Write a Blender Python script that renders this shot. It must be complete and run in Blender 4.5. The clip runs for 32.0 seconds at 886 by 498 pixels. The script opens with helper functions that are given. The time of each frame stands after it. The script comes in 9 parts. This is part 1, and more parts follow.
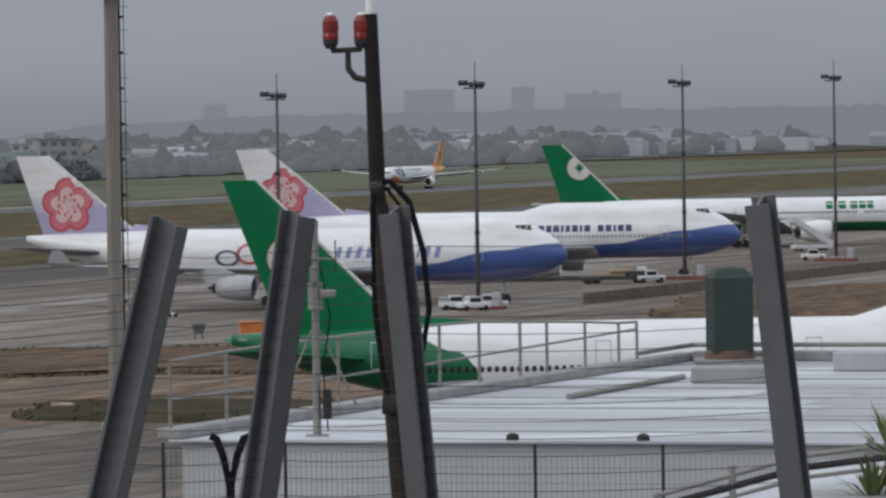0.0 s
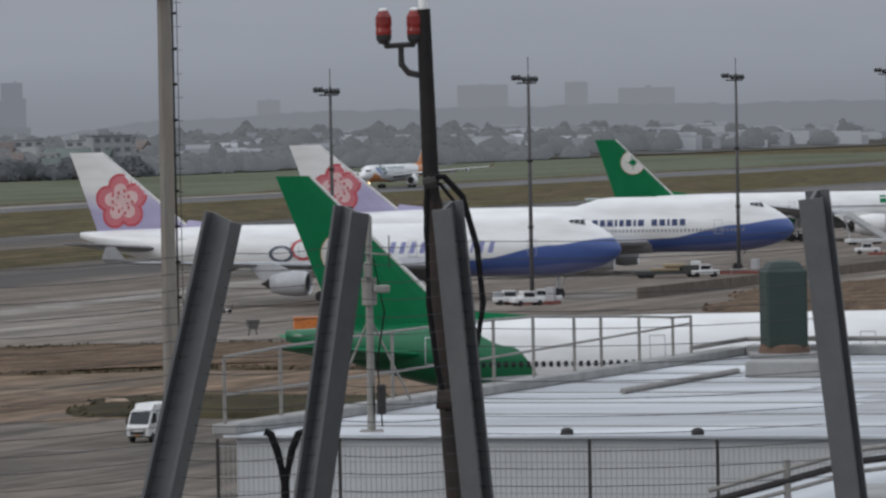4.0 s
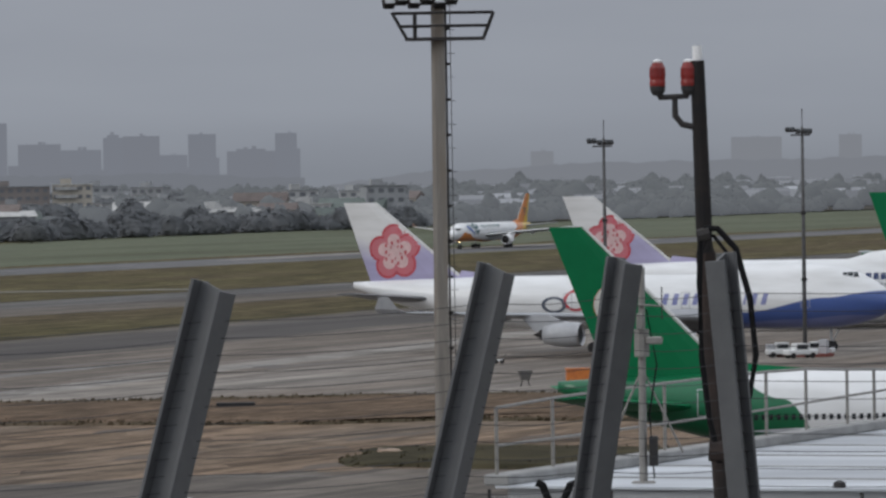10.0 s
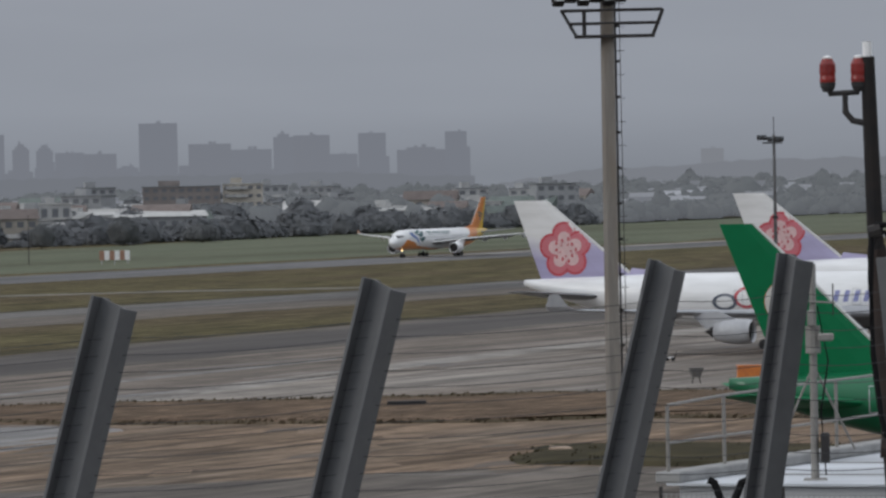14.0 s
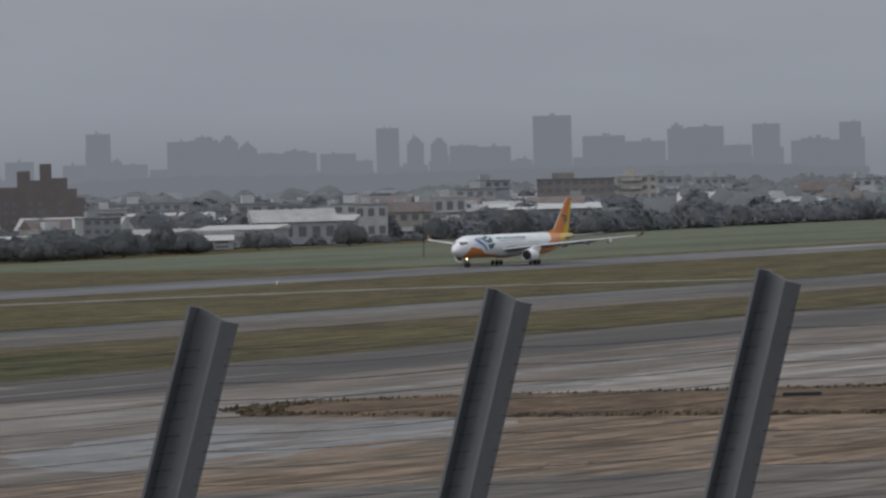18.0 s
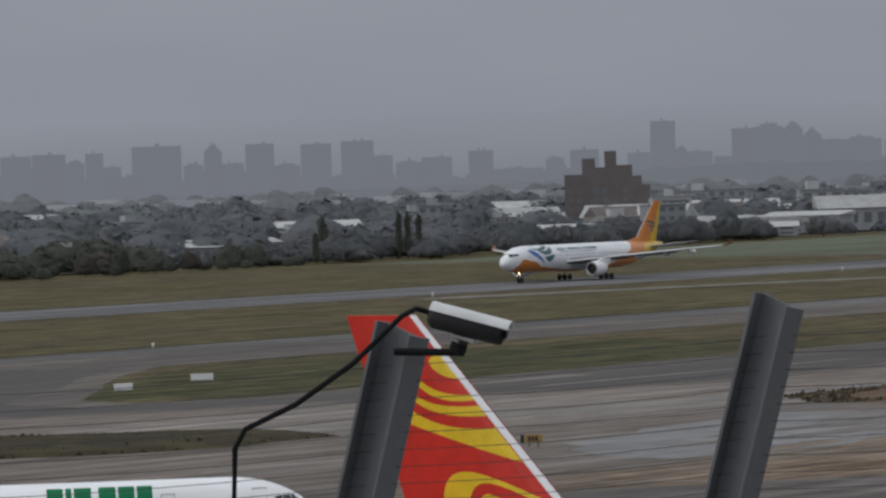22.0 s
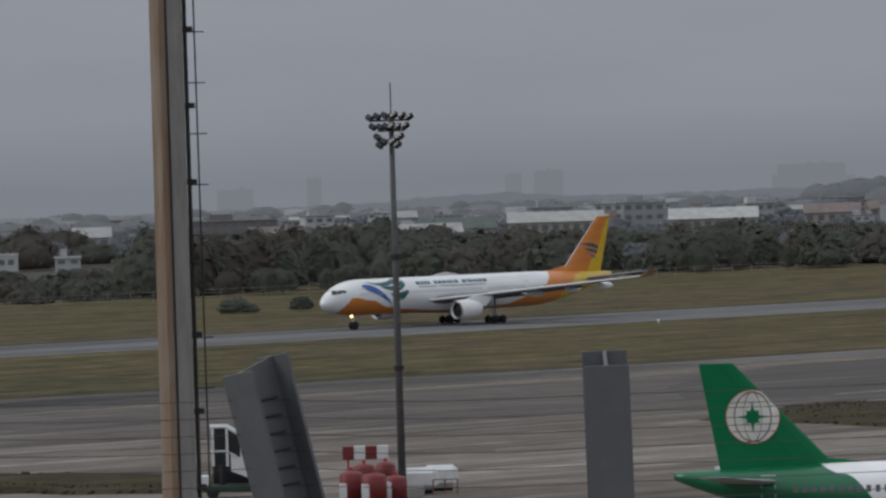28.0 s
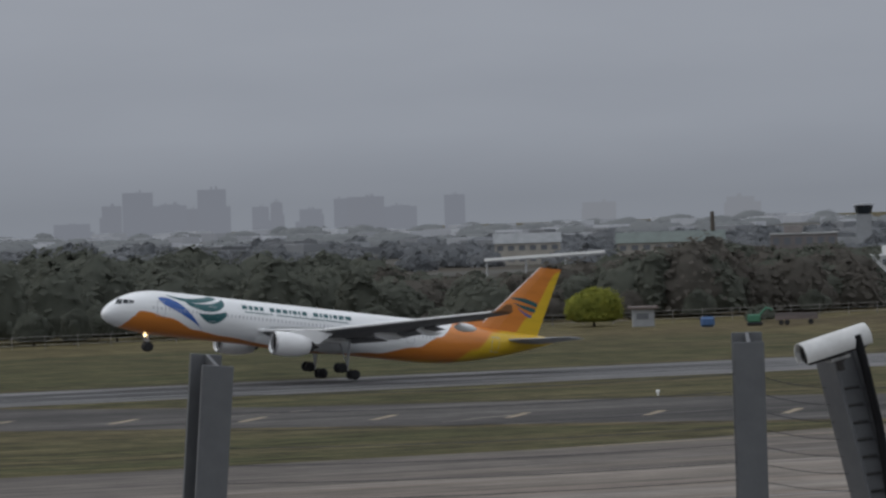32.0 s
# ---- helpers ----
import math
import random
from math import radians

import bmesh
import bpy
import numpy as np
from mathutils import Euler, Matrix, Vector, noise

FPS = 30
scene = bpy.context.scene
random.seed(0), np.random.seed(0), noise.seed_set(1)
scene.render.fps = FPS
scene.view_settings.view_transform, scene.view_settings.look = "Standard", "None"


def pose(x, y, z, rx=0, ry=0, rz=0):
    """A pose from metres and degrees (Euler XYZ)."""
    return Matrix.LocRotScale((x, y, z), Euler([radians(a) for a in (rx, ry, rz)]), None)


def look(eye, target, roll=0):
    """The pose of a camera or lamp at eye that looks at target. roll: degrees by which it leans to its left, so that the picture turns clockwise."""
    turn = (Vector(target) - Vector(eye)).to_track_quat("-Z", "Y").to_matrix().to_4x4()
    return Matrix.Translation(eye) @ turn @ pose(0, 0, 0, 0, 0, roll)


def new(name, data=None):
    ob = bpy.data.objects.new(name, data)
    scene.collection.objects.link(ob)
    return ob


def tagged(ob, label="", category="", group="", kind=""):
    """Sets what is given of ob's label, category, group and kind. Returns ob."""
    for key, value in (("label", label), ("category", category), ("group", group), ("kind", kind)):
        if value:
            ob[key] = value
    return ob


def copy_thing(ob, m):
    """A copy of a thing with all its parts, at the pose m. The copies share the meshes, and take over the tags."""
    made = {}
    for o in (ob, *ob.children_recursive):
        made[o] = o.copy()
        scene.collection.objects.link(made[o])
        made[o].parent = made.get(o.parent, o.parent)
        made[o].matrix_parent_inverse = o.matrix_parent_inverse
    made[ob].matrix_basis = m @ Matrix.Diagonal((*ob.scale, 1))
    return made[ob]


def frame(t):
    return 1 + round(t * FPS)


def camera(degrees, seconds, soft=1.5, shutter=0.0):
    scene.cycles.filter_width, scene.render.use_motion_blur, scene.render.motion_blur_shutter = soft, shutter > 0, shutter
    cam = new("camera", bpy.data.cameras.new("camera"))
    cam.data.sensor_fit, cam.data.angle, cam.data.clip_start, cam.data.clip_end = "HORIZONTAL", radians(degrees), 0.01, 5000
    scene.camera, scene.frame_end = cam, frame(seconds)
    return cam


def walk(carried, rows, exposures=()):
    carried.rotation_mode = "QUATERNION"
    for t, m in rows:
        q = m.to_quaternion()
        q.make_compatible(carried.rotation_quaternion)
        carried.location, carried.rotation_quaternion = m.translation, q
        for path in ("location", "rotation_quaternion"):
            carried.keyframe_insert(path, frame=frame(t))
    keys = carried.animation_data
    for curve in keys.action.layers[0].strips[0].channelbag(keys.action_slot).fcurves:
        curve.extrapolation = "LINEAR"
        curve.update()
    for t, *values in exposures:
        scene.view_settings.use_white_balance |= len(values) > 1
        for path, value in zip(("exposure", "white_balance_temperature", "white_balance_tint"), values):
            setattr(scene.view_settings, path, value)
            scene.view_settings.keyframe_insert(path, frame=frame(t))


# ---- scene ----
EYE_Z = 23.0
FOV = 8.966
cam = camera(FOV, 32.0, soft=2.6)


def view(turn, tilt, roll):
    """The camera's pose on the terrace: degrees to the left, up, and of roll."""
    return pose(0, 0, EYE_Z, 0, 0, turn) @ pose(0, 0, 0, 90 + tilt, 0, 0) @ pose(0, 0, 0, 0, 0, roll)


# seconds, turn to the left, tilt, roll
PAN = [
    (0, 0.000, -1.293, -0.891), (0.5, 0.083, -1.296, -0.943), (1, 0.129, -1.269, -0.965), (1.5, 0.228, -1.274, -0.960),
    (2, 0.376, -1.290, -0.970), (2.5, 0.420, -1.297, -1.004), (3, 0.454, -1.306, -1.006), (3.5, 0.498, -1.320, -1.062),
    (5.5, 0.729, -1.358, -1.118), (6, 0.833, -1.358, -1.166), (6.5, 1.136, -1.344, -1.212), (7, 1.999, -1.296, -1.262),
    (7.5, 2.465, -0.981, -1.246), (8, 2.565, -0.802, -1.335), (8.5, 2.613, -0.806, -1.345), (9, 2.864, -0.809, -1.417),
    (9.5, 3.236, -0.829, -1.095), (10, 3.304, -0.769, -0.853), (10.5, 3.356, -0.746, -0.796), (11, 3.400, -0.760, -0.826),
    (11.5, 3.845, -0.773, -0.909), (12, 4.457, -0.760, -0.932), (12.5, 4.776, -0.760, -1.021), (13, 4.872, -0.740, -1.009),
    (13.5, 4.946, -0.754, -1.080), (15.5, 5.477, -0.771, -1.168), (16, 5.793, -0.777, -1.219), (16.5, 6.504, -0.778, -1.240),
    (17, 7.854, -0.758, -1.311), (17.5, 8.595, -0.743, -1.506), (18, 9.031, -0.756, -1.450), (18.5, 9.451, -0.766, -1.563),
    (19, 9.885, -0.763, -1.605), (19.5, 10.302, -0.746, -1.674), (20, 11.415, -0.777, -1.743), (20.5, 13.010, -0.766, -1.695),
    (21, 13.829, -0.757, -1.729), (21.5, 14.023, -0.748, -1.768), (22, 14.758, -0.733, -1.790), (22.5, 15.389, -0.742, -1.659),
    (23, 16.067, -0.718, -1.393), (23.5, 16.865, -0.736, -1.379), (24, 17.564, -0.734, -1.343), (24.5, 18.381, -0.720, -1.398),
    (26.5, 22.496, -0.682, -1.427), (27, 24.278, -0.704, -1.537), (27.5, 26.547, -0.708, -1.686), (28, 27.749, -0.701, -1.782),
    (28.5, 28.863, -0.690, -1.743), (29, 30.768, -0.712, -1.746), (29.5, 32.436, -0.776, -1.948), (30, 34.613, -0.748, -1.894),
    (30.5, 36.235, -0.703, -1.847), (31, 39.764, -0.623, -1.485), (31.5, 42.178, -0.572, -1.748), (32, 44.407, -0.503, -1.781)]
walk(cam, [(t, view(a, b, c)) for t, a, b, c in PAN], [(0, 0.06), (10, 0.03), (18, -0.03), (21, -0.1), (27, -0.16), (28.5, -0.12), (30, -0.07), (31, 0.0), (32, 0.0)])

# ---- world and light: an overcast, hazy morning ----
world = bpy.data.worlds.new("overcast_sky")
scene.world = world
world.use_nodes = True
wn, wl = world.node_tree.nodes, world.node_tree.links
wn.clear()
w_out = wn.new("ShaderNodeOutputWorld")
w_bg = wn.new("ShaderNodeBackground")
w_tc = wn.new("ShaderNodeTexCoord")
w_sep = wn.new("ShaderNodeSeparateXYZ")
w_ramp = wn.new("ShaderNodeValToRGB")
w_noise = wn.new("ShaderNodeTexNoise")
w_map = wn.new("ShaderNodeMapping")
w_mix = wn.new("ShaderNodeMix")
w_mix.data_type, w_mix.blend_type = "RGBA", "MULTIPLY"
w_map.inputs["Scale"].default_value = (9, 9, 42)
w_noise.inputs["Scale"].default_value = 1.4
w_noise.inputs["Detail"].default_value = 4
w_cr = wn.new("ShaderNodeValToRGB")
w_cr.color_ramp.elements[0].position, w_cr.color_ramp.elements[0].color = 0.3, (0.955, 0.957, 0.96, 1)
w_cr.color_ramp.elements[1].position, w_cr.color_ramp.elements[1].color = 0.72, (1.04, 1.04, 1.035, 1)
r = w_ramp.color_ramp
r.elements[0].position, r.elements[0].color = 0.0, (0.222, 0.241, 0.276, 1)
r.elements[1].position, r.elements[1].color = 1.0, (0.98, 1.03, 1.12, 1)
for pos, col in ((0.012, (0.276, 0.298, 0.342)), (0.03, (0.296, 0.318, 0.364)), (0.06, (0.311, 0.333, 0.379)), (0.35, (0.56, 0.59, 0.64))):
    e = r.elements.new(pos)
    e.color = (*col, 1)
wl.new(w_tc.outputs["Generated"], w_sep.inputs[0])
wl.new(w_sep.outputs["Z"], w_ramp.inputs["Fac"])
wl.new(w_tc.outputs["Generated"], w_map.inputs["Vector"])
wl.new(w_map.outputs[0], w_noise.inputs["Vector"])
wl.new(w_noise.outputs["Fac"], w_cr.inputs["Fac"])
wl.new(w_ramp.outputs["Color"], w_mix.inputs["A"])
wl.new(w_cr.outputs["Color"], w_mix.inputs["B"])
w_mix.inputs["Factor"].default_value = 1.0
wl.new(w_mix.outputs["Result"], w_bg.inputs["Color"])
wl.new(w_bg.outputs[0], w_out.inputs[0])
w_bg.inputs["Strength"].default_value = 1.0

sun = new("sun", bpy.data.lights.new("sun", "SUN"))
sun.data.energy, sun.data.angle, sun.data.color = 0.75, radians(30), (1.0, 0.97, 0.93)
sun.matrix_world = look((0, 0, 50), (95, 50, -5))

# ---- materials ----
MATS = {}


def nodes_of(name):
    m = bpy.data.materials.new(name)
    m.use_nodes = True
    return m, m.node_tree.nodes, m.node_tree.links, m.node_tree.nodes["Principled BSDF"]


def mat(name, a, b=None, rough=0.7, metal=0.0, scale=1.0, stretch=(1, 1, 1), bump=0.0, c=None, big=0.12, turn=0.0, lo=0.35, hi=0.65, spread=0.0, spec=0.5, haze_glow=0.0, streak=0.0, fleck=0.0, thin=0.0):
    """Two colours mixed by a fine noise, a third by a noise of larger scale, with bump and uneven roughness."""
    if name in MATS:
        return MATS[name]
    m, n, l, p = nodes_of(name)
    b = b or tuple(v * 0.82 for v in a)
    tc, mr0, mp = n.new("ShaderNodeTexCoord"), n.new("ShaderNodeMapping"), n.new("ShaderNodeMapping")
    mr0.inputs["Rotation"].default_value = (0, 0, radians(turn))
    mp.inputs["Scale"].default_value = stretch
    l.new(tc.outputs["Object"], mr0.inputs[0])
    l.new(mr0.outputs[0], mp.inputs[0])
    nz = n.new("ShaderNodeTexNoise")
    nz.inputs["Scale"].default_value, nz.inputs["Detail"].default_value, nz.inputs["Roughness"].default_value = scale, 6, 0.65
    l.new(mp.outputs[0], nz.inputs["Vector"])
    cr = n.new("ShaderNodeValToRGB")
    cr.color_ramp.elements[0].position, cr.color_ramp.elements[0].color = lo, (*a, 1)
    cr.color_ramp.elements[1].position, cr.color_ramp.elements[1].color = hi, (*b, 1)
    l.new(nz.outputs["Fac"], cr.inputs[0])
    out = cr.outputs[0]
    nb = n.new("ShaderNodeTexNoise")
    nb.inputs["Scale"].default_value, nb.inputs["Detail"].default_value = scale * big, 4
    l.new(mp.outputs[0], nb.inputs["Vector"])
    if c:
        cb = n.new("ShaderNodeValToRGB")
        cb.color_ramp.elements[0].position, cb.color_ramp.elements[1].position = 0.46, 0.66
        l.new(nb.outputs["Fac"], cb.inputs[0])
        mx = n.new("ShaderNodeMix")
        mx.data_type = "RGBA"
        mx.inputs["B"].default_value = (*c, 1)
        l.new(cb.outputs[0], mx.inputs["Factor"])
        l.new(out, mx.inputs["A"])
        out = mx.outputs["Result"]
    if streak:
        m2, n2, c2, x2 = n.new("ShaderNodeMapping"), n.new("ShaderNodeTexNoise"), n.new("ShaderNodeValToRGB"), n.new("ShaderNodeMix")
        m2.inputs["Scale"].default_value = (stretch[0] * 0.6, stretch[1] * 2.2, 1)
        l.new(mr0.outputs[0], m2.inputs[0])
        l.new(m2.outputs[0], n2.inputs["Vector"])
        n2.inputs["Scale"].default_value, n2.inputs["Detail"].default_value, n2.inputs["Roughness"].default_value = scale * 2.6, 7, 0.7
        e0, e1 = c2.color_ramp.elements
        e0.position, e0.color, e1.position, e1.color = 0.36, (1 - streak, 1 - streak, 1 - streak, 1), 0.68, (1 + streak, 1 + streak * 0.97, 1 + streak * 0.93, 1)
        l.new(n2.outputs["Fac"], c2.inputs[0])
        x2.data_type, x2.blend_type = "RGBA", "MULTIPLY"
        x2.inputs["Factor"].default_value = 1.0
        l.new(out, x2.inputs["A"])
        l.new(c2.outputs[0], x2.inputs["B"])
        out = x2.outputs["Result"]
    if fleck:
        n3, c3, x3 = n.new("ShaderNodeTexNoise"), n.new("ShaderNodeValToRGB"), n.new("ShaderNodeMix")
        n3.inputs["Scale"].default_value, n3.inputs["Detail"].default_value, n3.inputs["Roughness"].default_value = 0.16, 6, 0.72
        l.new(mr0.outputs[0], n3.inputs["Vector"])
        e0, e1 = c3.color_ramp.elements
        e0.position, e0.color, e1.position, e1.color = 0.36, (1 - fleck, 1 - fleck, 1 - fleck, 1), 0.64, (1 + fleck, 1 + fleck * 0.97, 1 + fleck * 0.92, 1)
        l.new(n3.outputs["Fac"], c3.inputs[0])
        x3.data_type, x3.blend_type = "RGBA", "MULTIPLY"
        x3.inputs["Factor"].default_value = 1.0
        l.new(out, x3.inputs["A"])
        l.new(c3.outputs[0], x3.inputs["B"])
        out = x3.outputs["Result"]
    if spread:
        oi, hv, mr = n.new("ShaderNodeObjectInfo"), n.new("ShaderNodeHueSaturation"), n.new("ShaderNodeMapRange")
        mr.inputs["To Min"].default_value, mr.inputs["To Max"].default_value = 1 - spread, 1 + spread
        l.new(oi.outputs["Random"], mr.inputs[0])
        l.new(mr.outputs[0], hv.inputs["Value"])
        l.new(out, hv.inputs["Color"])
        out = hv.outputs[0]
    l.new(out, p.inputs["Base Color"])
    mr = n.new("ShaderNodeMapRange")
    mr.inputs["To Min"].default_value, mr.inputs["To Max"].default_value = max(0.04, rough - 0.12), min(1, rough + 0.12)
    l.new(nb.outputs["Fac"], mr.inputs[0])
    l.new(mr.outputs[0], p.inputs["Roughness"])
    p.inputs["Metallic"].default_value = metal
    p.inputs["Specular IOR Level"].default_value = spec
    # haze painted on as a grey-blue glow
    if haze_glow:
        p.inputs["Emission Color"].default_value, p.inputs["Emission Strength"].default_value = (0.205, 0.22, 0.25, 1), haze_glow
    if bump:
        bp = n.new("ShaderNodeBump")
        bp.inputs["Strength"].default_value, bp.inputs["Distance"].default_value = bump, 0.05
        l.new(nz.outputs["Fac"], bp.inputs["Height"])
        l.new(bp.outputs[0], p.inputs["Normal"])
    if thin:
        tr, ms = n.new("ShaderNodeBsdfTranslucent"), n.new("ShaderNodeMixShader")
        ms.inputs[0].default_value = thin
        l.new(out, tr.inputs["Color"])
        l.new(p.outputs[0], ms.inputs[1])
        l.new(tr.outputs[0], ms.inputs[2])
        l.new(ms.outputs[0], n["Material Output"].inputs[0])
    MATS[name] = m
    return m


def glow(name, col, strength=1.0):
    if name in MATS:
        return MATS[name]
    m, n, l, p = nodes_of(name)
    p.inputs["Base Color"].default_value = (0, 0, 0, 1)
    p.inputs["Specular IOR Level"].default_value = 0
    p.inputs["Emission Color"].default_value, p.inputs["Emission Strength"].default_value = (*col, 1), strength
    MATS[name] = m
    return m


def paint(name, base, zones=(), rough=0.3):
    """Aircraft paint. Each zone: colour, 'x' or 'z' tested against a line of (along, limit) points, and the side of it that is coloured."""
    m, n, l, p = nodes_of(name)
    tc, sep = n.new("ShaderNodeTexCoord"), n.new("ShaderNodeSeparateXYZ")
    l.new(tc.outputs["Object"], sep.inputs[0])
    nz = n.new("ShaderNodeTexNoise")
    nz.inputs["Scale"].default_value, nz.inputs["Detail"].default_value = 0.35, 5
    mp = n.new("ShaderNodeMapping")
    mp.inputs["Scale"].default_value = (0.5, 1, 3)
    l.new(tc.outputs["Object"], mp.inputs[0])
    l.new(mp.outputs[0], nz.inputs["Vector"])
    dirt = n.new("ShaderNodeValToRGB")
    dirt.color_ramp.elements[0].position, dirt.color_ramp.elements[0].color = 0.3, (0.86, 0.86, 0.85, 1)
    dirt.color_ramp.elements[1].position, dirt.color_ramp.elements[1].color = 0.6, (1, 1, 1, 1)
    l.new(nz.outputs["Fac"], dirt.inputs[0])
    rgb = n.new("ShaderNodeRGB")
    rgb.outputs[0].default_value = (*base, 1)
    out = rgb.outputs[0]
    for col, pts, below, soft in zones:
        x0, x1 = pts[0][0], pts[-1][0]
        mr = n.new("ShaderNodeMapRange")
        mr.inputs["From Min"].default_value, mr.inputs["From Max"].default_value = x0, x1
        l.new(sep.outputs["X"], mr.inputs[0])
        cr = n.new("ShaderNodeValToRGB")
        cr.color_ramp.interpolation = "EASE"
        for i, (x, z) in enumerate(pts):
            pos = (x - x0) / (x1 - x0)
            e = cr.color_ramp.elements[i] if i < 2 else cr.color_ramp.elements.new(pos)
            v = (z + 5) / 30
            e.position, e.color = pos, (v, v, v, 1)
        l.new(mr.outputs[0], cr.inputs[0])
        z01 = n.new("ShaderNodeMath")
        z01.operation = "MULTIPLY_ADD"
        z01.inputs[1].default_value, z01.inputs[2].default_value = 1 / 30, 5 / 30
        l.new(sep.outputs["Z"], z01.inputs[0])
        df = n.new("ShaderNodeMath")
        df.operation = "SUBTRACT"
        l.new(cr.outputs[0], df.inputs[0 if below else 1])
        l.new(z01.outputs[0], df.inputs[1 if below else 0])
        st = n.new("ShaderNodeMapRange")
        st.inputs["From Min"].default_value, st.inputs["From Max"].default_value = -soft / 30, soft / 30
        l.new(df.outputs[0], st.inputs[0])
        mx = n.new("ShaderNodeMix")
        mx.data_type = "RGBA"
        mx.inputs["B"].default_value = (*col, 1)
        l.new(st.outputs[0], mx.inputs["Factor"])
        l.new(out, mx.inputs["A"])
        out = mx.outputs["Result"]
    mul = n.new("ShaderNodeMix")
    mul.data_type, mul.blend_type = "RGBA", "MULTIPLY"
    mul.inputs["Factor"].default_value = 1
    l.new(out, mul.inputs["A"])
    l.new(dirt.outputs[0], mul.inputs["B"])
    l.new(mul.outputs["Result"], p.inputs["Base Color"])
    p.inputs["Roughness"].default_value = rough
    p.inputs["Coat Weight"].default_value = 0.2
    return m


WHITE = mat("white_paint", (0.8, 0.8, 0.8), (0.74, 0.74, 0.74), rough=0.4, scale=0.8)
GLASSDARK = mat("dark_glass", (0.02, 0.025, 0.03), rough=0.12, scale=2)
RUBBER = mat("rubber", (0.018, 0.018, 0.02), rough=0.8, scale=5)
STEEL = mat("painted_steel", (0.106, 0.109, 0.114), (0.083, 0.086, 0.092), rough=0.5, scale=6, bump=0.1)
DARKSTEEL = mat("dark_steel", (0.028, 0.028, 0.032), (0.042, 0.038, 0.035), rough=0.65, scale=7, spec=0.25)
ALU = mat("bare_aluminium", (0.5, 0.5, 0.51), (0.42, 0.42, 0.43), rough=0.35, metal=0.8, scale=3)
GREYP = mat("grey_paint", (0.42, 0.43, 0.45), (0.36, 0.37, 0.39), rough=0.4, scale=1.5)
GALV = mat("galvanised_steel", (0.3, 0.29, 0.27), (0.22, 0.21, 0.2), rough=0.6, metal=0.3, scale=5)
RUST = mat("weathered_column_paint", (0.27, 0.19, 0.13), (0.2, 0.125, 0.08), rough=0.85, scale=0.9, stretch=(3, 3, 0.35), c=(0.3, 0.25, 0.2), big=0.7)
RED = mat("red_paint", (0.5, 0.03, 0.025), (0.4, 0.03, 0.03), rough=0.4, scale=2)
ORANGE = mat("orange_paint", (0.62, 0.2, 0.04), (0.5, 0.15, 0.04), rough=0.5, scale=2)
GREEN = mat("green_livery_paint", (0.002, 0.165, 0.062), (0.002, 0.145, 0.055), rough=0.5, scale=0.5, spec=0.2)
BLACK = mat("black_cable", (0.008, 0.008, 0.009), rough=0.75, scale=5, spec=0.15)

# ---- mesh helpers ----


def part(name, bm, material, parent=None, label="", smooth=False):
    me = bpy.data.meshes.new(name)
    bmesh.ops.recalc_face_normals(bm, faces=bm.faces)
    if smooth:
        for f in bm.faces:
            f.smooth = True
    bm.to_mesh(me)
    bm.free()
    me.materials.append(material)
    ob = new(name, me)
    if parent is not None:
        ob.parent = parent
    if label:
        ob["label"] = label
    return ob


def twin(src, name=None, m=None, parent=None):
    """Another object on the same mesh."""
    ob = new(name or src.name.split(".")[0], src.data)
    ob.parent = parent if parent is not None else src.parent
    if "label" in src:
        ob["label"] = src["label"]
    if m is not None:
        ob.matrix_basis = m
    return ob


def box(bm, lo, hi, m=None, bev=0.0):
    vs = [Vector((x, y, z)) for x in (lo[0], hi[0]) for y in (lo[1], hi[1]) for z in (lo[2], hi[2])]
    vs = [bm.verts.new(m @ v if m else v) for v in vs]
    fs = [bm.faces.new([vs[i] for i in q]) for q in ((0, 1, 3, 2), (4, 6, 7, 5), (0, 4, 5, 1), (2, 3, 7, 6), (0, 2, 6, 4), (1, 5, 7, 3))]
    if bev:
        es = list({e for f in fs for e in f.edges})
        bmesh.ops.bevel(bm, geom=es, offset=bev, segments=1, affect="EDGES")
    return bm


def B(lo, hi, m=None, bev=0.0):
    return box(bmesh.new(), lo, hi, m, bev)


def loft(rings, bm=None, caps=True, closed=True):
    bm = bm or bmesh.new()
    vr = [[bm.verts.new(v) for v in ring] for ring in rings]
    n = len(vr[0])
    for a, b in zip(vr, vr[1:]):
        for i in range(n if closed else n - 1):
            j = (i + 1) % n
            bm.faces.new((a[i], a[j], b[j], b[i]))
    if caps and closed:
        bm.faces.new(vr[0][::-1])
        bm.faces.new(vr[-1])
    return bm


def tube(bm, pts, rad, n=8, taper=None):
    """A round bar along points."""
    bm = bm or bmesh.new()
    pts = [Vector(p) for p in pts]
    rings = []
    up = Vector((0, 0, 1))
    for i, p in enumerate(pts):
        d = (pts[min(i + 1, len(pts) - 1)] - pts[max(i - 1, 0)]).normalized()
        a = d.cross(up)
        a = a.normalized() if a.length > 0.05 else d.cross(Vector((0, 1, 0))).normalized()
        b = d.cross(a).normalized()
        r0 = rad if taper is None else rad + (taper - rad) * i / (len(pts) - 1)
        rings.append([p + (a * math.cos(k * math.tau / n) + b * math.sin(k * math.tau / n)) * r0 for k in range(n)])
    return loft(rings, bm)


def lathe(bm, axis_pts, n=24, m=None, caps=True):
    """Turned about x: (x, radius) pairs."""
    rings = [[Vector((x, r0 * math.cos(k * math.tau / n), r0 * math.sin(k * math.tau / n))) for k in range(n)] for x, r0 in axis_pts]
    if m:
        rings = [[m @ v for v in ring] for ring in rings]
    return loft(rings, bm, caps)


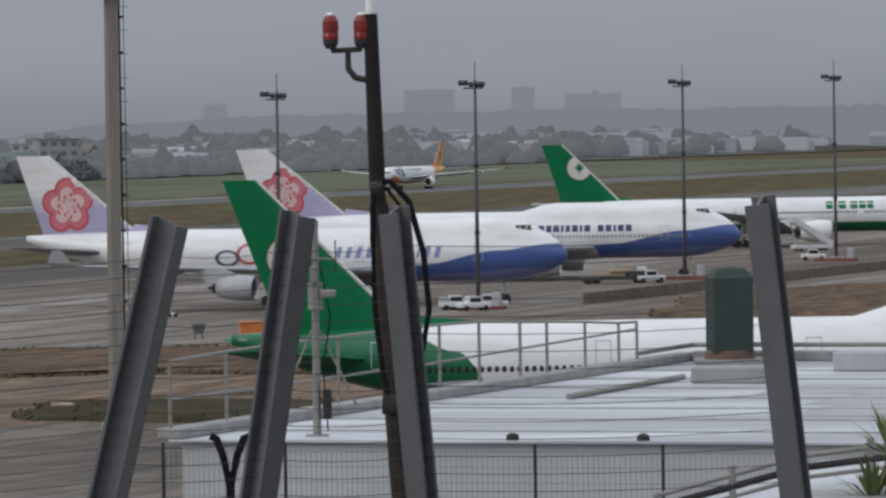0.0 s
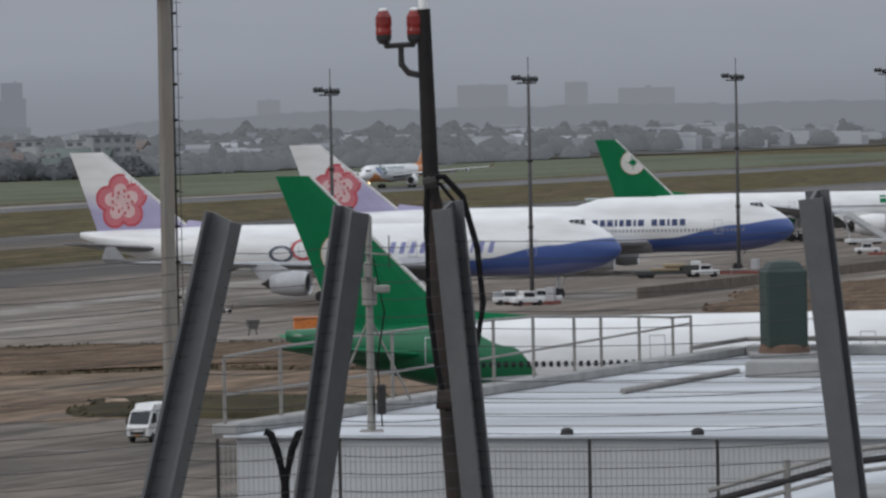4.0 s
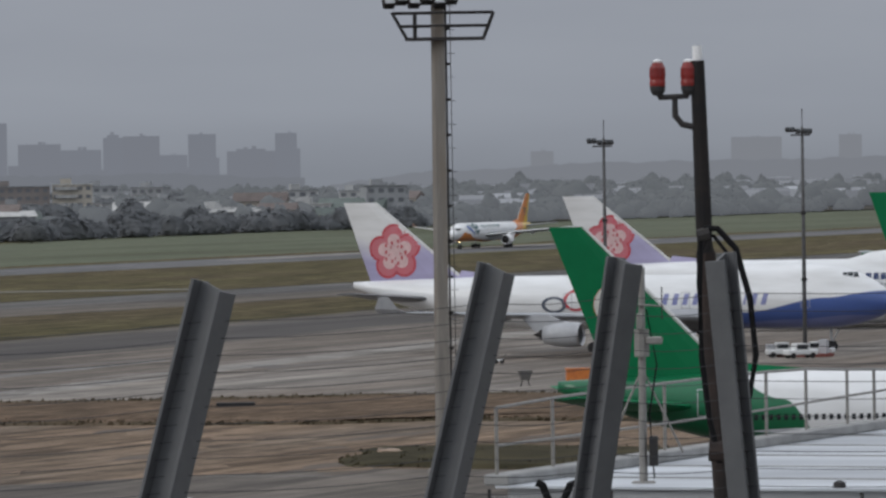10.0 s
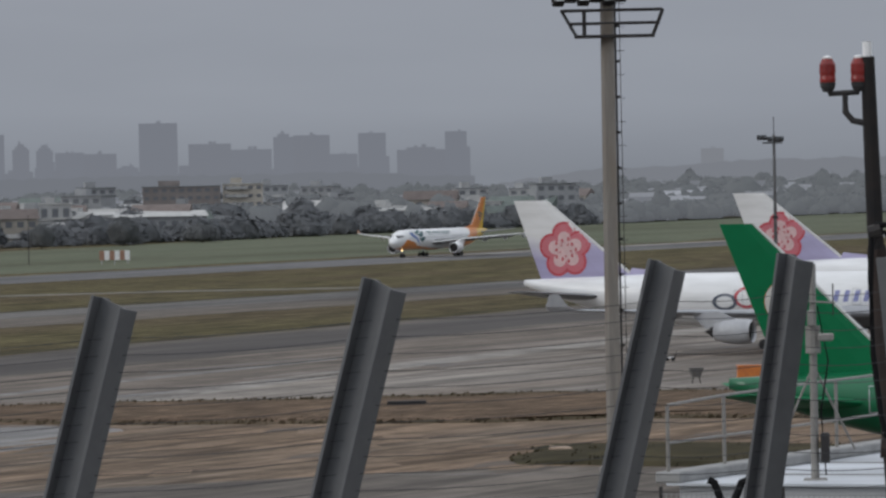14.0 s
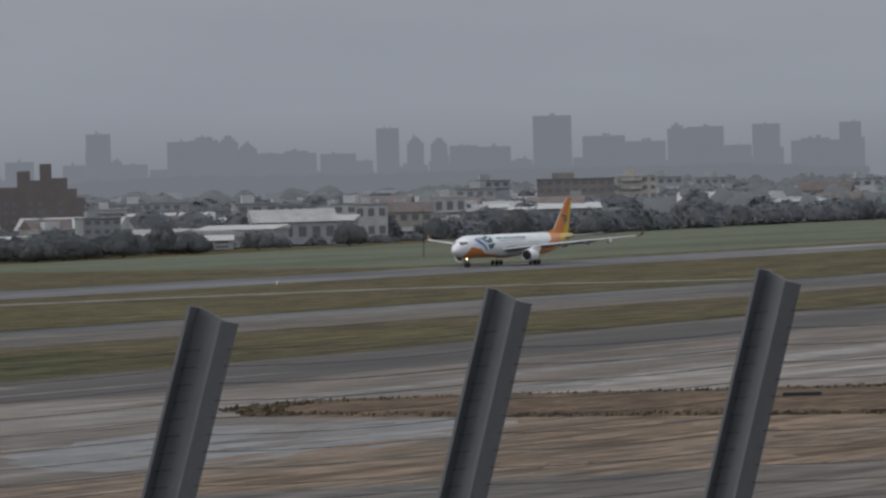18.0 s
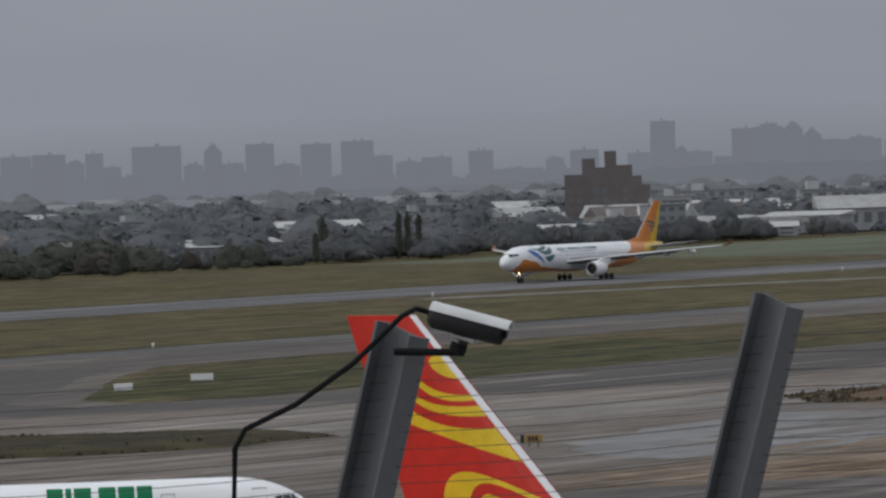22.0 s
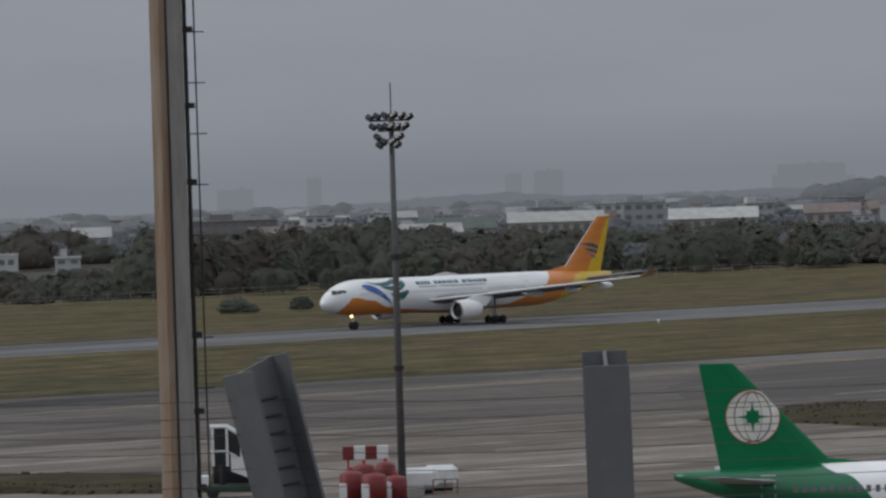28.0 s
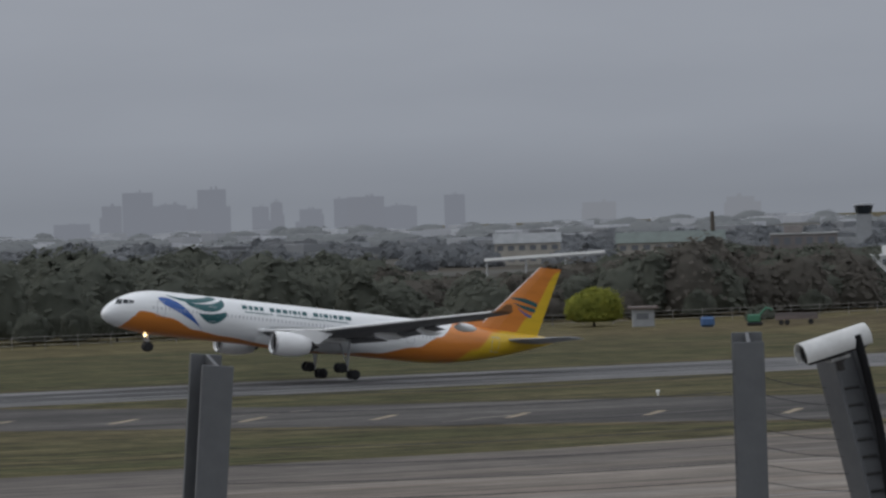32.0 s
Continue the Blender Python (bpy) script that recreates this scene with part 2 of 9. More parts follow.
def empty(name, m=None, label="", category="", group="", kind=""):
    ob = new(name)
    ob.empty_display_size = 0.5
    if m is not None:
        ob.matrix_basis = m
    return tagged(ob, label, category, group, kind)


def thing(ob, label, category, group="", kind=""):
    return tagged(ob, label, category, group, kind)


AX = radians(19.6)
SA, CA = math.sin(AX), math.cos(AX)


def W(s, n, z=0.0):
    """Airfield coordinates: s along the runway, away from the camera, n across it."""
    return Vector((s * SA - n * CA, s * CA + n * SA, z))


def polar(az, d, z=0.0):
    """Degrees to the right of the first view, metres off."""
    a = radians(az)
    return Vector((d * math.sin(a), d * math.cos(a), z))


def sheet(name, pts, z, material, label=""):
    """A ground patch from corners in airfield coordinates."""
    bm = bmesh.new()
    bm.faces.new([bm.verts.new(W(s, n, z * 0.12)) for s, n in pts])
    ob = part(name, bm, material)
    return tagged(ob, label, kind="structure")

# ---- ground ----
# the grain of the ground runs along the runway: x of these patterns is the runway's own way
ALONG = -70.4
GRASS = mat("dry_grass", (0.116, 0.1, 0.053), (0.073, 0.064, 0.033), rough=1, scale=0.07, stretch=(0.25, 1.0, 1), turn=ALONG, c=(0.1, 0.08, 0.05), big=0.25, spec=0.05, fleck=0.4, streak=0.7)
GRASSFAR = mat("green_grass", (0.116, 0.132, 0.094), (0.132, 0.138, 0.098), rough=1, scale=0.03, stretch=(0.3, 1.6, 1), turn=ALONG, c=(0.094, 0.1, 0.068), big=0.4, spec=0.05, fleck=0.15, streak=0.15)
ASPH = mat("worn_asphalt", (0.088, 0.079, 0.073), (0.126, 0.112, 0.102), rough=0.95, scale=0.06, stretch=(0.16, 0.9, 1), turn=ALONG, c=(0.152, 0.132, 0.114), big=0.45, spec=0.12, fleck=0.22, streak=0.45)
RWY = mat("runway_asphalt", (0.165, 0.165, 0.17), (0.125, 0.124, 0.127), rough=0.95, scale=0.05, stretch=(0.16, 1.6, 1), turn=ALONG, c=(0.1, 0.099, 0.102), big=0.5, spec=0.12, fleck=0.15, streak=0.35)
TWY = mat("taxiway_asphalt", (0.088, 0.085, 0.086), (0.12, 0.116, 0.115), rough=0.95, scale=0.05, stretch=(0.16, 1.1, 1), turn=ALONG, c=(0.155, 0.149, 0.143), big=0.5, spec=0.12, fleck=0.18, streak=0.45)
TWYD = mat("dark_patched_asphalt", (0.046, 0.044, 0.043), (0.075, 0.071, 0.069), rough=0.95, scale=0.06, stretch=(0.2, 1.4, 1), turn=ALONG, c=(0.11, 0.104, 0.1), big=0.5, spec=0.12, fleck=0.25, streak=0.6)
CONC = mat("stained_concrete", (0.2, 0.17, 0.146), (0.11, 0.095, 0.083), rough=0.95, scale=0.06, stretch=(0.16, 0.9, 1), turn=ALONG, c=(0.26, 0.237, 0.215), big=0.5, spec=0.12, lo=0.3, hi=0.62, fleck=0.2, streak=0.5)
WET = mat("wet_concrete", (0.165, 0.16, 0.157), (0.09, 0.083, 0.078), rough=0.5, scale=0.12, stretch=(0.35, 1.9, 1), turn=ALONG, c=(0.19, 0.187, 0.185), big=0.4, spec=0.25, fleck=0.4, streak=0.45)
DIRT = mat("brown_dirt", (0.225, 0.165, 0.12), (0.125, 0.094, 0.07), rough=1, scale=0.07, stretch=(0.25, 1.1, 1), turn=ALONG, c=(0.165, 0.135, 0.11), big=0.4, spec=0.05, fleck=0.3, streak=0.6)
SCRUB = mat("scrub_earth", (0.15, 0.105, 0.074), (0.085, 0.064, 0.046), rough=1, scale=0.2, stretch=(0.5, 1.7, 1), turn=ALONG, c=(0.13, 0.093, 0.066), big=0.3, spec=0.05, fleck=0.4, streak=0.45)
TURF = mat("dark_turf", (0.034, 0.031, 0.018), (0.056, 0.047, 0.029), rough=1, scale=0.5, c=(0.07, 0.06, 0.035), big=0.3, spec=0.05)
MARK = mat("faded_marking_paint", (0.26, 0.25, 0.24), (0.13, 0.124, 0.118), rough=0.9, scale=0.12, spec=0.1)
WORNW = mat("worn_white_paint", (0.33, 0.31, 0.285), (0.17, 0.155, 0.14), rough=0.9, scale=0.15, spec=0.1)
YMARK = mat("faded_yellow_paint", (0.34, 0.28, 0.2), (0.2, 0.17, 0.13), rough=0.9, scale=0.12, spec=0.1)

ground = part("ground", loft([[Vector((-5200, -600, 0)), Vector((5200, -600, 0))], [Vector((-5200, 5200, 0)), Vector((5200, 5200, 0))]], closed=False), GRASS)
tagged(ground, "flat dry airfield grass reaching the horizon", kind="structure")
random.seed(3)


def ragged(corners, step=18.0, rough=1.6):
    """Corners of a patch with an uneven edge between them."""
    out = []
    for (s0, n0), (s1, n1) in zip(corners, corners[1:] + corners[:1]):
        ln = math.hypot(s1 - s0, n1 - n0)
        k = max(1, int(ln / step))
        for i in range(k):
            u = i / k
            j = rough * (random.random() - 0.5) * 2 if i else 0
            out.append((s0 + (s1 - s0) * u - (n1 - n0) / ln * j, n0 + (n1 - n0) * u + (s1 - s0) / ln * j))
    return out


def strip(name, way, width, z, material, label, step=9.0, rough=0.25):
    """A band of even width laid along a line."""
    low, high = [], []
    for i, (s0, n0) in enumerate(way):
        (a0, b0), (a1, b1) = way[max(i - 1, 0)], way[min(i + 1, len(way) - 1)]
        ln = math.hypot(a1 - a0, b1 - b0)
        x, y = -(b1 - b0) / ln * width / 2, (a1 - a0) / ln * width / 2
        low.append((s0 - x, n0 - y))
        high.append((s0 + x, n0 + y))
    return sheet(name, ragged(low + high[::-1], step, rough), z, material, label)


ROUGHG = mat("rough_green_grass", (0.052, 0.056, 0.027), (0.078, 0.072, 0.038), rough=1, scale=0.06, stretch=(0.3, 1.2, 1), turn=ALONG, c=(0.09, 0.078, 0.045), big=0.3, spec=0.05, fleck=0.45, streak=0.65)
sheet("grass_verge", ragged([(1240, 690), (2900, 690), (2900, 1050), (1240, 880)], 60, 8), 0.02, GRASSFAR, "greener grass beyond the runway")
sheet("grass_verge", ragged([(130, 676), (400, 676), (470, 740), (420, 820), (130, 850)], 30, 8), 0.02, ROUGHG, "greener grass beside the runway")
sheet("grass_verge", ragged([(236, 634), (262, 585), (305, 558), (340, 538), (376, 503), (470, 490), (430, 560), (400, 622)], 20, 4), 0.02, ROUGHG, "greener grass between runway and taxiway")
sheet("runway", [(-1500, 624), (3600, 624), (3600, 672), (-1500, 672)], 0.05, RWY, "grey asphalt runway with worn white edge lines")
for n in (625.2, 669.4):
    sheet("runway_edge_line", [(-1500, n), (3600, n), (3600, n + 0.9), (-1500, n + 0.9)], 0.07, MARK, "worn white runway edge line")
sheet("taxiway", [(480, 436), (3600, 436), (3600, 486), (480, 486)], 0.05, TWY, "worn asphalt taxiway beside the runway")
# wet glare on the far runway, laid on as a pale strip
strip("worn_streak", [(1400, 655), (1520, 664), (1760, 667)], 9, 0.074, WORNW, "pale strip painted as wet glare along the runway", 30, 1.0)
strip("runway_shoulder", [(880, 606), (950, 584), (1000, 562), (1032, 532), (1046, 498)], 9, 0.04, MARK, "pale worn strip curving away from the runway", 30, 1.2)
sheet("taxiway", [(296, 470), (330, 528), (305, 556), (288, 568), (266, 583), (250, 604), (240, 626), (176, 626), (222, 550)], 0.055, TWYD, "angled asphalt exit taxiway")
sheet("apron", [(-500, 120), (520, 60), (1700, 60), (1700, 436), (570, 474), (300, 474), (-500, 452)], 0.06, ASPH, "dark asphalt edge of the apron")
sheet("dark_paving", ragged([(1000, 384), (850, 371), (711, 363), (600, 354), (494, 350), (466, 364), (474, 382), (515, 406), (565, 437), (565, 468), (480, 462), (430, 432), (405, 404), (430, 372), (470, 345), (520, 322), (600, 330), (693, 336), (800, 342), (1000, 356)], 20, 2.5), 0.07, mat("dark_damp_asphalt", (0.07, 0.064, 0.062), (0.1, 0.092, 0.088), rough=0.9, scale=0.06, stretch=(0.18, 1.2, 1), turn=ALONG, c=(0.105, 0.096, 0.09), big=0.4, spec=0.1, streak=0.25), "dark damp asphalt beside the grass island")
sheet("grass_island", ragged([(482, 378), (476, 366), (488, 358), (540, 361), (623, 364), (711, 371), (850, 380), (1000, 392), (1400, 425), (1400, 434), (570, 434), (520, 404)], 20, 1.5), 0.09, GRASS, "dry grass island between apron and taxiway")
sheet("grass_verge", ragged([(483, 378), (478, 366), (490, 359.5), (640, 366), (655, 415), (574, 432), (521, 403)], 12, 2), 0.125, ROUGHG, "green rough grass at the island's tip")
sheet("apron", [(-500, 100), (522, 60), (1500, 60), (1500, 372), (800, 338), (693, 332), (600, 326), (515, 317), (380, 388), (240, 420), (-500, 380)], 0.08, CONC, "stained wet concrete apron")
strip("apron_line", [(498, 272), (535, 278), (595, 286), (690, 296), (800, 309)], 6.5, 0.098, WORNW, "worn white line curving over the apron")
strip("apron_line", [(420, 306), (470, 296), (500, 294), (560, 302), (640, 309)], 3.0, 0.096, MARK, "thin worn line over the apron")
DAMP = mat("damp_asphalt", (0.1, 0.088, 0.079), (0.13, 0.114, 0.102), rough=0.7, scale=0.1, stretch=(0.3, 1.8, 1), turn=ALONG, spec=0.25, streak=0.3)
PALES = mat("pale_worn_concrete", (0.24, 0.215, 0.192), (0.15, 0.132, 0.115), rough=0.9, scale=0.2, stretch=(0.3, 1.8, 1), turn=ALONG, spec=0.15, streak=0.3)
srnd = random.Random(31)
for i in range(42):
    s0, n0 = srnd.uniform(190, 660), srnd.uniform(225, 440)
    if n0 > 352 and s0 > 440:
        continue
    ln, wd = srnd.uniform(14, 85), srnd.uniform(0.7, 3.4)
    tilt = srnd.uniform(-0.06, 0.09)
    pts = ragged([(s0, n0), (s0 + ln, n0 + ln * tilt), (s0 + ln * 0.94, n0 + ln * tilt + wd), (s0 + ln * 0.1, n0 + wd * srnd.uniform(0.4, 1.2))], 5, 0.45)
    sheet("worn_streak", pts, 0.09 + 0.002 * i, (PALES, DAMP, PALES, DAMP, DAMP)[i % 5], "long worn streak on the apron paving")
sheet("bare_earth", ragged([(404, 60), (485, 60), (485, 205), (475, 214), (471, 248), (465, 262), (452, 247), (433, 240), (395, 234), (368, 238), (345, 240), (330, 232), (345, 222), (380, 195), (404, 178)], 10, 1.8), 0.14, DIRT, "bare brown earth beside the apron")
sheet("road", ragged([(150, 40), (404, 40), (404, 178), (382, 192), (364, 206), (338, 226), (150, 238)], 20, 1.0), 0.18, ASPH, "service road asphalt")
sheet("wet_patch", ragged([(452, 274), (457, 263), (467, 256), (462, 245), (423, 234), (401, 235), (381, 239), (392, 256), (407, 264), (431, 270)], 5, 1.8), 0.16, WET, "pale wet sheet of water on the paving")
# slivers of standing wet beside the earth bank
for i in range(46):
    if i < 34:
        u, v = srnd.random(), srnd.random()
        s0, n0 = 392 + 66 * u + 6 * v, 234 + 18 * v + 20 * u * (1 - 0.3 * v)
    else:
        s0 = srnd.uniform(518, 630)
        n0 = 271 + (s0 - 518) * 0.1 + srnd.uniform(0, 9)
    ln, wd = srnd.uniform(3, 14), srnd.uniform(0.5, 2.2)
    pts = ragged([(s0 - ln, n0 + ln * 0.05), (s0, n0 - wd), (s0 + ln, n0 - ln * 0.02), (s0 + ln * 0.2, n0 + wd)], 2.2, 0.6)
    sheet("wet_patch", pts, 0.19 + 0.0016 * i, (WET, DAMP, PALES)[i % 3], "pale or dark wet sliver on the paving")
for s0, n0, s1, n1, w in ((372, 120, 350, 240, 0.5), (330, 110, 300, 232, 0.5), (400, 100, 392, 186, 0.7)):
    sheet("road_marking", [(s0, n0), (s0 + w, n0), (s1 + w, n1), (s1, n1)], 0.2, MARK, "faded white road line")
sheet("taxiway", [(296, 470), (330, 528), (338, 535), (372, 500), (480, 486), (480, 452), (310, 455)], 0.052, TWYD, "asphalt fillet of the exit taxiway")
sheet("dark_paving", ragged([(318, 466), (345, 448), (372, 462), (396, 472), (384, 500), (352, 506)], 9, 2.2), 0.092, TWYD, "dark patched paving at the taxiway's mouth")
# flat dark ragged strips along the paving, for the standing grass's dark front
DARKEDGE = mat("dark_edge_soil", (0.04, 0.036, 0.024), (0.064, 0.056, 0.036), rough=1, scale=0.5, spec=0.05)
for i, (s0, n0, s1, n1) in enumerate(((570, 434.5, 1400, 434.5), (480, 487, 1500, 487), (488, 358.5, 711, 371.5), (711, 371.5, 1000, 392.5), (338, 536, 374, 501), (374, 501, 480, 487.5), (-200, 463, 236, 473), (240, 622.5, 1300, 622.5), (150, 673, 1200, 673), (222, 551, 140, 626), (266, 584, 305, 557))):
    ln = math.hypot(s1 - s0, n1 - n0)
    x, y = -(n1 - n0) / ln, (s1 - s0) / ln
    w = 1.3 if i in (0, 7, 9) else 3.6
    sheet("soil_edge", ragged([(s0, n0), (s1, n1), (s1 + x * w, n1 + y * w), (s0 + x * w, n0 + y * w)], 9, 0.14 * w + 0.4), 0.11 + 0.004 * i, DARKEDGE, "dark ragged strip along the paving's edge")
for k in range(-9, 2):
    s0 = 274 + 10.4 * k
    n0 = 516.6 - 1.06 * (s0 - 274)
    sheet("taxiway_marking", [(s0, n0), (s0 + 0.8, n0 - 0.5), (s0 + 8.2, n0 + 9.4), (s0 + 7.4, n0 + 9.9)], 0.08, YMARK, "faded yellow taxiway dash")
sheet("paving_strip", ragged([(291, 487), (292.2, 486.4), (315.2, 519.6), (314, 520.4)], 5, 0.3), 0.085, PALES, "pale concrete strip across the taxiway")
sheet("paving_strip", ragged([(318, 526.5), (325, 521.5), (326, 523), (319.5, 528)], 3, 0.3), 0.087, PALES, "pale concrete strip across the taxiway")
for i, (s0, n0, s1, n1, w) in enumerate(((294, 474, 304, 475.6, 0.8), (302, 478, 322, 481, 1.1), (286, 470, 297, 469, 0.7), (312, 492, 330, 494, 0.9), (255, 525, 268, 533, 1.0), (240, 560, 262, 571, 0.8), (330, 505, 352, 500, 1.2))):
    sheet("worn_streak", ragged([(s0, n0), (s1, n1), (s1 - 0.5, n1 + w), (s0 + 1, n0 + w)], 3, 0.35), 0.15 + 0.004 * i, PALES, "pale worn streak on the taxiway")
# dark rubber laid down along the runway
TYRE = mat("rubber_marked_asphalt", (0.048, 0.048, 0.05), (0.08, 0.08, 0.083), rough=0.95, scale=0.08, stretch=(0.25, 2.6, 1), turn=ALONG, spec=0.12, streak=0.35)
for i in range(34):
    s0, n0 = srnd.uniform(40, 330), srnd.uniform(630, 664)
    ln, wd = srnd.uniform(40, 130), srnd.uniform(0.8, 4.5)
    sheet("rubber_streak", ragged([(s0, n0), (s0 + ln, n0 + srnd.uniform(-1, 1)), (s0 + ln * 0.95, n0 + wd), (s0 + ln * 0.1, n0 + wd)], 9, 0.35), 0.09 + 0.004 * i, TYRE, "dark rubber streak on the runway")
# tan sandy streaks over the bare earth
SAND = mat("tan_sandy_earth", (0.245, 0.18, 0.133), (0.195, 0.146, 0.108), rough=1, scale=0.3, stretch=(0.4, 1.8, 1), turn=ALONG, spec=0.05, streak=0.35)
MUD = mat("dark_wet_mud", (0.1, 0.078, 0.062), (0.125, 0.098, 0.078), rough=0.8, scale=0.3, stretch=(0.4, 1.8, 1), turn=ALONG, spec=0.2, streak=0.3)
for i in range(64):
    n0, s0 = srnd.uniform(110, 246), srnd.uniform(390, 462)
    ln, wd = srnd.uniform(5, 26), srnd.uniform(0.5, 2.6)
    tilt = srnd.uniform(-0.1, 0.12)
    sheet("earth_streak", ragged([(s0 - ln * 0.5, n0 - ln * 0.5 * tilt), (s0, n0 - wd), (s0 + ln * 0.5, n0 + ln * 0.5 * tilt), (s0 + ln * 0.1, n0 + wd)], 3, 0.4), 0.15 + 0.0018 * i, (SAND, MUD, SAND)[i % 3], "sandy or muddy streak in the bare earth")
sheet("apron_line", [(-400, 446), (600, 466), (600, 466.9), (-400, 446.9)], 0.1, YMARK, "worn guide line on the apron edge")
for k in range(14):
    s0, n0 = random.uniform(180, 480), random.uniform(340, 455)
    w = random.uniform(3, 9)
    sheet("worn_patch", ragged([(s0, n0), (s0 + w * 2, n0 + 0.6), (s0 + w * 2, n0 + 1.8), (s0 + 1, n0 + 1.5)], 3, 0.4), 0.12 + 0.004 * k, MARK, "pale worn patch on the apron")


def bank(name, pts, height, material, label, tufts=0, seed=1):
    """A low uneven bank of earth or turf with tufts of grass."""
    rnd = random.Random(seed)
    bm = bmesh.new()
    ring = [W(s, n) for s, n in pts]
    c = sum(ring, Vector()) / len(ring)
    rings = [[Vector((p.x, p.y, 0.02)) for p in ring], [c + (p - c) * 0.93 + Vector((0, 0, height * rnd.uniform(0.5, 0.9))) for p in ring], [c + (p - c) * 0.6 + Vector((0, 0, height * rnd.uniform(0.8, 1.1))) for p in ring], [c + (p - c) * 0.2 + Vector((0, 0, height)) for p in ring]]
    loft(rings, bm)
    for _ in range(tufts):
        k, u = rnd.randrange(len(ring)), math.sqrt(rnd.random())
        p = c + (ring[k].lerp(ring[(k + 1) % len(ring)], rnd.random()) - c) * u
        h = height * (0.9 if u < 0.85 else 0.4) + rnd.uniform(0.02, 0.14)
        w = rnd.uniform(0.15, 0.5)
        a = rnd.uniform(0, 3.14)
        x, y = math.cos(a) * w, math.sin(a) * w
        v = [bm.verts.new(q) for q in (Vector((p.x - x, p.y - y, 0.05)), Vector((p.x + x, p.y + y, 0.05)), Vector((p.x + x * 0.4 + 0.1, p.y + y * 0.4, h)))]
        bm.faces.new(v)
    ob = part(name, bm, material)
    return tagged(ob, label, kind="stuff")


bank("earth_bank", ragged([(487, 90), (540, 90), (541, 232), (530, 238), (517, 262), (508, 287), (496, 290), (480, 282), (470, 276), (470, 250), (475, 214), (484, 207)], 7, 1.6), 0.45, SCRUB, "low scrubby earth bank beside the apron", 240, 1)


def ridge(way, width, height, material, label, tufts, seed):
    """A low rounded ridge of turf laid along a line, ragged with tufts."""
    rnd = random.Random(seed)
    line = []
    for (s0, n0), (s1, n1) in zip(way, way[1:]):
        steps = max(2, int(math.hypot(s1 - s0, n1 - n0) / 3))
        line += [(s0 + (s1 - s0) * k / steps, n0 + (n1 - n0) * k / steps) for k in range(steps)]
    rings = []
    for i, (s0, n0) in enumerate(line):
        (a0, b0), (a1, b1) = line[max(i - 1, 0)], line[min(i + 1, len(line) - 1)]
        ln = math.hypot(a1 - a0, b1 - b0)
        x, y = -(b1 - b0) / ln, (a1 - a0) / ln
        w = width * rnd.uniform(0.35, 0.62)
        h = height * rnd.uniform(0.5, 1.1)
        rings.append([W(s0 + x * w * k, n0 + y * w * k, 0.02 + h * up) for k, up in ((-1, 0), (-0.6, 0.7), (0, 1), (0.6, 0.7), (1, 0))])
    bm = loft(rings)
    for _ in range(tufts):
        s0, n0 = rnd.choice(line)
        p = W(s0 + rnd.uniform(-0.6, 0.6) * width, n0 + rnd.uniform(-0.6, 0.6) * width)
        w, a, h = rnd.uniform(0.15, 0.5), rnd.uniform(0, 3.14), height * 0.7 + rnd.uniform(0.05, 0.3)
        x, y = math.cos(a) * w, math.sin(a) * w
        bm.faces.new([bm.verts.new(q) for q in (Vector((p.x - x, p.y - y, 0.05)), Vector((p.x + x, p.y + y, 0.05)), Vector((p.x + x * 0.4 + 0.1, p.y + y * 0.4, h)))])
    return tagged(part("grass_bank", bm, material), label, kind="stuff")


BROWNT = mat("brown_turf", (0.085, 0.066, 0.044), (0.058, 0.048, 0.03), rough=1, scale=0.5, c=(0.11, 0.084, 0.058), big=0.3, spec=0.05)
ridge([(484, 287), (498, 289), (510, 274), (523, 249), (535, 233), (541, 205), (541, 100)], 5, 0.35, BROWNT, "brown grass along the crest of the earth bank", 1500, 8)
ridge([(484, 287), (474, 279), (470.5, 250), (475.5, 213), (484, 206), (488, 100)], 3.5, 0.3, BROWNT, "brown grass along the foot of the earth bank", 1500, 9)
bank("grass_bank", ragged([(405, 120), (428, 120), (433, 174), (431, 190), (418, 186), (406, 180)], 5, 1.6), 0.6, TURF, "dark rough grass beside the service road", 1900, 2)
bank("grass_bank", ragged([(371, 369), (400, 381), (406, 352), (411, 327), (420, 307), (413, 294), (397, 293), (381, 300), (369, 313), (366, 343)], 6, 1.6), 0.5, TURF, "dark grass strip on the apron", 2600, 4)
bank("grass_bank", ragged([(267, 357), (275, 368), (284, 360), (286, 347), (290, 334), (284, 324), (277, 321), (271, 330), (267, 343)], 4, 1.2), 0.6, TURF, "dark grass strip on the apron", 1300, 5)
bank("earth_bank", ragged([(618, 140), (700, 140), (735, 160), (735, 205), (700, 214), (655, 204), (622, 196)], 9, 2), 0.6, SCRUB, "scrubby earth beside the stand", 1600, 6)
bank("grass_bank", ragged([(118, 455), (232, 458), (284, 473), (222, 546), (118, 626)], 14, 1.2), 0.15, ROUGHG, "green and dry grass wedge beside the exit taxiway", 0, 7)

# ---- aircraft: nose to +x, the origin on the ground below the main gear ----


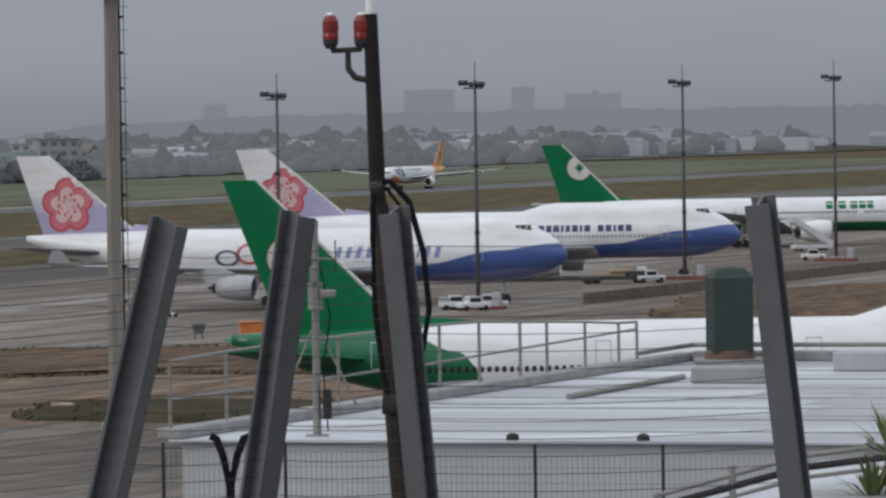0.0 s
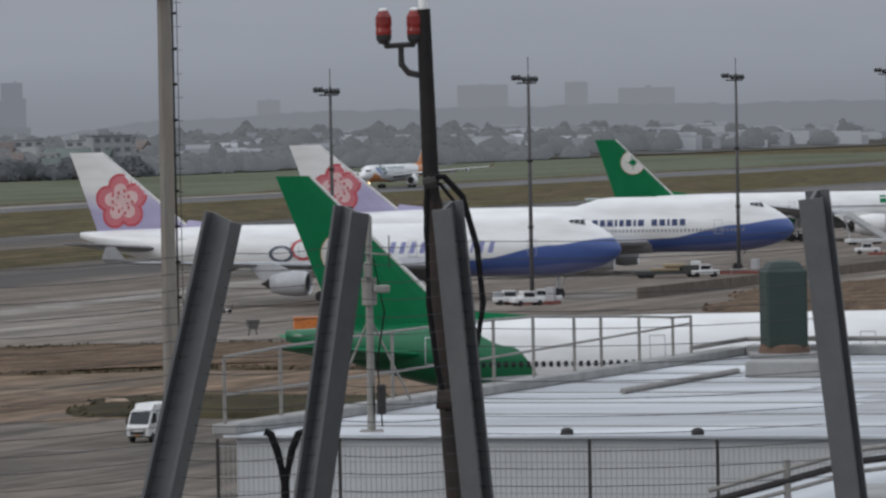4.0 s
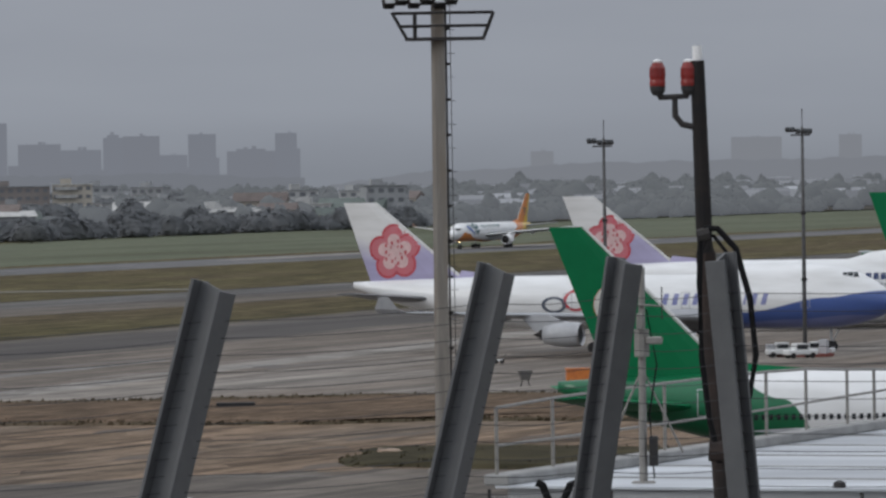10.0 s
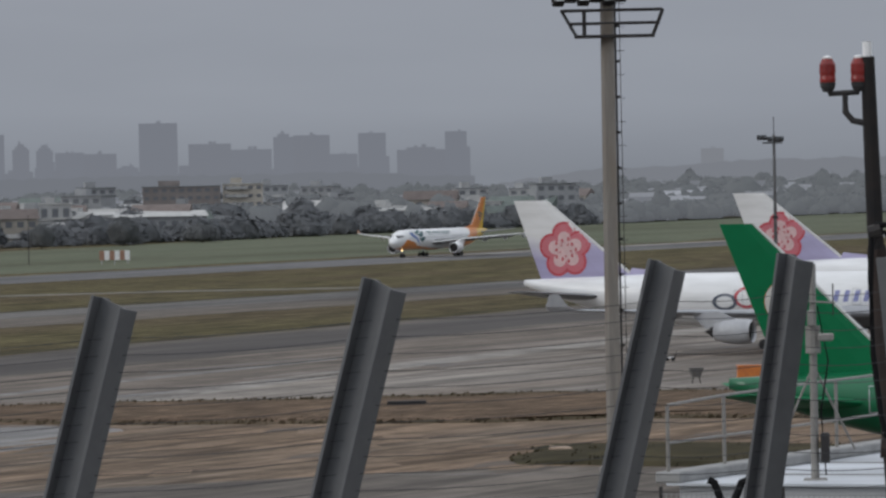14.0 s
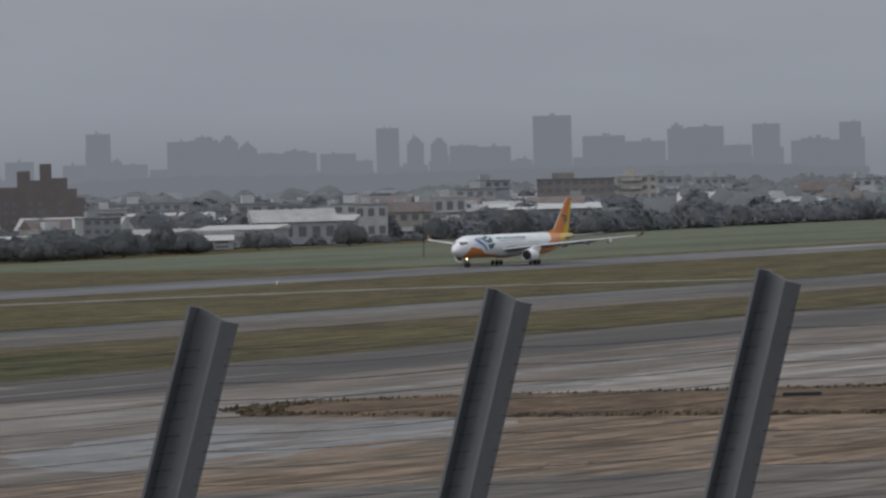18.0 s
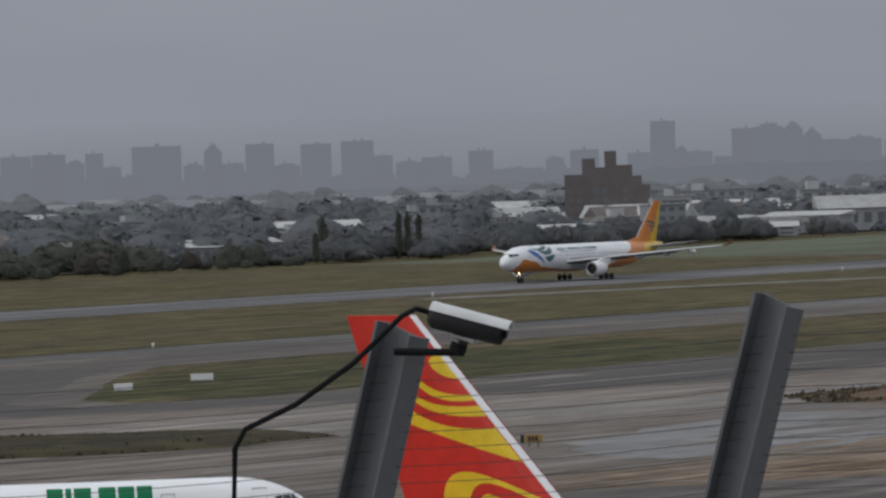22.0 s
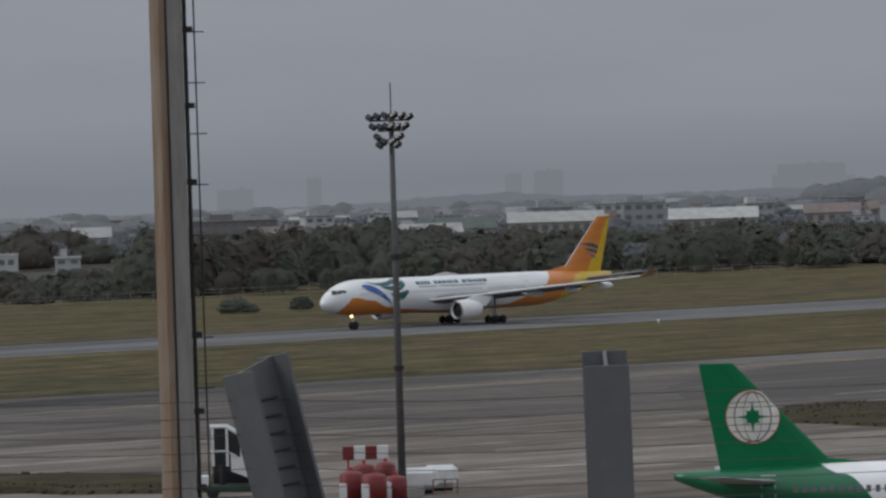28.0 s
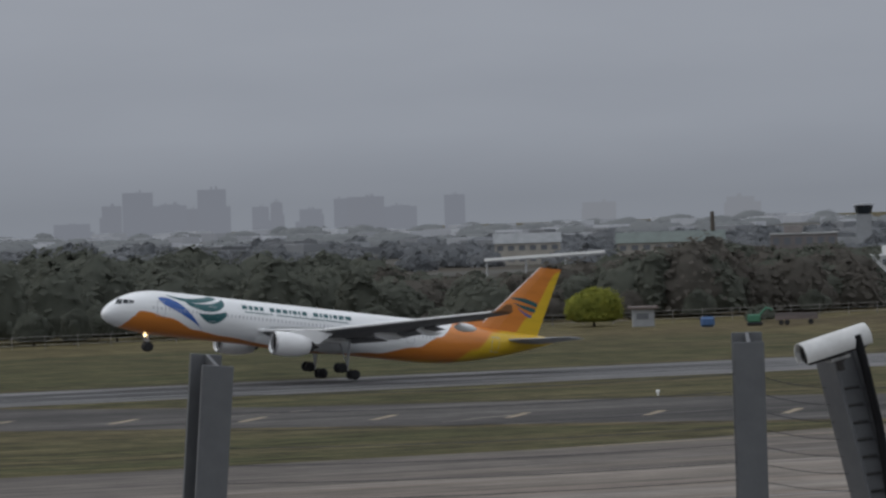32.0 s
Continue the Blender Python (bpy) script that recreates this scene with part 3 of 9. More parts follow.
class Body:
    """The hull of an airliner: cross-sections along x and places on its skin."""

    def __init__(self, nose, length, rad, zc, ln, lt, droop=0.3, hump=None, tail_r=0.12):
        self.nose, self.length, self.rad, self.zc, self.ln, self.lt = nose, length, rad, zc, ln, lt
        self.hump, self.tail_r, self.droop = hump, tail_r, droop

    def section(self, x):
        """Centre height, half width and half height at x."""
        u = (self.nose - x) / self.ln
        v = (x - (self.nose - self.length)) / self.lt
        rr, zc = self.rad, self.zc
        if u < 1:
            u = max(u, 0)
            k = max(0.0, 1 - (1 - u) ** 2.15) ** 0.56
            return zc - self.droop * rr * (1 - u) ** 2.2, rr * k, rr * k * (1 - 0.06 * (1 - u))
        if v < 1:
            v = max(v, 0)
            k = self.tail_r + (1 - self.tail_r) * (1 - (1 - v) ** 1.7)
            return zc + (1 - k) * rr * 0.78, rr * k, rr * k
        return zc, rr, rr

    def lift(self, x):
        """How far the upper deck stands above the main lobe's centre, and its radius."""
        if not self.hump:
            return 0, 0
        x0, x1, x2, dz, hr = self.hump
        if x > x0:
            t = min(1, (x - x0) / max(0.1, self.nose - x0))
            return dz * (1 - t) ** 0.75, hr * max(0.02, 1 - t ** 1.6) ** 0.5
        if x > x1:
            return dz, hr
        t = max(0, min(1, (x - x2) / (x1 - x2)))
        t = t * t * (3 - 2 * t)
        return dz * t, hr * (0.6 + 0.4 * t)

    def skin(self, x, th, off=0.0):
        """The place on the hull at an angle from the top, towards +y."""
        zc, ry, rz = self.section(x)
        c, s = math.cos(th), math.sin(th)
        rho = 1 / math.sqrt((s / max(ry, 1e-3)) ** 2 + (c / max(rz, 1e-3)) ** 2)
        if self.hump:
            dz, hr = self.lift(x)
            if dz > 0.02:
                disc = hr * hr - dz * dz * s * s
                if disc > 0:
                    rho = max(rho, dz * c + math.sqrt(disc))
        return Vector((x, (rho + off) * s, zc + (rho + off) * c))

    def side(self, x, z, sign, off=0.02):
        """The place on one flank at height z."""
        lo, hi = 0.02, math.pi - 0.02
        for _ in range(18):
            mid = (lo + hi) / 2
            if self.skin(x, mid).z > z:
                lo = mid
            else:
                hi = mid
        p = self.skin(x, lo, off)
        return Vector((p.x, sign * p.y, p.z))

    def mesh(self, n=40):
        xs = [self.nose - self.ln * (i / 16) ** 1.8 for i in range(17)]
        xs[0] -= 0.01
        mid = int((self.length - self.ln - self.lt) / 1.6)
        a, b = self.nose - self.ln, self.nose - self.length + self.lt
        xs += [a + (b - a) * i / mid for i in range(1, mid + 1)]
        xs += [b - self.lt * i / 14 for i in range(1, 15)]
        return loft([[self.skin(x, k * math.tau / n) for k in range(n)] for x in xs])


def foil(xle, y, z, chord, thick, flat=True):
    """Cross-section of a wing, or of a fin when flat is off."""
    prof = ((0, 0), (0.03, 0.45), (0.12, 0.8), (0.3, 1), (0.6, 0.7), (1, 0.05))
    up = [(-p * chord, t * thick / 2) for p, t in prof]
    loop = up + [(a, -t) for a, t in up[::-1][:-1]]
    if flat:
        return [Vector((xle + a, y, z + t)) for a, t in loop]
    return [Vector((xle + a, y + t, z)) for a, t in loop]


def half_fin(q, thick):
    prof = ((0, 0), (0.03, 0.45), (0.12, 0.8), (0.3, 1), (0.6, 0.7), (1, 0.05))
    for (p0, t0), (p1, t1) in zip(prof, prof[1:]):
        if q <= p1:
            return thick / 2 * (t0 + (t1 - t0) * (q - p0) / (p1 - p0))
    return 0.05 * thick / 2


class Fin:
    """A swept fin: leading edge and chord at root and tip."""

    def __init__(self, x0, z0, c0, x1, z1, c1, t0=0.9, t1=0.35):
        self.v = (x0, z0, c0, x1, z1, c1, t0, t1)

    def mesh(self):
        x0, z0, c0, x1, z1, c1, t0, t1 = self.v
        rings = []
        for i in range(7):
            k = i / 6
            rings.append(foil(x0 + (x1 - x0) * k, 0, z0 + (z1 - z0) * k, c0 + (c1 - c0) * k, t0 + (t1 - t0) * k, False))
        return loft(rings)

    def at(self, q, h, sign, off=0.012):
        """The place at a share q of the chord behind the leading edge and a share h of the height."""
        x0, z0, c0, x1, z1, c1, t0, t1 = self.v
        c = c0 + (c1 - c0) * h
        return Vector((x0 + (x1 - x0) * h - q * c, sign * (half_fin(min(max(q, 0), 1), t0 + (t1 - t0) * h) + off), z0 + (z1 - z0) * h))

    def xz(self, x, z, sign, off=0.012):
        x0, z0, c0, x1, z1, c1, t0, t1 = self.v
        h = (z - z0) / (z1 - z0)
        c = c0 + (c1 - c0) * h
        q = (x0 + (x1 - x0) * h - x) / c
        return self.at(min(max(q, 0.005), 0.995), h, sign, off)


def patch(place, corners, bm=None, nu=6, nv=2):
    """A thin skin panel: four (a, b) corners carried onto a surface by place(a, b)."""
    bm = bm or bmesh.new()
    (a0, b0), (a1, b1), (a2, b2), (a3, b3) = corners
    grid = []
    for j in range(nv + 1):
        v = j / nv
        row = []
        for i in range(nu + 1):
            u = i / nu
            a = (a0 * (1 - u) + a1 * u) * (1 - v) + (a3 * (1 - u) + a2 * u) * v
            b = (b0 * (1 - u) + b1 * u) * (1 - v) + (b3 * (1 - u) + b2 * u) * v
            row.append(bm.verts.new(place(a, b)))
        grid.append(row)
    for r0, r1 in zip(grid, grid[1:]):
        for i in range(nu):
            bm.faces.new((r0[i], r0[i + 1], r1[i + 1], r1[i]))
    return bm


def ribbon(place, top, low, bm=None, steps=16):
    """A curved band between two lines, each a function of 0..1 giving (a, b)."""
    bm = bm or bmesh.new()
    rows = []
    for i in range(steps + 1):
        u = i / steps
        (a0, b0), (a1, b1) = top(u), low(u)
        rows.append([bm.verts.new(place(a0 + (a1 - a0) * k / 4, b0 + (b1 - b0) * k / 4)) for k in range(5)])
    for r0, r1 in zip(rows, rows[1:]):
        for k in range(4):
            bm.faces.new((r0[k], r1[k], r1[k + 1], r0[k + 1]))
    return bm


def bez(p0, p1, p2):
    return lambda u: (p0[0] * (1 - u) ** 2 + 2 * p1[0] * u * (1 - u) + p2[0] * u * u, p0[1] * (1 - u) ** 2 + 2 * p1[1] * u * (1 - u) + p2[1] * u * u)


def disc(place, ca, cb, ra, rb, bm=None, n=28, inner=0.0, wob=None):
    """A round, ringed or lobed panel on a surface."""
    bm = bm or bmesh.new()
    rings = []
    for j in range(4):
        f = inner + (1 - inner) * j / 3
        ring = []
        for i in range(n):
            t = i * math.tau / n
            k = wob(t) if wob else 1
            ring.append(bm.verts.new(place(ca + ra * f * k * math.cos(t), cb + rb * f * k * math.sin(t))))
        rings.append(ring)
    for r0, r1 in zip(rings, rings[1:]):
        for i in range(n):
            bm.faces.new((r0[i], r0[(i + 1) % n], r1[(i + 1) % n], r1[i]))
    if inner == 0:
        bmesh.ops.remove_doubles(bm, verts=rings[0], dist=1e-4)
    return bm


def bars(place, x0, z0, widths, height, gap, slant=0.0, bm=None):
    """Plain blocks in place of lettering."""
    x = x0
    for w in widths:
        if w > 0:
            bm = patch(place, ((x, z0), (x - w, z0), (x - w + slant, z0 + height), (x + slant, z0 + height)), bm, 2, 2)
        x -= abs(w) + gap
    return bm


def titles(place, x0, z0, widths, height, gap, material, parent, label, slant=0.0):
    """Each block of a title as a piece of its own."""
    x = x0
    for w in widths:
        if w > 0:
            part("title_block", bars(place, x, z0, (w,), height, gap, slant), material, parent, label)
        x -= abs(w) + gap


def engine(parent, x, y, z, rad, length, nacelle, wing_z):
    eng = part("engine", lathe(None, [(x - 0.25, rad * 0.8), (x, rad * 0.9), (x - 0.12, rad * 0.98), (x - 0.6, rad * 1.04), (x - length * 0.4, rad * 1.08), (x - length * 0.75, rad * 0.95), (x - length, rad * 0.72), (x - length + 0.02, rad * 0.5)], 28, pose(0, y, z), caps=False), nacelle, parent, smooth=True)
    part("fan", lathe(None, [(x - 0.3, 0.04), (x - 0.55, rad * 0.25), (x - 0.62, rad * 0.86), (x - 0.75, rad * 0.86)], 28, pose(0, y, z)), DARKSTEEL, eng, "dark fan disc", True)
    part("lip", lathe(None, [(x - 0.24, rad * 0.82), (x - 0.02, rad * 0.88), (x + 0.03, rad * 0.93), (x - 0.12, rad * 1.0), (x - 0.22, rad * 1.0)], 28, pose(0, y, z), caps=False), ALU, eng, "bare metal intake lip", True)
    part("exhaust", lathe(None, [(x - length * 0.8, rad * 0.62), (x - length * 1.12, rad * 0.42), (x - length * 1.14, rad * 0.25), (x - length * 1.3, 0.05)], 20, pose(0, y, z)), DARKSTEEL, eng, "dark metal exhaust", True)
    bm = bmesh.new()
    w = 0.22
    pts = ((x - length * 0.25, z + rad * 0.9), (x - length * 1.25, z + rad * 0.25), (x - length * 1.65, wing_z + 0.1), (x - length * 0.9, wing_z + 0.3), (x - length * 0.55, z + rad * 1.2))
    loft([[Vector((a, y - w, b)) for a, b in pts], [Vector((a, y + w, b)) for a, b in pts]], bm)
    part("pylon", bm, nacelle, parent)
    return eng


def bogie(parent, name, x, y, z_top, wheels, wr=0.65, tilt=0.0, label="", trucks=None):
    """A gear leg with its wheels: wheels gives (dx, dy) pairs."""
    leg = part(name, tube(None, [(x, y, z_top), (x, y, wr + 0.05 - (0.6 if trucks is not None else 0))], 0.16, 10), GREYP, parent, label)
    xs = [dx for dx, _ in wheels]
    carrier, at = leg, Vector((0, 0, 0))
    if trucks is not None and max(xs) > min(xs):
        at = Vector((x, y, wr))
        carrier = part("wheel_truck", tube(None, [(min(xs), 0, 0), (max(xs), 0, 0)], 0.14, 8), DARKSTEEL, parent)
        carrier.matrix_basis = Matrix.Translation(at)
        trucks.append((carrier, at))
    elif max(xs) > min(xs):
        part("truck_beam", tube(None, [(x + min(xs), y, wr - tilt * min(xs)), (x + max(xs), y, wr - tilt * max(xs))], 0.14, 8), DARKSTEEL, leg)
    part("brace", tube(None, [(x + 0.1, y, wr + 0.4), (x + 1.3, y * 0.82, z_top)], 0.09, 8), GREYP, leg)
    first = None
    for dx, dy in wheels:
        zz = wr - tilt * dx
        if first is None:
            first = part("wheel", lathe(None, [(-0.2, wr * 0.4), (-0.2, wr * 0.86), (-0.12, wr), (0.12, wr), (0.2, wr * 0.86), (0.2, wr * 0.4)], 20, pose(0, 0, 0, 0, 0, 90)), RUBBER, carrier, "black tyred wheel", True)
            first.matrix_basis = pose(x + dx - at.x, y + dy - at.y, zz - at.z)
        else:
            twin(first, m=pose(x + dx - at.x, y + dy - at.y, zz - at.z))
    return leg


HULLEDGE = mat("pale_edge_paint", (0.72, 0.72, 0.71), rough=0.4, scale=1)


def airliner(name, m, spec, hullmat, finmat, wingmat, nacelle, label, windows=True, gear=True, category="airplane"):
    """Hull, wings, tail, engines and gear from one table of sizes; returns the thing, its hull and its fin."""
    top = empty(name, m, label, category)
    b = Body(*spec["hull"], hump=spec.get("hump"))
    hull = part("fuselage", b.mesh(), hullmat, top, smooth=True)
    wing = spec["wing"]
    for sg in (1, -1):
        rings = [foil(x, sg * y, z, c, c * th) for x, y, z, c, th in wing]
        split = spec.get("split")
        w = part("wing", loft(rings if split is None else rings[:2]), wingmat, top, smooth=False)
        outer = w
        if split is not None:
            outer = part("outer_wing", loft(rings[1:]), wingmat, top)
            split.append((sg, outer))
        x, y, z, c, th = wing[-1]
        sh = spec.get("sharklet")
        if sh:
            dx, dy, dz, c2, smat = sh
            bm = loft([foil(x, sg * y, z, c, c * 0.1), foil(x - dx * 0.45, sg * (y + dy * 0.7), z + dz * 0.25, c * 0.8, 0.12), foil(x - dx, sg * (y + dy), z + dz, c2, 0.07)])
            part("winglet", bm, smat or wingmat, outer)
        for k, (fx, fy, fz, fl) in enumerate(spec.get("fairings", ())):
            part("flap_fairing", lathe(None, [(fx + fl / 2, 0.03), (fx + fl * 0.3, 0.28), (fx, 0.34), (fx - fl * 0.3, 0.25), (fx - fl / 2, 0.03)], 10, pose(0, sg * fy, fz) @ Matrix.Diagonal((1, 1.15, spec.get("fairing_depth", 1.0), 1))), spec.get("fairing_mat", wingmat), outer if fy > 9.6 else w, smooth=True)
        for fx, fy, fz, fc, fa in spec.get("flaps", ()):
            q = pose(fx, sg * fy[0], fz[0])
            a, c0 = radians(fa), fc
            bm = loft([[Vector((fx0, sg * fy[i], fz[i] + dz)) for fx0, dz in ((fx if i == 0 else fx - (fy[1] - fy[0]) * 0.32, 0.1), ((fx if i == 0 else fx - (fy[1] - fy[0]) * 0.32) - c0 * math.cos(a), -c0 * math.sin(a)), ((fx if i == 0 else fx - (fy[1] - fy[0]) * 0.32), -0.12))] for i in (0, 1)])
            part("flap", bm, wingmat, outer if fy[0] > 9.6 else w)
    part("belly_fairing", lathe(None, [(wing[0][0] + 2.5, 0.1), (wing[0][0], b.rad * 0.75), (wing[0][0] - wing[0][3] * 0.5, b.rad * 0.86), (wing[0][0] - wing[0][3], b.rad * 0.75), (wing[0][0] - wing[0][3] - 3, 0.1)], 24, pose(0, 0, b.zc - b.rad * 0.42) @ Matrix.Diagonal((1, 1.12, 0.8, 1))), spec.get("belly", wingmat), top, smooth=True)
    for sg in (1, -1):
        hx, hy0, hz, hc, hx1, hy1, hz1, hc1 = spec["htail"]
        part("tailplane", loft([foil(hx, sg * hy0, hz, hc, hc * 0.1), foil(hx1, sg * hy1, hz1, hc1, hc1 * 0.09)]), spec.get("htail_mat", wingmat), top)
    fin = Fin(*spec["fin"])
    part("fin", fin.mesh(), finmat, top)
    fx0, fz0, _, fx1, fz1 = spec["fin"][:5]
    if spec.get("bare_edge", 0.2):
        part("leading_edge", tube(None, [(fx0 + 0.03, 0, fz0), (fx1 + 0.03, 0, fz1)], spec.get("bare_edge", 0.2), 6, spec.get("bare_edge", 0.2) * 0.65), HULLEDGE, top, "pale bare leading edge")
    if "dorsal" in spec:
        dx, dz, ex, ez = spec["dorsal"]
        x0, z0, c0 = spec["fin"][:3]
        bm = loft([[Vector((dx, 0, dz)), Vector((dx, 0.01, dz)), Vector((dx - 0.2, 0, dz - 0.1))], [Vector((ex, 0, ez)), Vector((ex - 0.6, 0.32, ez - 1.2)), Vector((ex - 0.6, -0.32, ez - 1.2))]])
        part("dorsal_fin", bm, finmat, top)
    for x, y, z, r0, ln, wz in spec["engines"]:
        for sg in (1, -1):
            engine(top, x, sg * y, z, r0, ln, nacelle, wz)
    if windows:
        pane, lone = spec.get("pane_mat", GLASSDARK), spec.get("lone_panes")
        for sg in (1, -1):
            bm = bmesh.new()
            x = spec["win"][0]
            while x > spec["win"][1]:
                if not any(a > x > c for a, c in spec.get("nowin", ())):
                    z0 = spec["win"][2]
                    patch(lambda a, c: b.side(a, c, sg, 0.015), ((x, z0), (x - 0.27, z0), (x - 0.27, z0 + 0.4), (x, z0 + 0.4)), bm, 1, 1)
                    if lone:
                        part("cabin_window", bm, pane, hull)
                        bm = bmesh.new()
                x -= 0.533
            if lone:
                bm.free()
            else:
                tagged(part("window_row", bm, pane, hull, "row of small dark cabin windows"), kind="stuff")
    cw = spec["cockpit"]
    for sg in (1, -1):
        for i in range(3):
            xa, xb = cw[0] - cw[3] * (0.0, 0.42, 0.78)[i], cw[0] - cw[3] * (0.38, 0.74, 1.05)[i]
            bm = patch(lambda a, c: b.side(a, c, sg, 0.02), ((xa, cw[1] + 0.12 * i), (xb, cw[1] + 0.12 * (i + 0.6)), (xb - 0.12, cw[2] - 0.06 * (i == 2)), (xa - (0.5 if i == 0 else 0.1), cw[2])), None, 3, 3)
            part("cockpit_window", bm, GLASSDARK, hull)
    for x, z0, w, h in spec.get("doors", ()):
        for sg in (1, -1):
            bm = bmesh.new()
            for (a, c, e, g) in ((x, z0, x - 0.07, z0 + h), (x - w, z0, x - w - 0.07, z0 + h), (x, z0 + h - 0.07, x - w, z0 + h), (x, z0, x - w, z0 + 0.07)):
                patch(lambda p, q: b.side(p, q, sg, 0.02), ((a, c), (e, c), (e, g), (a, g)), bm, 2, 3)
            part("door_outline", bm, GREYP, hull, "grey cabin door outline")
    if gear:
        for gname, x, y, zt, wheels, tilt in spec["gear"]:
            for sg in ((1, -1) if y else (1,)):
                bogie(top, gname, x, sg * y, zt, wheels, spec.get("wr", 0.65), tilt, "", spec.get("trucks"))
    return top, b, fin, hull


TWIN4 = ((0.99, 0.7), (0.99, -0.7), (-0.99, 0.7), (-0.99, -0.7))
A330 = dict(hull=(32.0, 63.0, 2.82, 5.0, 7.5, 19.5),
            wing=[(11.5, 2.2, 4.1, 11.6, 0.13), (5.4, 9.6, 4.85, 7.6, 0.115), (-8.6, 29.4, 7.3, 2.4, 0.1)],
            sharklet=(1.3, 0.55, 1.7, 0.8, None),
            fairings=((2.4, 5.2, 3.9, 4.6), (-2.2, 12.6, 4.7, 4.2), (-5.6, 17.4, 5.3, 3.6), (-8.6, 21.8, 5.8, 3.2)),
            flaps=((0.4, (3.0, 9.5), (4.0, 4.6), 2.6, 18), (-2.4, (10.2, 19.5), (4.7, 5.8), 2.0, 18)),
            htail=(-23.3, 0.6, 6.3, 5.6, -28.6, 9.7, 7.3, 2.3), fin=(-19.6, 7.1, 9.0, -28.2, 16.3, 3.0), dorsal=(-15.8, 7.62, -20.8, 8.6),
            engines=[(12.2, 9.4, 2.55, 1.45, 4.9, 4.4)], win=(26.2, -22.0, 5.35), nowin=((19.0, 17.6), (0.6, -0.9), (-9.0, -10.2)),
            cockpit=(30.7, 5.55, 6.25, 2.0), doors=((25.6, 4.55, 1.07, 1.93), (18.5, 4.55, 1.07, 1.93), (-9.0, 4.55, 1.0, 1.9), (-21.4, 4.6, 1.07, 1.93)),
            gear=[("main_gear", 0, 5.34, 4.2, TWIN4, 0.0), ("nose_gear", 25.4, 0, 3.0, ((0, 0.36), (0, -0.36)), 0.0)])
B747 = dict(hull=(33.5, 69.0, 3.25, 6.05, 9.0, 24.0, 0.08), hump=(26.0, 16.0, 7.0, 1.95, 2.45),
            wing=[(14.0, 2.6, 4.3, 15.0, 0.13), (4.6, 11.7, 4.5, 9.6, 0.11), (-16.0, 32.2, 5.7, 3.6, 0.09)],
            sharklet=(2.0, 0.7, 1.9, 1.2, None), fairings=((-1.5, 7.0, 3.9, 5.0), (-5.5, 14.5, 4.3, 4.6), (-9.5, 20.0, 4.6, 4.0)),
            htail=(-24.0, 1.0, 7.2, 8.6, -34.0, 11.0, 8.4, 2.6), fin=(-20.6, 8.4, 12.6, -32.6, 18.4, 4.2), dorsal=(-15.0, 9.28, -21.4, 10.0),
            engines=[(10.2, 11.7, 2.2, 1.4, 4.6, 4.3), (1.5, 20.8, 2.75, 1.4, 4.6, 4.8)], win=(27.0, -24.0, 5.65),
            cockpit=(29.6, 8.8, 9.45, 1.8), doors=((24.0, 5.3, 1.07, 1.93), (9.0, 5.3, 1.07, 1.93), (-6.0, 5.3, 1.07, 1.93), (-22.0, 5.4, 1.07, 1.93)),
            gear=[("wing_gear", 0.5, 5.5, 4.0, TWIN4, 0.0), ("body_gear", -2.6, 1.9, 3.4, TWIN4, 0.0), ("nose_gear", 25.6, 0, 3.2, ((0, 0.45), (0, -0.45)), 0.0)])
B777 = dict(hull=(36.5, 73.0, 3.1, 5.5, 8.5, 22.0),
            wing=[(13.6, 2.4, 4.3, 13.6, 0.13), (5.6, 10.5, 5.1, 8.8, 0.11), (-13.5, 32.2, 7.6, 1.6, 0.1)],
            fairings=((1.5, 5.5, 4.1, 5.2), (-3.4, 13.6, 5.0, 4.6), (-8.0, 20.0, 5.8, 4.0)),
            htail=(-26.8, 0.8, 6.9, 7.0, -34.4, 10.7, 8.0, 2.5), fin=(-20.9, 8.0, 10.6, -31.4, 18.5, 3.6), dorsal=(-17.2, 8.42, -22.2, 9.3),
            engines=[(15.4, 9.6, 2.75, 1.85, 5.6, 4.7)], win=(29.5, -27.0, 5.75), nowin=((22.0, 20.6), (1.0, -0.4)),
            cockpit=(35.0, 6.1, 6.85, 2.1), doors=((28.6, 5.0, 1.07, 1.93), (20.0, 5.0, 1.07, 1.93), (0.0, 5.0, 1.07, 1.93), (-14.0, 5.0, 1.07, 1.93), (-26.0, 5.0, 1.07, 1.93)),
            gear=[("main_gear", 0, 5.5, 4.4, TWIN4 + ((2.2, 0.7), (2.2, -0.7)), 0.0), ("nose_gear", 30.6, 0, 3.4, ((0, 0.42), (0, -0.42)), 0.0)])
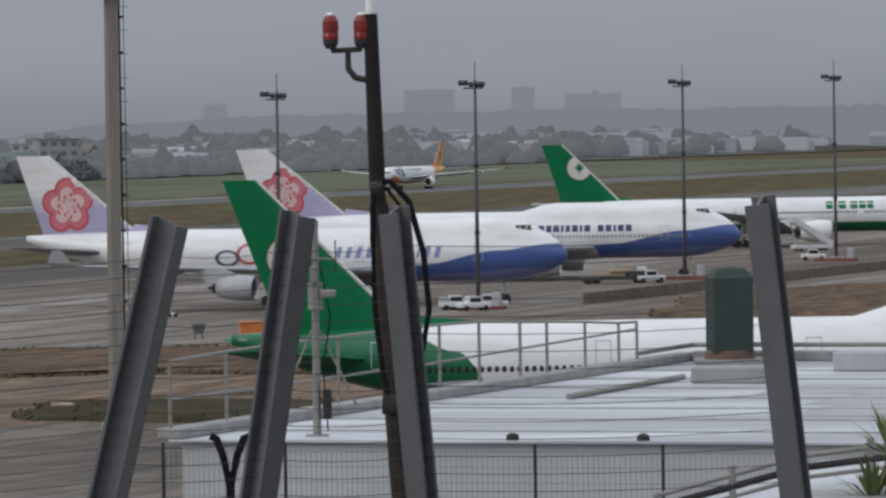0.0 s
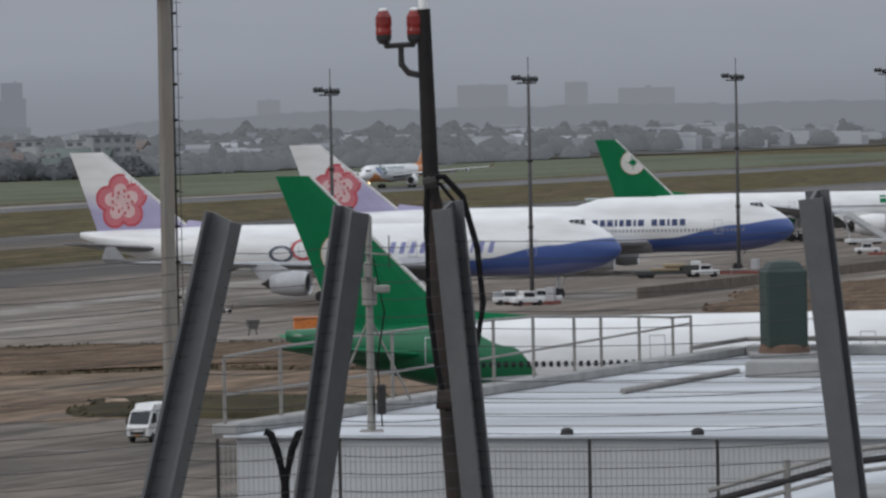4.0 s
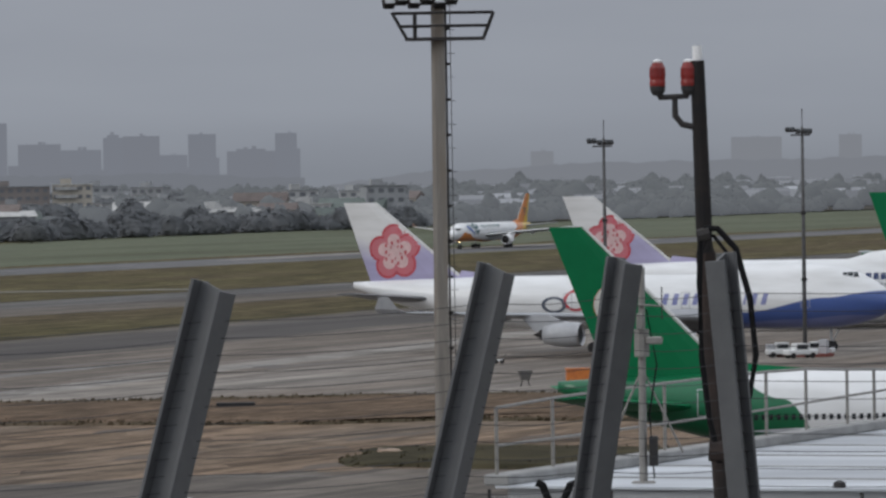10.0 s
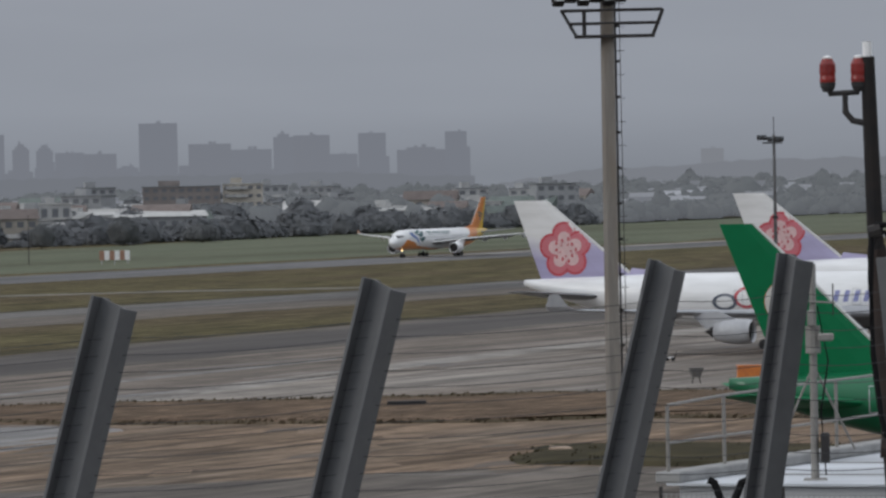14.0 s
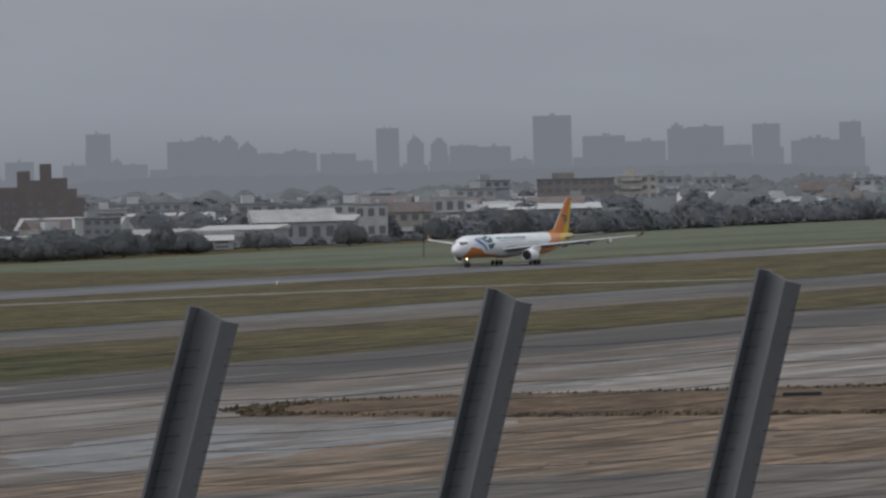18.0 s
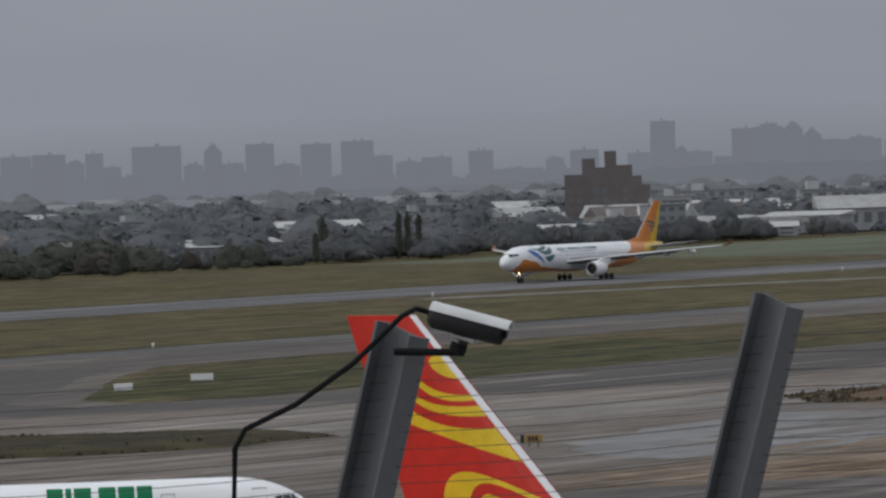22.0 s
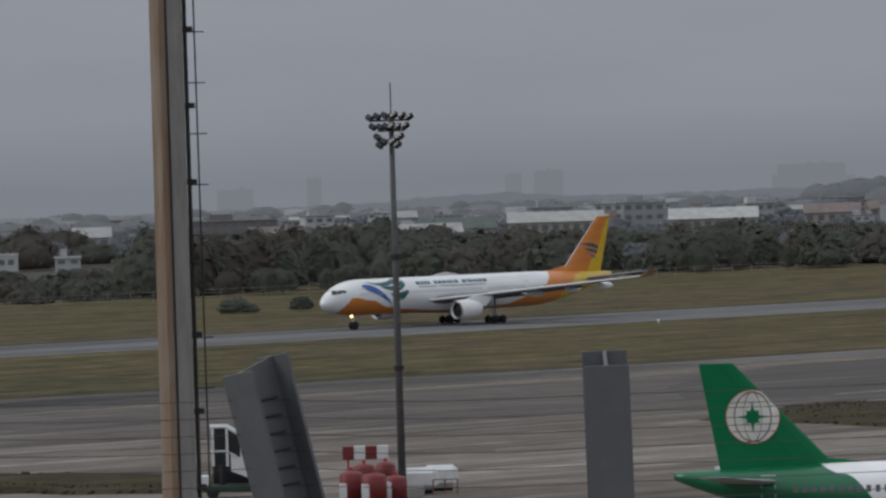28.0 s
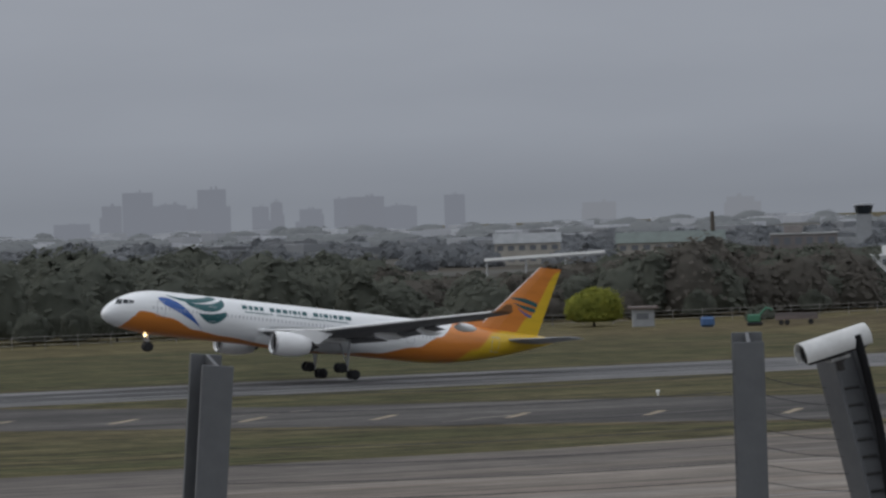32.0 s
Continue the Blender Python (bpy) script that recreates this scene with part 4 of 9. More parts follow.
A321 = dict(hull=(22.0, 44.2, 1.98, 3.85, 5.2, 12.5),
            wing=[(7.6, 1.7, 3.1, 7.0, 0.13), (3.6, 6.4, 3.5, 4.2, 0.115), (-2.8, 16.9, 4.6, 1.6, 0.1)], sharklet=(1.5, 0.5, 2.3, 0.55, GREEN),
            fairings=((0.6, 4.6, 2.95, 3.2), (-1.2, 8.6, 3.5, 2.8)),
            htail=(-15.7, 0.5, 4.75, 3.6, -18.9, 6.2, 5.4, 1.4), fin=(-12.6, 5.5, 6.9, -18.6, 11.76, 2.0, 0.6, 0.25), dorsal=(-10.6, 5.75, -13.2, 6.1),
            engines=[(8.6, 5.75, 1.75, 1.02, 3.4, 3.3)], win=(17.6, -15.4, 4.15), nowin=((13.8, 12.6), (1.2, -0.2), (-7.0, -8.2)),
            cockpit=(21.0, 4.2, 4.72, 1.5), doors=((18.9, 3.35, 0.81, 1.85), (13.5, 3.35, 0.76, 1.7), (-7.2, 3.35, 0.76, 1.7), (-16.2, 3.4, 0.81, 1.8)), wr=0.57,
            gear=[("main_gear", 0, 3.8, 2.9, ((0, 0.46), (0, -0.46)), 0.0), ("nose_gear", 16.9, 0, 2.2, ((0, 0.25), (0, -0.25)), 0.0)])

PALE = (0.79, 0.8, 0.81)
WINGGREY = mat("wing_grey", (0.36, 0.37, 0.39), (0.3, 0.31, 0.33), rough=0.45, scale=0.6, stretch=(2, 0.5, 1))
HULLWHITE = paint("white_hull_paint", PALE)

# the departing jet: white with an orange and yellow rear, teal and blue bird on the flank
ORG, YEL, TEAL, SKYB = (0.62, 0.205, 0.03), (0.65, 0.42, 0.02), (0.012, 0.095, 0.105), (0.025, 0.1, 0.36)
jet_paint = paint("orange_tailed_hull_paint", PALE, (
    (ORG, [(-32, 13), (-18.0, 9.4), (-16.6, 7.9), (-13.6, 5.7), (-10.6, 4.1), (-5.1, 2.8), (1, 2.2), (9, 2.4), (16, 2.9), (19.9, 3.3), (23.9, 4.5), (27.0, 5.0), (27.8, 5.0), (28.5, 4.2), (29.2, 3.4), (29.8, 2.6), (30.5, 1.5), (32, 0.5)], True, 0.05),
    (YEL, [(-32, 11.6), (-26.6, 9.8), (-22, 7.1), (-19, 4.6), (-16, 2.6), (32, -4)], True, 0.3)))
jet_fin = paint("orange_yellow_fin_paint", ORG, ((YEL, [(-34, 21), (-30.8, 15.9), (-27.0, 9.6), (-25.0, 7.2), (-15, 0)], True, 0.08),))
OUTER, TRUCKS = [], []
JETWING = mat("jet_wing_grey", (0.17, 0.173, 0.18), (0.13, 0.133, 0.14), rough=0.5, scale=0.6, stretch=(2, 0.5, 1))
JET, jet_body, jet_fin_shape, jet_hull = airliner("passenger_jet", W(1822, 659).to_track_quat("X", "Z").to_matrix().to_4x4(), dict(A330, lone_panes=True, bare_edge=0.08, win=(26.2, -13.0, 5.35), htail_mat=WINGGREY, split=OUTER, trucks=TRUCKS, fairing_mat=WHITE, fairing_depth=1.7, belly=jet_paint, flaps=((0.4, (3.0, 9.5), (4.0, 4.6), 2.0, 9), (-2.4, (10.2, 19.5), (4.7, 5.8), 1.6, 9)), sharklet=(1.5, 0.95, 1.1, 0.8, mat("dull_orange_tip_paint", (0.3, 0.14, 0.06), (0.24, 0.12, 0.06), rough=0.5)), pane_mat=mat("pale_pane_glass", (0.6, 0.61, 0.63), rough=0.2)), jet_paint, jet_fin, JETWING, WHITE,
                                                   "white twin-engine airliner with orange and yellow tail on the runway")
JET_HEADING = math.degrees(math.atan2(-CA, -SA))
JET.matrix_basis = pose(*W(1822, 659), 0, 0, JET_HEADING)
TEALP, SKYP = mat("teal_livery_paint", TEAL, rough=0.35, scale=0.6), mat("sky_blue_livery_paint", SKYB, rough=0.35, scale=0.6)
for sg in (1, -1):
    side = lambda a, c, sg=sg: jet_body.side(a, c, sg, 0.02)
    for upper, lower in ((((24.2, 7.35), (21.0, 6.8), (18.1, 7.75)), ((24.2, 7.3), (20.4, 6.0), (17.3, 7.45))),
                         (((21.8, 6.8), (18.4, 6.2), (16.45, 7.55)), ((21.2, 6.3), (17.6, 5.0), (16.3, 6.85))),
                         (((19.9, 5.45), (17.7, 5.4), (16.2, 5.95)), ((19.9, 5.35), (17.8, 3.2), (16.05, 5.55)))):
        part("bird_emblem", ribbon(side, bez(*upper), bez(*lower)), TEALP, jet_hull, "teal curved wing feather emblem")
    part("bird_emblem", ribbon(side, bez((25.45, 6.85), (22.8, 7.7), (19.3, 3.5)), bez((24.7, 6.1), (20.9, 4.7), (19.1, 3.45))), SKYP, jet_hull, "blue curved wing feather emblem")
    titles(side, 13.9, 6.6, (0.7, 0.55, 0.55, 0.5, -0.45, 0.65, 0.7, 0.65, 0.3, 0.55, 0.3, 0.65, -0.45, 0.7, 0.3, 0.65, 0.28, 0.55, 0.7, 0.8), 0.5, 0.22, TEALP, jet_hull, "teal title block")
    titles(side, 13.6, 6.2, (3.9, 10.0), 0.12, 0.5, TEALP, jet_hull, "thin teal underline")
    fx = lambda a, c, sg=sg: jet_fin_shape.xz(a, c, sg)
    for k, (a, b, c, d) in enumerate((((-23.9, 11.9), (-26.2, 12.3), (-28.2, 11.5), 0.75), ((-24.6, 11.3), (-26.8, 11.0), (-28.0, 10.8), 0.7), ((-25.3, 10.8), (-26.8, 9.9), (-27.5, 9.9), 0.45))):
        part("fin_emblem", ribbon(fx, bez(a, b, c), bez(a, (b[0], b[1] - d), (c[0], c[1] - d * 0.7))), SKYP if k == 2 else TEALP, JET, "teal and blue bird emblem")
    rim = ([(11.52, 2.6, 4.12), (5.42, 9.6, 4.86)], [(5.42, 9.6, 4.86), (-8.58, 29.4, 7.31)])
    for (p0, p1), owner in zip(rim, (next(o for o in JET.children if o.name.startswith("wing") and o.data.vertices[0].co.y * sg > 0), next(w for g_, w in OUTER if g_ == sg))):
        part("leading_edge", tube(None, [(p0[0], sg * p0[1], p0[2]), (p1[0], sg * p1[1], p1[2])], 0.2, 8, 0.12), WHITE, owner, "pale bare wing leading edge")
part("landing_light", lathe(None, [(25.95, 0.02), (25.93, 0.2), (25.8, 0.22), (25.7, 0.1)], 14, pose(0, 0.0, 2.1)), glow("landing_light_glow", (1.0, 0.72, 0.35), 6.0), JET, "lit landing light on the nose gear", True)

# parked jumbo jets with a blossom on the fin
LILAC, CHINABLUE = (0.4, 0.37, 0.55), (0.06, 0.11, 0.33)
jumbo_paint = paint("jumbo_hull_paint", PALE, ((CHINABLUE, [(-36, -4), (-8, 1.4), (4, 3.2), (16, 4.8), (26, 6.5), (32, 7.2), (34, 7.4)], True, 0.05), ((0.16, 0.19, 0.4), [(-36, -4), (-6, 1.3), (6, 2.7), (12, 3.3), (22, 3.9), (29, 4.4), (34, 4.2)], True, 0.05)))
jumbo_fin = paint("blossom_fin_paint", (0.76, 0.76, 0.76), ((LILAC, [(-36, 13.0), (-32, 12.2), (-24, 14.0), (-15, 12.0)], True, 1.4),))
PINK, ROSE = mat("pink_petal_paint", (0.56, 0.14, 0.17), (0.52, 0.17, 0.2), rough=0.4, scale=1.2), mat("red_petal_edge_paint", (0.52, 0.07, 0.09), rough=0.4, scale=1)
PALEPINK = mat("pale_petal_paint", (0.72, 0.5, 0.5), rough=0.4, scale=1)


def blossom(top, fin, cx, cz, rad):
    for sg in (1, -1):
        for i in range(5):
            q = math.pi / 2 + i * math.tau / 5 + 0.08
            px, pz = cx + rad * 0.56 * math.cos(q), cz + rad * 0.56 * math.sin(q)
            for off, material, k in ((0.012, ROSE, 0.47), (0.018, PINK, 0.38)):
                part("petal", disc(lambda a, c: fin.xz(a, c, sg, off + 0.002 * i), px, pz, rad * k, rad * k, None, 20), material, top, "pink blossom petal with red edge")
            px, pz = cx + rad * 0.42 * math.cos(q), cz + rad * 0.42 * math.sin(q)
            part("petal_heart", disc(lambda a, c: fin.xz(a, c, sg, 0.03 + 0.002 * i), px, pz, rad * 0.25, rad * 0.25, None, 14), PALEPINK, top, "pale petal heart")
        part("blossom_centre", disc(lambda a, c: fin.xz(a, c, sg, 0.042), cx, cz, rad * 0.2, rad * 0.2, None, 14), PALEPINK, top)
        for i in range(10):
            t = i * math.tau / 10
            r0 = rad * (0.34 if i % 2 else 0.42)
            part("stamen", disc(lambda a, c: fin.xz(a, c, sg, 0.046), cx + r0 * math.cos(t), cz + r0 * math.sin(t), 0.13 * rad / 2.7, 0.2 * rad / 2.7, None, 10), ROSE, top)


jumbos = []
for name, m, lab, cargo in (("cargo_jumbo_jet", pose(-18.0, 716.0, 0, 0, 0, -17.8) @ Matrix.Scale(1.05, 4), "white cargo jumbo jet with pink blossom tail on the apron", True),
                            ("passenger_jumbo_jet", pose(8.1, 818.0, 0, 0, 0, -9.5) @ Matrix.Scale(1.05, 4), "white passenger jumbo jet with blue belly sweep on the apron", False)):
    spec = dict(B747, htail=(-24.0, 1.0, 6.5, 8.6, -31.8, 8.8, 7.4, 2.6), htail_mat=JETWING, belly=GREYP, pane_mat=mat("pale_window_glass", (0.3, 0.31, 0.33), rough=0.2))
    if not cargo:
        spec["hump"] = (26.0, 8.0, -2.0, 1.95, 2.45)
    top, body, fin, hull = airliner(name, m, spec, jumbo_paint, jumbo_fin, WINGGREY, GREYP, lab, windows=not cargo)
    blossom(top, fin, -30.0, 12.3, 3.4)
    for sg in (1, -1):
        side = lambda a, c: body.side(a, c, sg, 0.02)
        if cargo:
            titles(side, 18.5, 5.7, (0.62, 0.62, 0.3, 0.62, 0.62, -0.6, 0.62, 0.62, 0.62, 0.62, 0.62), 1.35, 0.66, mat("violet_blue_title_paint", (0.25, 0.27, 0.5), rough=0.4), hull, "violet blue title blocks", 0.35)
            part("red_seal", disc(side, 3.6, 6.5, 0.5, 0.85), RED, hull, "red oval seal")
            part("loop_emblem", disc(side, -5.5, 6.3, 1.6, 1.3, None, 30, 0.75), ROSE, hull, "dark red loop emblem")
            part("loop_emblem", disc(side, -8.3, 5.8, 1.6, 1.0, None, 30, 0.7), mat("slate_emblem_paint", (0.1, 0.12, 0.16), rough=0.4), hull, "slate grey loop emblem")
        else:
            titles(side, 18.9, 6.5, (0.8, 0.8, 0.35, 0.8, 0.8, -0.5, 0.8, 0.35, 0.8, 0.6, 0.35, 0.8, 0.7, 0.8), 0.9, 0.28, mat("navy_title_paint", (0.03, 0.05, 0.14), rough=0.4), hull, "navy title blocks")
    jumbos.append(top)

# green-tailed jets
eva_hull = paint("green_tail_hull_paint", PALE, (((0.005, 0.135, 0.055), [(-37, 12), (-23, 9.4), (-17, 6.6), (-13.4, 2.6), (-11, 0), (37, -4)], True, 0.05),))
evb_hull = paint("green_belly_hull_paint", PALE, (((0.005, 0.135, 0.055), [(-37, 12), (-26, 9.4), (-21, 5.6), (-17.4, 4.2), (37, 4.2)], True, 0.05), ((0.6, 0.22, 0.04), [(-37, -3), (-17, 1), (37, 2.3)], True, 0.05)))
GLOBE = mat("globe_white_paint", (0.72, 0.7, 0.66), rough=0.4, scale=1)


def globe(top, fin, cx, cz, rad, fine):
    for sg in (1, -1):
        part("globe_emblem", disc(lambda a, c: fin.xz(a, c, sg, 0.05), cx, cz, rad, rad, None, 36), GLOBE, top, "round white globe emblem")
        part("globe_rim", disc(lambda a, c: fin.xz(a, c, sg, 0.056), cx, cz, rad * 1.02, rad * 1.02, None, 36, 0.975), ORANGE, top, "thin orange rim")
        part("compass_star", disc(lambda a, c: fin.xz(a, c, sg, 0.08), cx, cz, rad * 0.64, rad * 0.64, None, 32, 0, lambda t: (1.0, 0.4, 0.56, 0.4)[int(round(t / (math.tau / 32))) % 8 // 2] if int(round(t / (math.tau / 32))) % 2 == 0 else 0.42), GREEN, top, "green compass star")
        if fine:
            line = mat("globe_line_paint", (0.24, 0.19, 0.15), (0.2, 0.16, 0.13), rough=0.5, scale=2)
            for k in (-0.55, 0.0, 0.55):
                w = rad * math.sqrt(1 - k * k)
                part("globe_line", patch(lambda a, c: fin.xz(a, c, sg, 0.066), ((cx - w, cz + k * rad - 0.028), (cx + w, cz + k * rad - 0.028), (cx + w, cz + k * rad + 0.028), (cx - w, cz + k * rad + 0.028)), None, 8, 1), line, top, "thin brownish emblem line")
            for k in (0.35, 0.72):
                part("globe_line", disc(lambda a, c: fin.xz(a, c, sg, 0.07), cx, cz, rad * k, rad * 0.97, None, 30, 0.93), line, top, "thin brownish emblem line")


near_eva, nb, nf, nh = airliner("green_tailed_jet", pose(17.85, 405, 0, 0, 0, 0.5), dict(B747, lone_panes=True, win=(27.0, -19.0, 5.12), htail_mat=GREEN, hull=(33.5, 66.6, 3.25, 5.35, 9.0, 22.0), fin=(-20.6, 8.2, 8.9, -31.2, 19.0, 2.4), htail=(-22.5, 1.0, 6.0, 8.0, -31.4, 11.0, 7.2, 2.6), dorsal=(-14.6, 8.62, -21.4, 9.2), sharklet=None), eva_hull, GREEN, WINGGREY, WHITE, "white jumbo jet with green tail parked behind the terminal roof")
globe(near_eva, nf, -28.95, 13.4, 1.5, False)
far_eva, fb, ff, fh = airliner("green_tailed_jet", pose(52.7, 1000, 0, 0, 0, 1.0), B777, evb_hull, GREEN, WINGGREY, WHITE, "white wide-body jet with green tail and green belly")
globe(far_eva, ff, -28.4, 14.4, 2.1, False)
for sg in (1, -1):
    titles(lambda a, c: fb.side(a, c, sg, 0.02), 23.4, 6.5, (1.1, 1.2, 1.3, -0.3, 1.3, 0.5, 1.2), 1.3, 0.25, GREEN, fh, "green title blocks")

eva3_hull = paint("narrow_green_tail_hull_paint", (0.86, 0.865, 0.87), (((0.005, 0.135, 0.055), [(-23, 9), (-15.4, 6.6), (-12.2, 5.2), (-9.0, 2.4), (-7, 0), (22, -4)], True, 0.03),))
PUSH_H = 21.0
PUSH_AT = polar(-21.03, 330)
PUSH_WAY = polar(90 - PUSH_H, 1)
PUSHED, pb, pf, ph = airliner("narrow_body_jet", pose(*PUSH_AT, 0, 0, PUSH_H), dict(A321, bare_edge=0.0, lone_panes=True, pane_mat=mat("grey_window_glass", (0.12, 0.125, 0.135), rough=0.2)), eva3_hull, GREEN, WINGGREY, WHITE, "white narrow-body jet with green tail being pushed back")
globe(PUSHED, pf, -17.5, 8.6, 1.55, True)
for sg in (1, -1):
    titles(lambda a, c: pb.side(a, c, sg, 0.02), 12.2, 4.75, (0.9, 0.95, 1.0, -0.15, 1.0, 0.35, 0.95), 0.78, 0.14, GREEN, ph, "green title blocks")

# the red and gold fin, and the green fin with an orange edge
FLAME = mat("flame_yellow_paint", (0.82, 0.57, 0.02), rough=0.45, spec=0.3, scale=1)
FLAMERED = mat("flame_red_paint", (0.62, 0.03, 0.015), rough=0.45, spec=0.3, scale=1)
red_jet, rb, rf, rh = airliner("red_tailed_jet", pose(*(polar(-15.34, 256) + polar(117, 29.7)), 0, 0, -27), dict(A330, bare_edge=0.0, fin=(-18.03, 7.1, 10.4, -27.97, 16.8, 4.27), htail_mat=FLAMERED, sharklet=None, wing=[(11.5, 2.2, 3.6, 11.6, 0.13), (5.4, 9.6, 4.2, 7.6, 0.115), (-8.6, 29.4, 5.6, 2.4, 0.1)]), HULLWHITE, FLAMERED, WINGGREY, WHITE, "white jet with red and gold flame fin at its stand")
for sg in (1, -1):
    place = lambda a, c: rf.at(a, c, sg)
    for top_, low_ in ((((0.02, 0.815), (0.25, 0.815), (0.235, 0.755)), ((0.02, 0.705), (0.2, 0.7), (0.235, 0.755))),
                       (((0.47, 0.724), (0.37, 0.611), (0.02, 0.634)), ((0.51, 0.698), (0.437, 0.57), (0.02, 0.61))),
                       (((0.584, 0.657), (0.542, 0.556), (0.02, 0.582)), ((0.637, 0.624), (0.524, 0.51), (0.02, 0.535))),
                       (((0.703, 0.581), (0.523, 0.446), (0.02, 0.484)), ((0.794, 0.505), (0.404, 0.417), (0.02, 0.313))),
                       (((0.76, 0.1), (0.6, 0.42), (0.1, 0.16)), ((0.6, 0.08), (0.46, 0.335), (0.14, 0.14))),
                       (((0.5, 0.13), (0.43, 0.22), (0.31, 0.13)), ((0.47, 0.1), (0.42, 0.175), (0.36, 0.1)))):
        part("flame_stripe", ribbon(place, bez(*top_), bez(*low_)), FLAME, red_jet, "golden flame stripe")
    part("leading_edge_strip", patch(lambda a, c, sg=sg: rf.at(a, c, sg, 0.035), ((0.0, 0.0), (0.0, 1.0), (0.07, 1.0), (0.032, 0.0)), None, 8, 8), WHITE, red_jet, "white strip along the fin's leading edge")
green_jet, gb, gf, gh = airliner("green_finned_jet", pose(*(polar(-34.54, 272) + polar(100.5, 29.7)), 0, 0, -10.5), dict(A330, bare_edge=0.0, htail=(-23.3, 0.6, 4.8, 5.6, -28.6, 9.7, 5.6, 2.3), fin=(-21.3, 7.1, 7.65, -28.35, 16.75, 3.05), hull=(32.0, 63.0, 2.72, 4.45, 7.5, 19.5), dorsal=(-19.2, 7.0, -21.9, 7.3), sharklet=None, wing=[(11.5, 2.2, 3.6, 11.6, 0.13), (5.4, 9.6, 4.2, 7.6, 0.115), (-8.6, 29.4, 5.6, 2.4, 0.1)]), HULLWHITE, GREEN, WINGGREY, WHITE, "white wide-body jet with green fin edged in orange at the stand")
for sg in (1, -1):
    place = lambda a, c: gf.at(a, c, sg)
    part("trailing_edge_strip", patch(place, ((0.96, 0.0), (0.81, 1.0), (0.995, 1.0), (0.995, 0.0)), None, 8, 1), ORANGE, green_jet, "orange strip along the fin's trailing edge")
    front = lambda a, c, sg=sg: gf.at(a, c, sg, 0.02)
    part("fin_root_panel", ribbon(front, lambda u: (0.045, 0.62 * u), bez((0.92, 0.0), (0.75, 0.28), (0.06, 0.62))), WHITE, green_jet, "white panel at the fin's root")
    part("leading_edge_strip", patch(lambda a, c, sg=sg: gf.at(a, c, sg, 0.035), ((0.0, 0.0), (0.0, 1.0), (0.11, 1.0), (0.06, 0.0)), None, 8, 8), WHITE, green_jet, "white strip along the fin's leading edge")

# ---- lamp masts on the apron ----
def flood_mast(name, at, height, label, head="side", rad=0.28):
    top = empty(name, pose(*at), label, "lamp mast", "apron flood light masts")
    part("pole", tube(None, [(0, 0, 0), (0, 0, height * 0.5), (0, 0, height)], rad, 12, rad * 0.6), mat("dull_mast_steel", (0.115, 0.115, 0.118), (0.085, 0.084, 0.085), rough=0.8, scale=2, spec=0.2), top, smooth=True)
    part("base_block", B((-1.2, -1.2, 0), (1.2, 1.2, 0.7), None, 0.05), mat("plinth_concrete", (0.3, 0.28, 0.26), scale=2), top)
    part("spike", tube(None, [(0, 0, height), (0, 0, height + 2.2)], 0.05, 6), DARKSTEEL, top)
    for k in (0.33, 0.62):
        part("collar", tube(None, [(0, 0, height * k), (0, 0, height * k + 0.35)], rad * 1.25, 12), DARKSTEEL, top)
    if head == "side":
        part("crossbar", tube(None, [(-1.9, 0, height - 0.5), (1.0, 0, height - 0.5)], 0.09, 8), DARKSTEEL, top)
        part("crossbar", tube(None, [(-1.4, 0.5, height - 1.0), (1.0, 0.5, height - 1.0)], 0.09, 8), DARKSTEEL, top)
        for x in (-1.75, -1.15, -0.5, 0.35, 0.9):
            lamp = part("floodlight", B((-0.28, -0.22, -0.28), (0.28, 0.22, 0.28), pose(x, -0.25, height - 0.55 + 0.2 * (x < -0.8), -35, 0, 25), 0.06), DARKSTEEL, top)
            part("lens", B((-0.23, -0.25, -0.22), (0.23, -0.225, 0.22), pose(x, -0.25, height - 0.55 + 0.2 * (x < -0.8), -35, 0, 25)), GLASSDARK, lamp)
    else:
        for z, w in ((height - 0.55, 1.5), (height - 1.3, 1.1), (height - 2.0, 0.6)):
            part("crossbar", tube(None, [(-w, 0, z), (w, 0, z)], 0.07, 8), DARKSTEEL, top)
        for x, z in ((1.65, -0.35), (1.05, -0.25), (0.4, -0.2), (1.35, -1.0), (0.75, -1.05), (0.25, -1.0), (0.95, -1.75), (0.42, -2.1), (0.75, -2.35)):
            for sg in (1, -1):
                at_lamp = pose(sg * x, -0.2 + 0.12 * z, height + z, -30, sg * -30, 0)
                lamp = part("floodlight", B((-0.3, -0.2, -0.2), (0.3, 0.2, 0.2), at_lamp, 0.09), DARKSTEEL, top)
                part("lens", B((-0.22, -0.225, -0.14), (0.22, -0.205, 0.14), at_lamp), GLASSDARK, lamp)
    return top


flood_mast("flood_light_mast", W(650, 227), 28.0, "grey steel flood light mast on a red-edged island")
flood_mast("flood_light_mast", W(768, 237), 28.5, "grey steel flood light mast on a red-edged island")
flood_mast("flood_light_mast", W(862, 241), 29.5, "grey steel flood light mast on a red-edged island")
flood_mast("flood_light_mast", polar(-1.66, 690), 27.0, "grey steel flood light mast behind the parked jumbo jets")
flood_mast("flood_light_mast", polar(-28.235, 411), 28.0, "grey steel mast with two rows of flood lights", "double", 0.3)


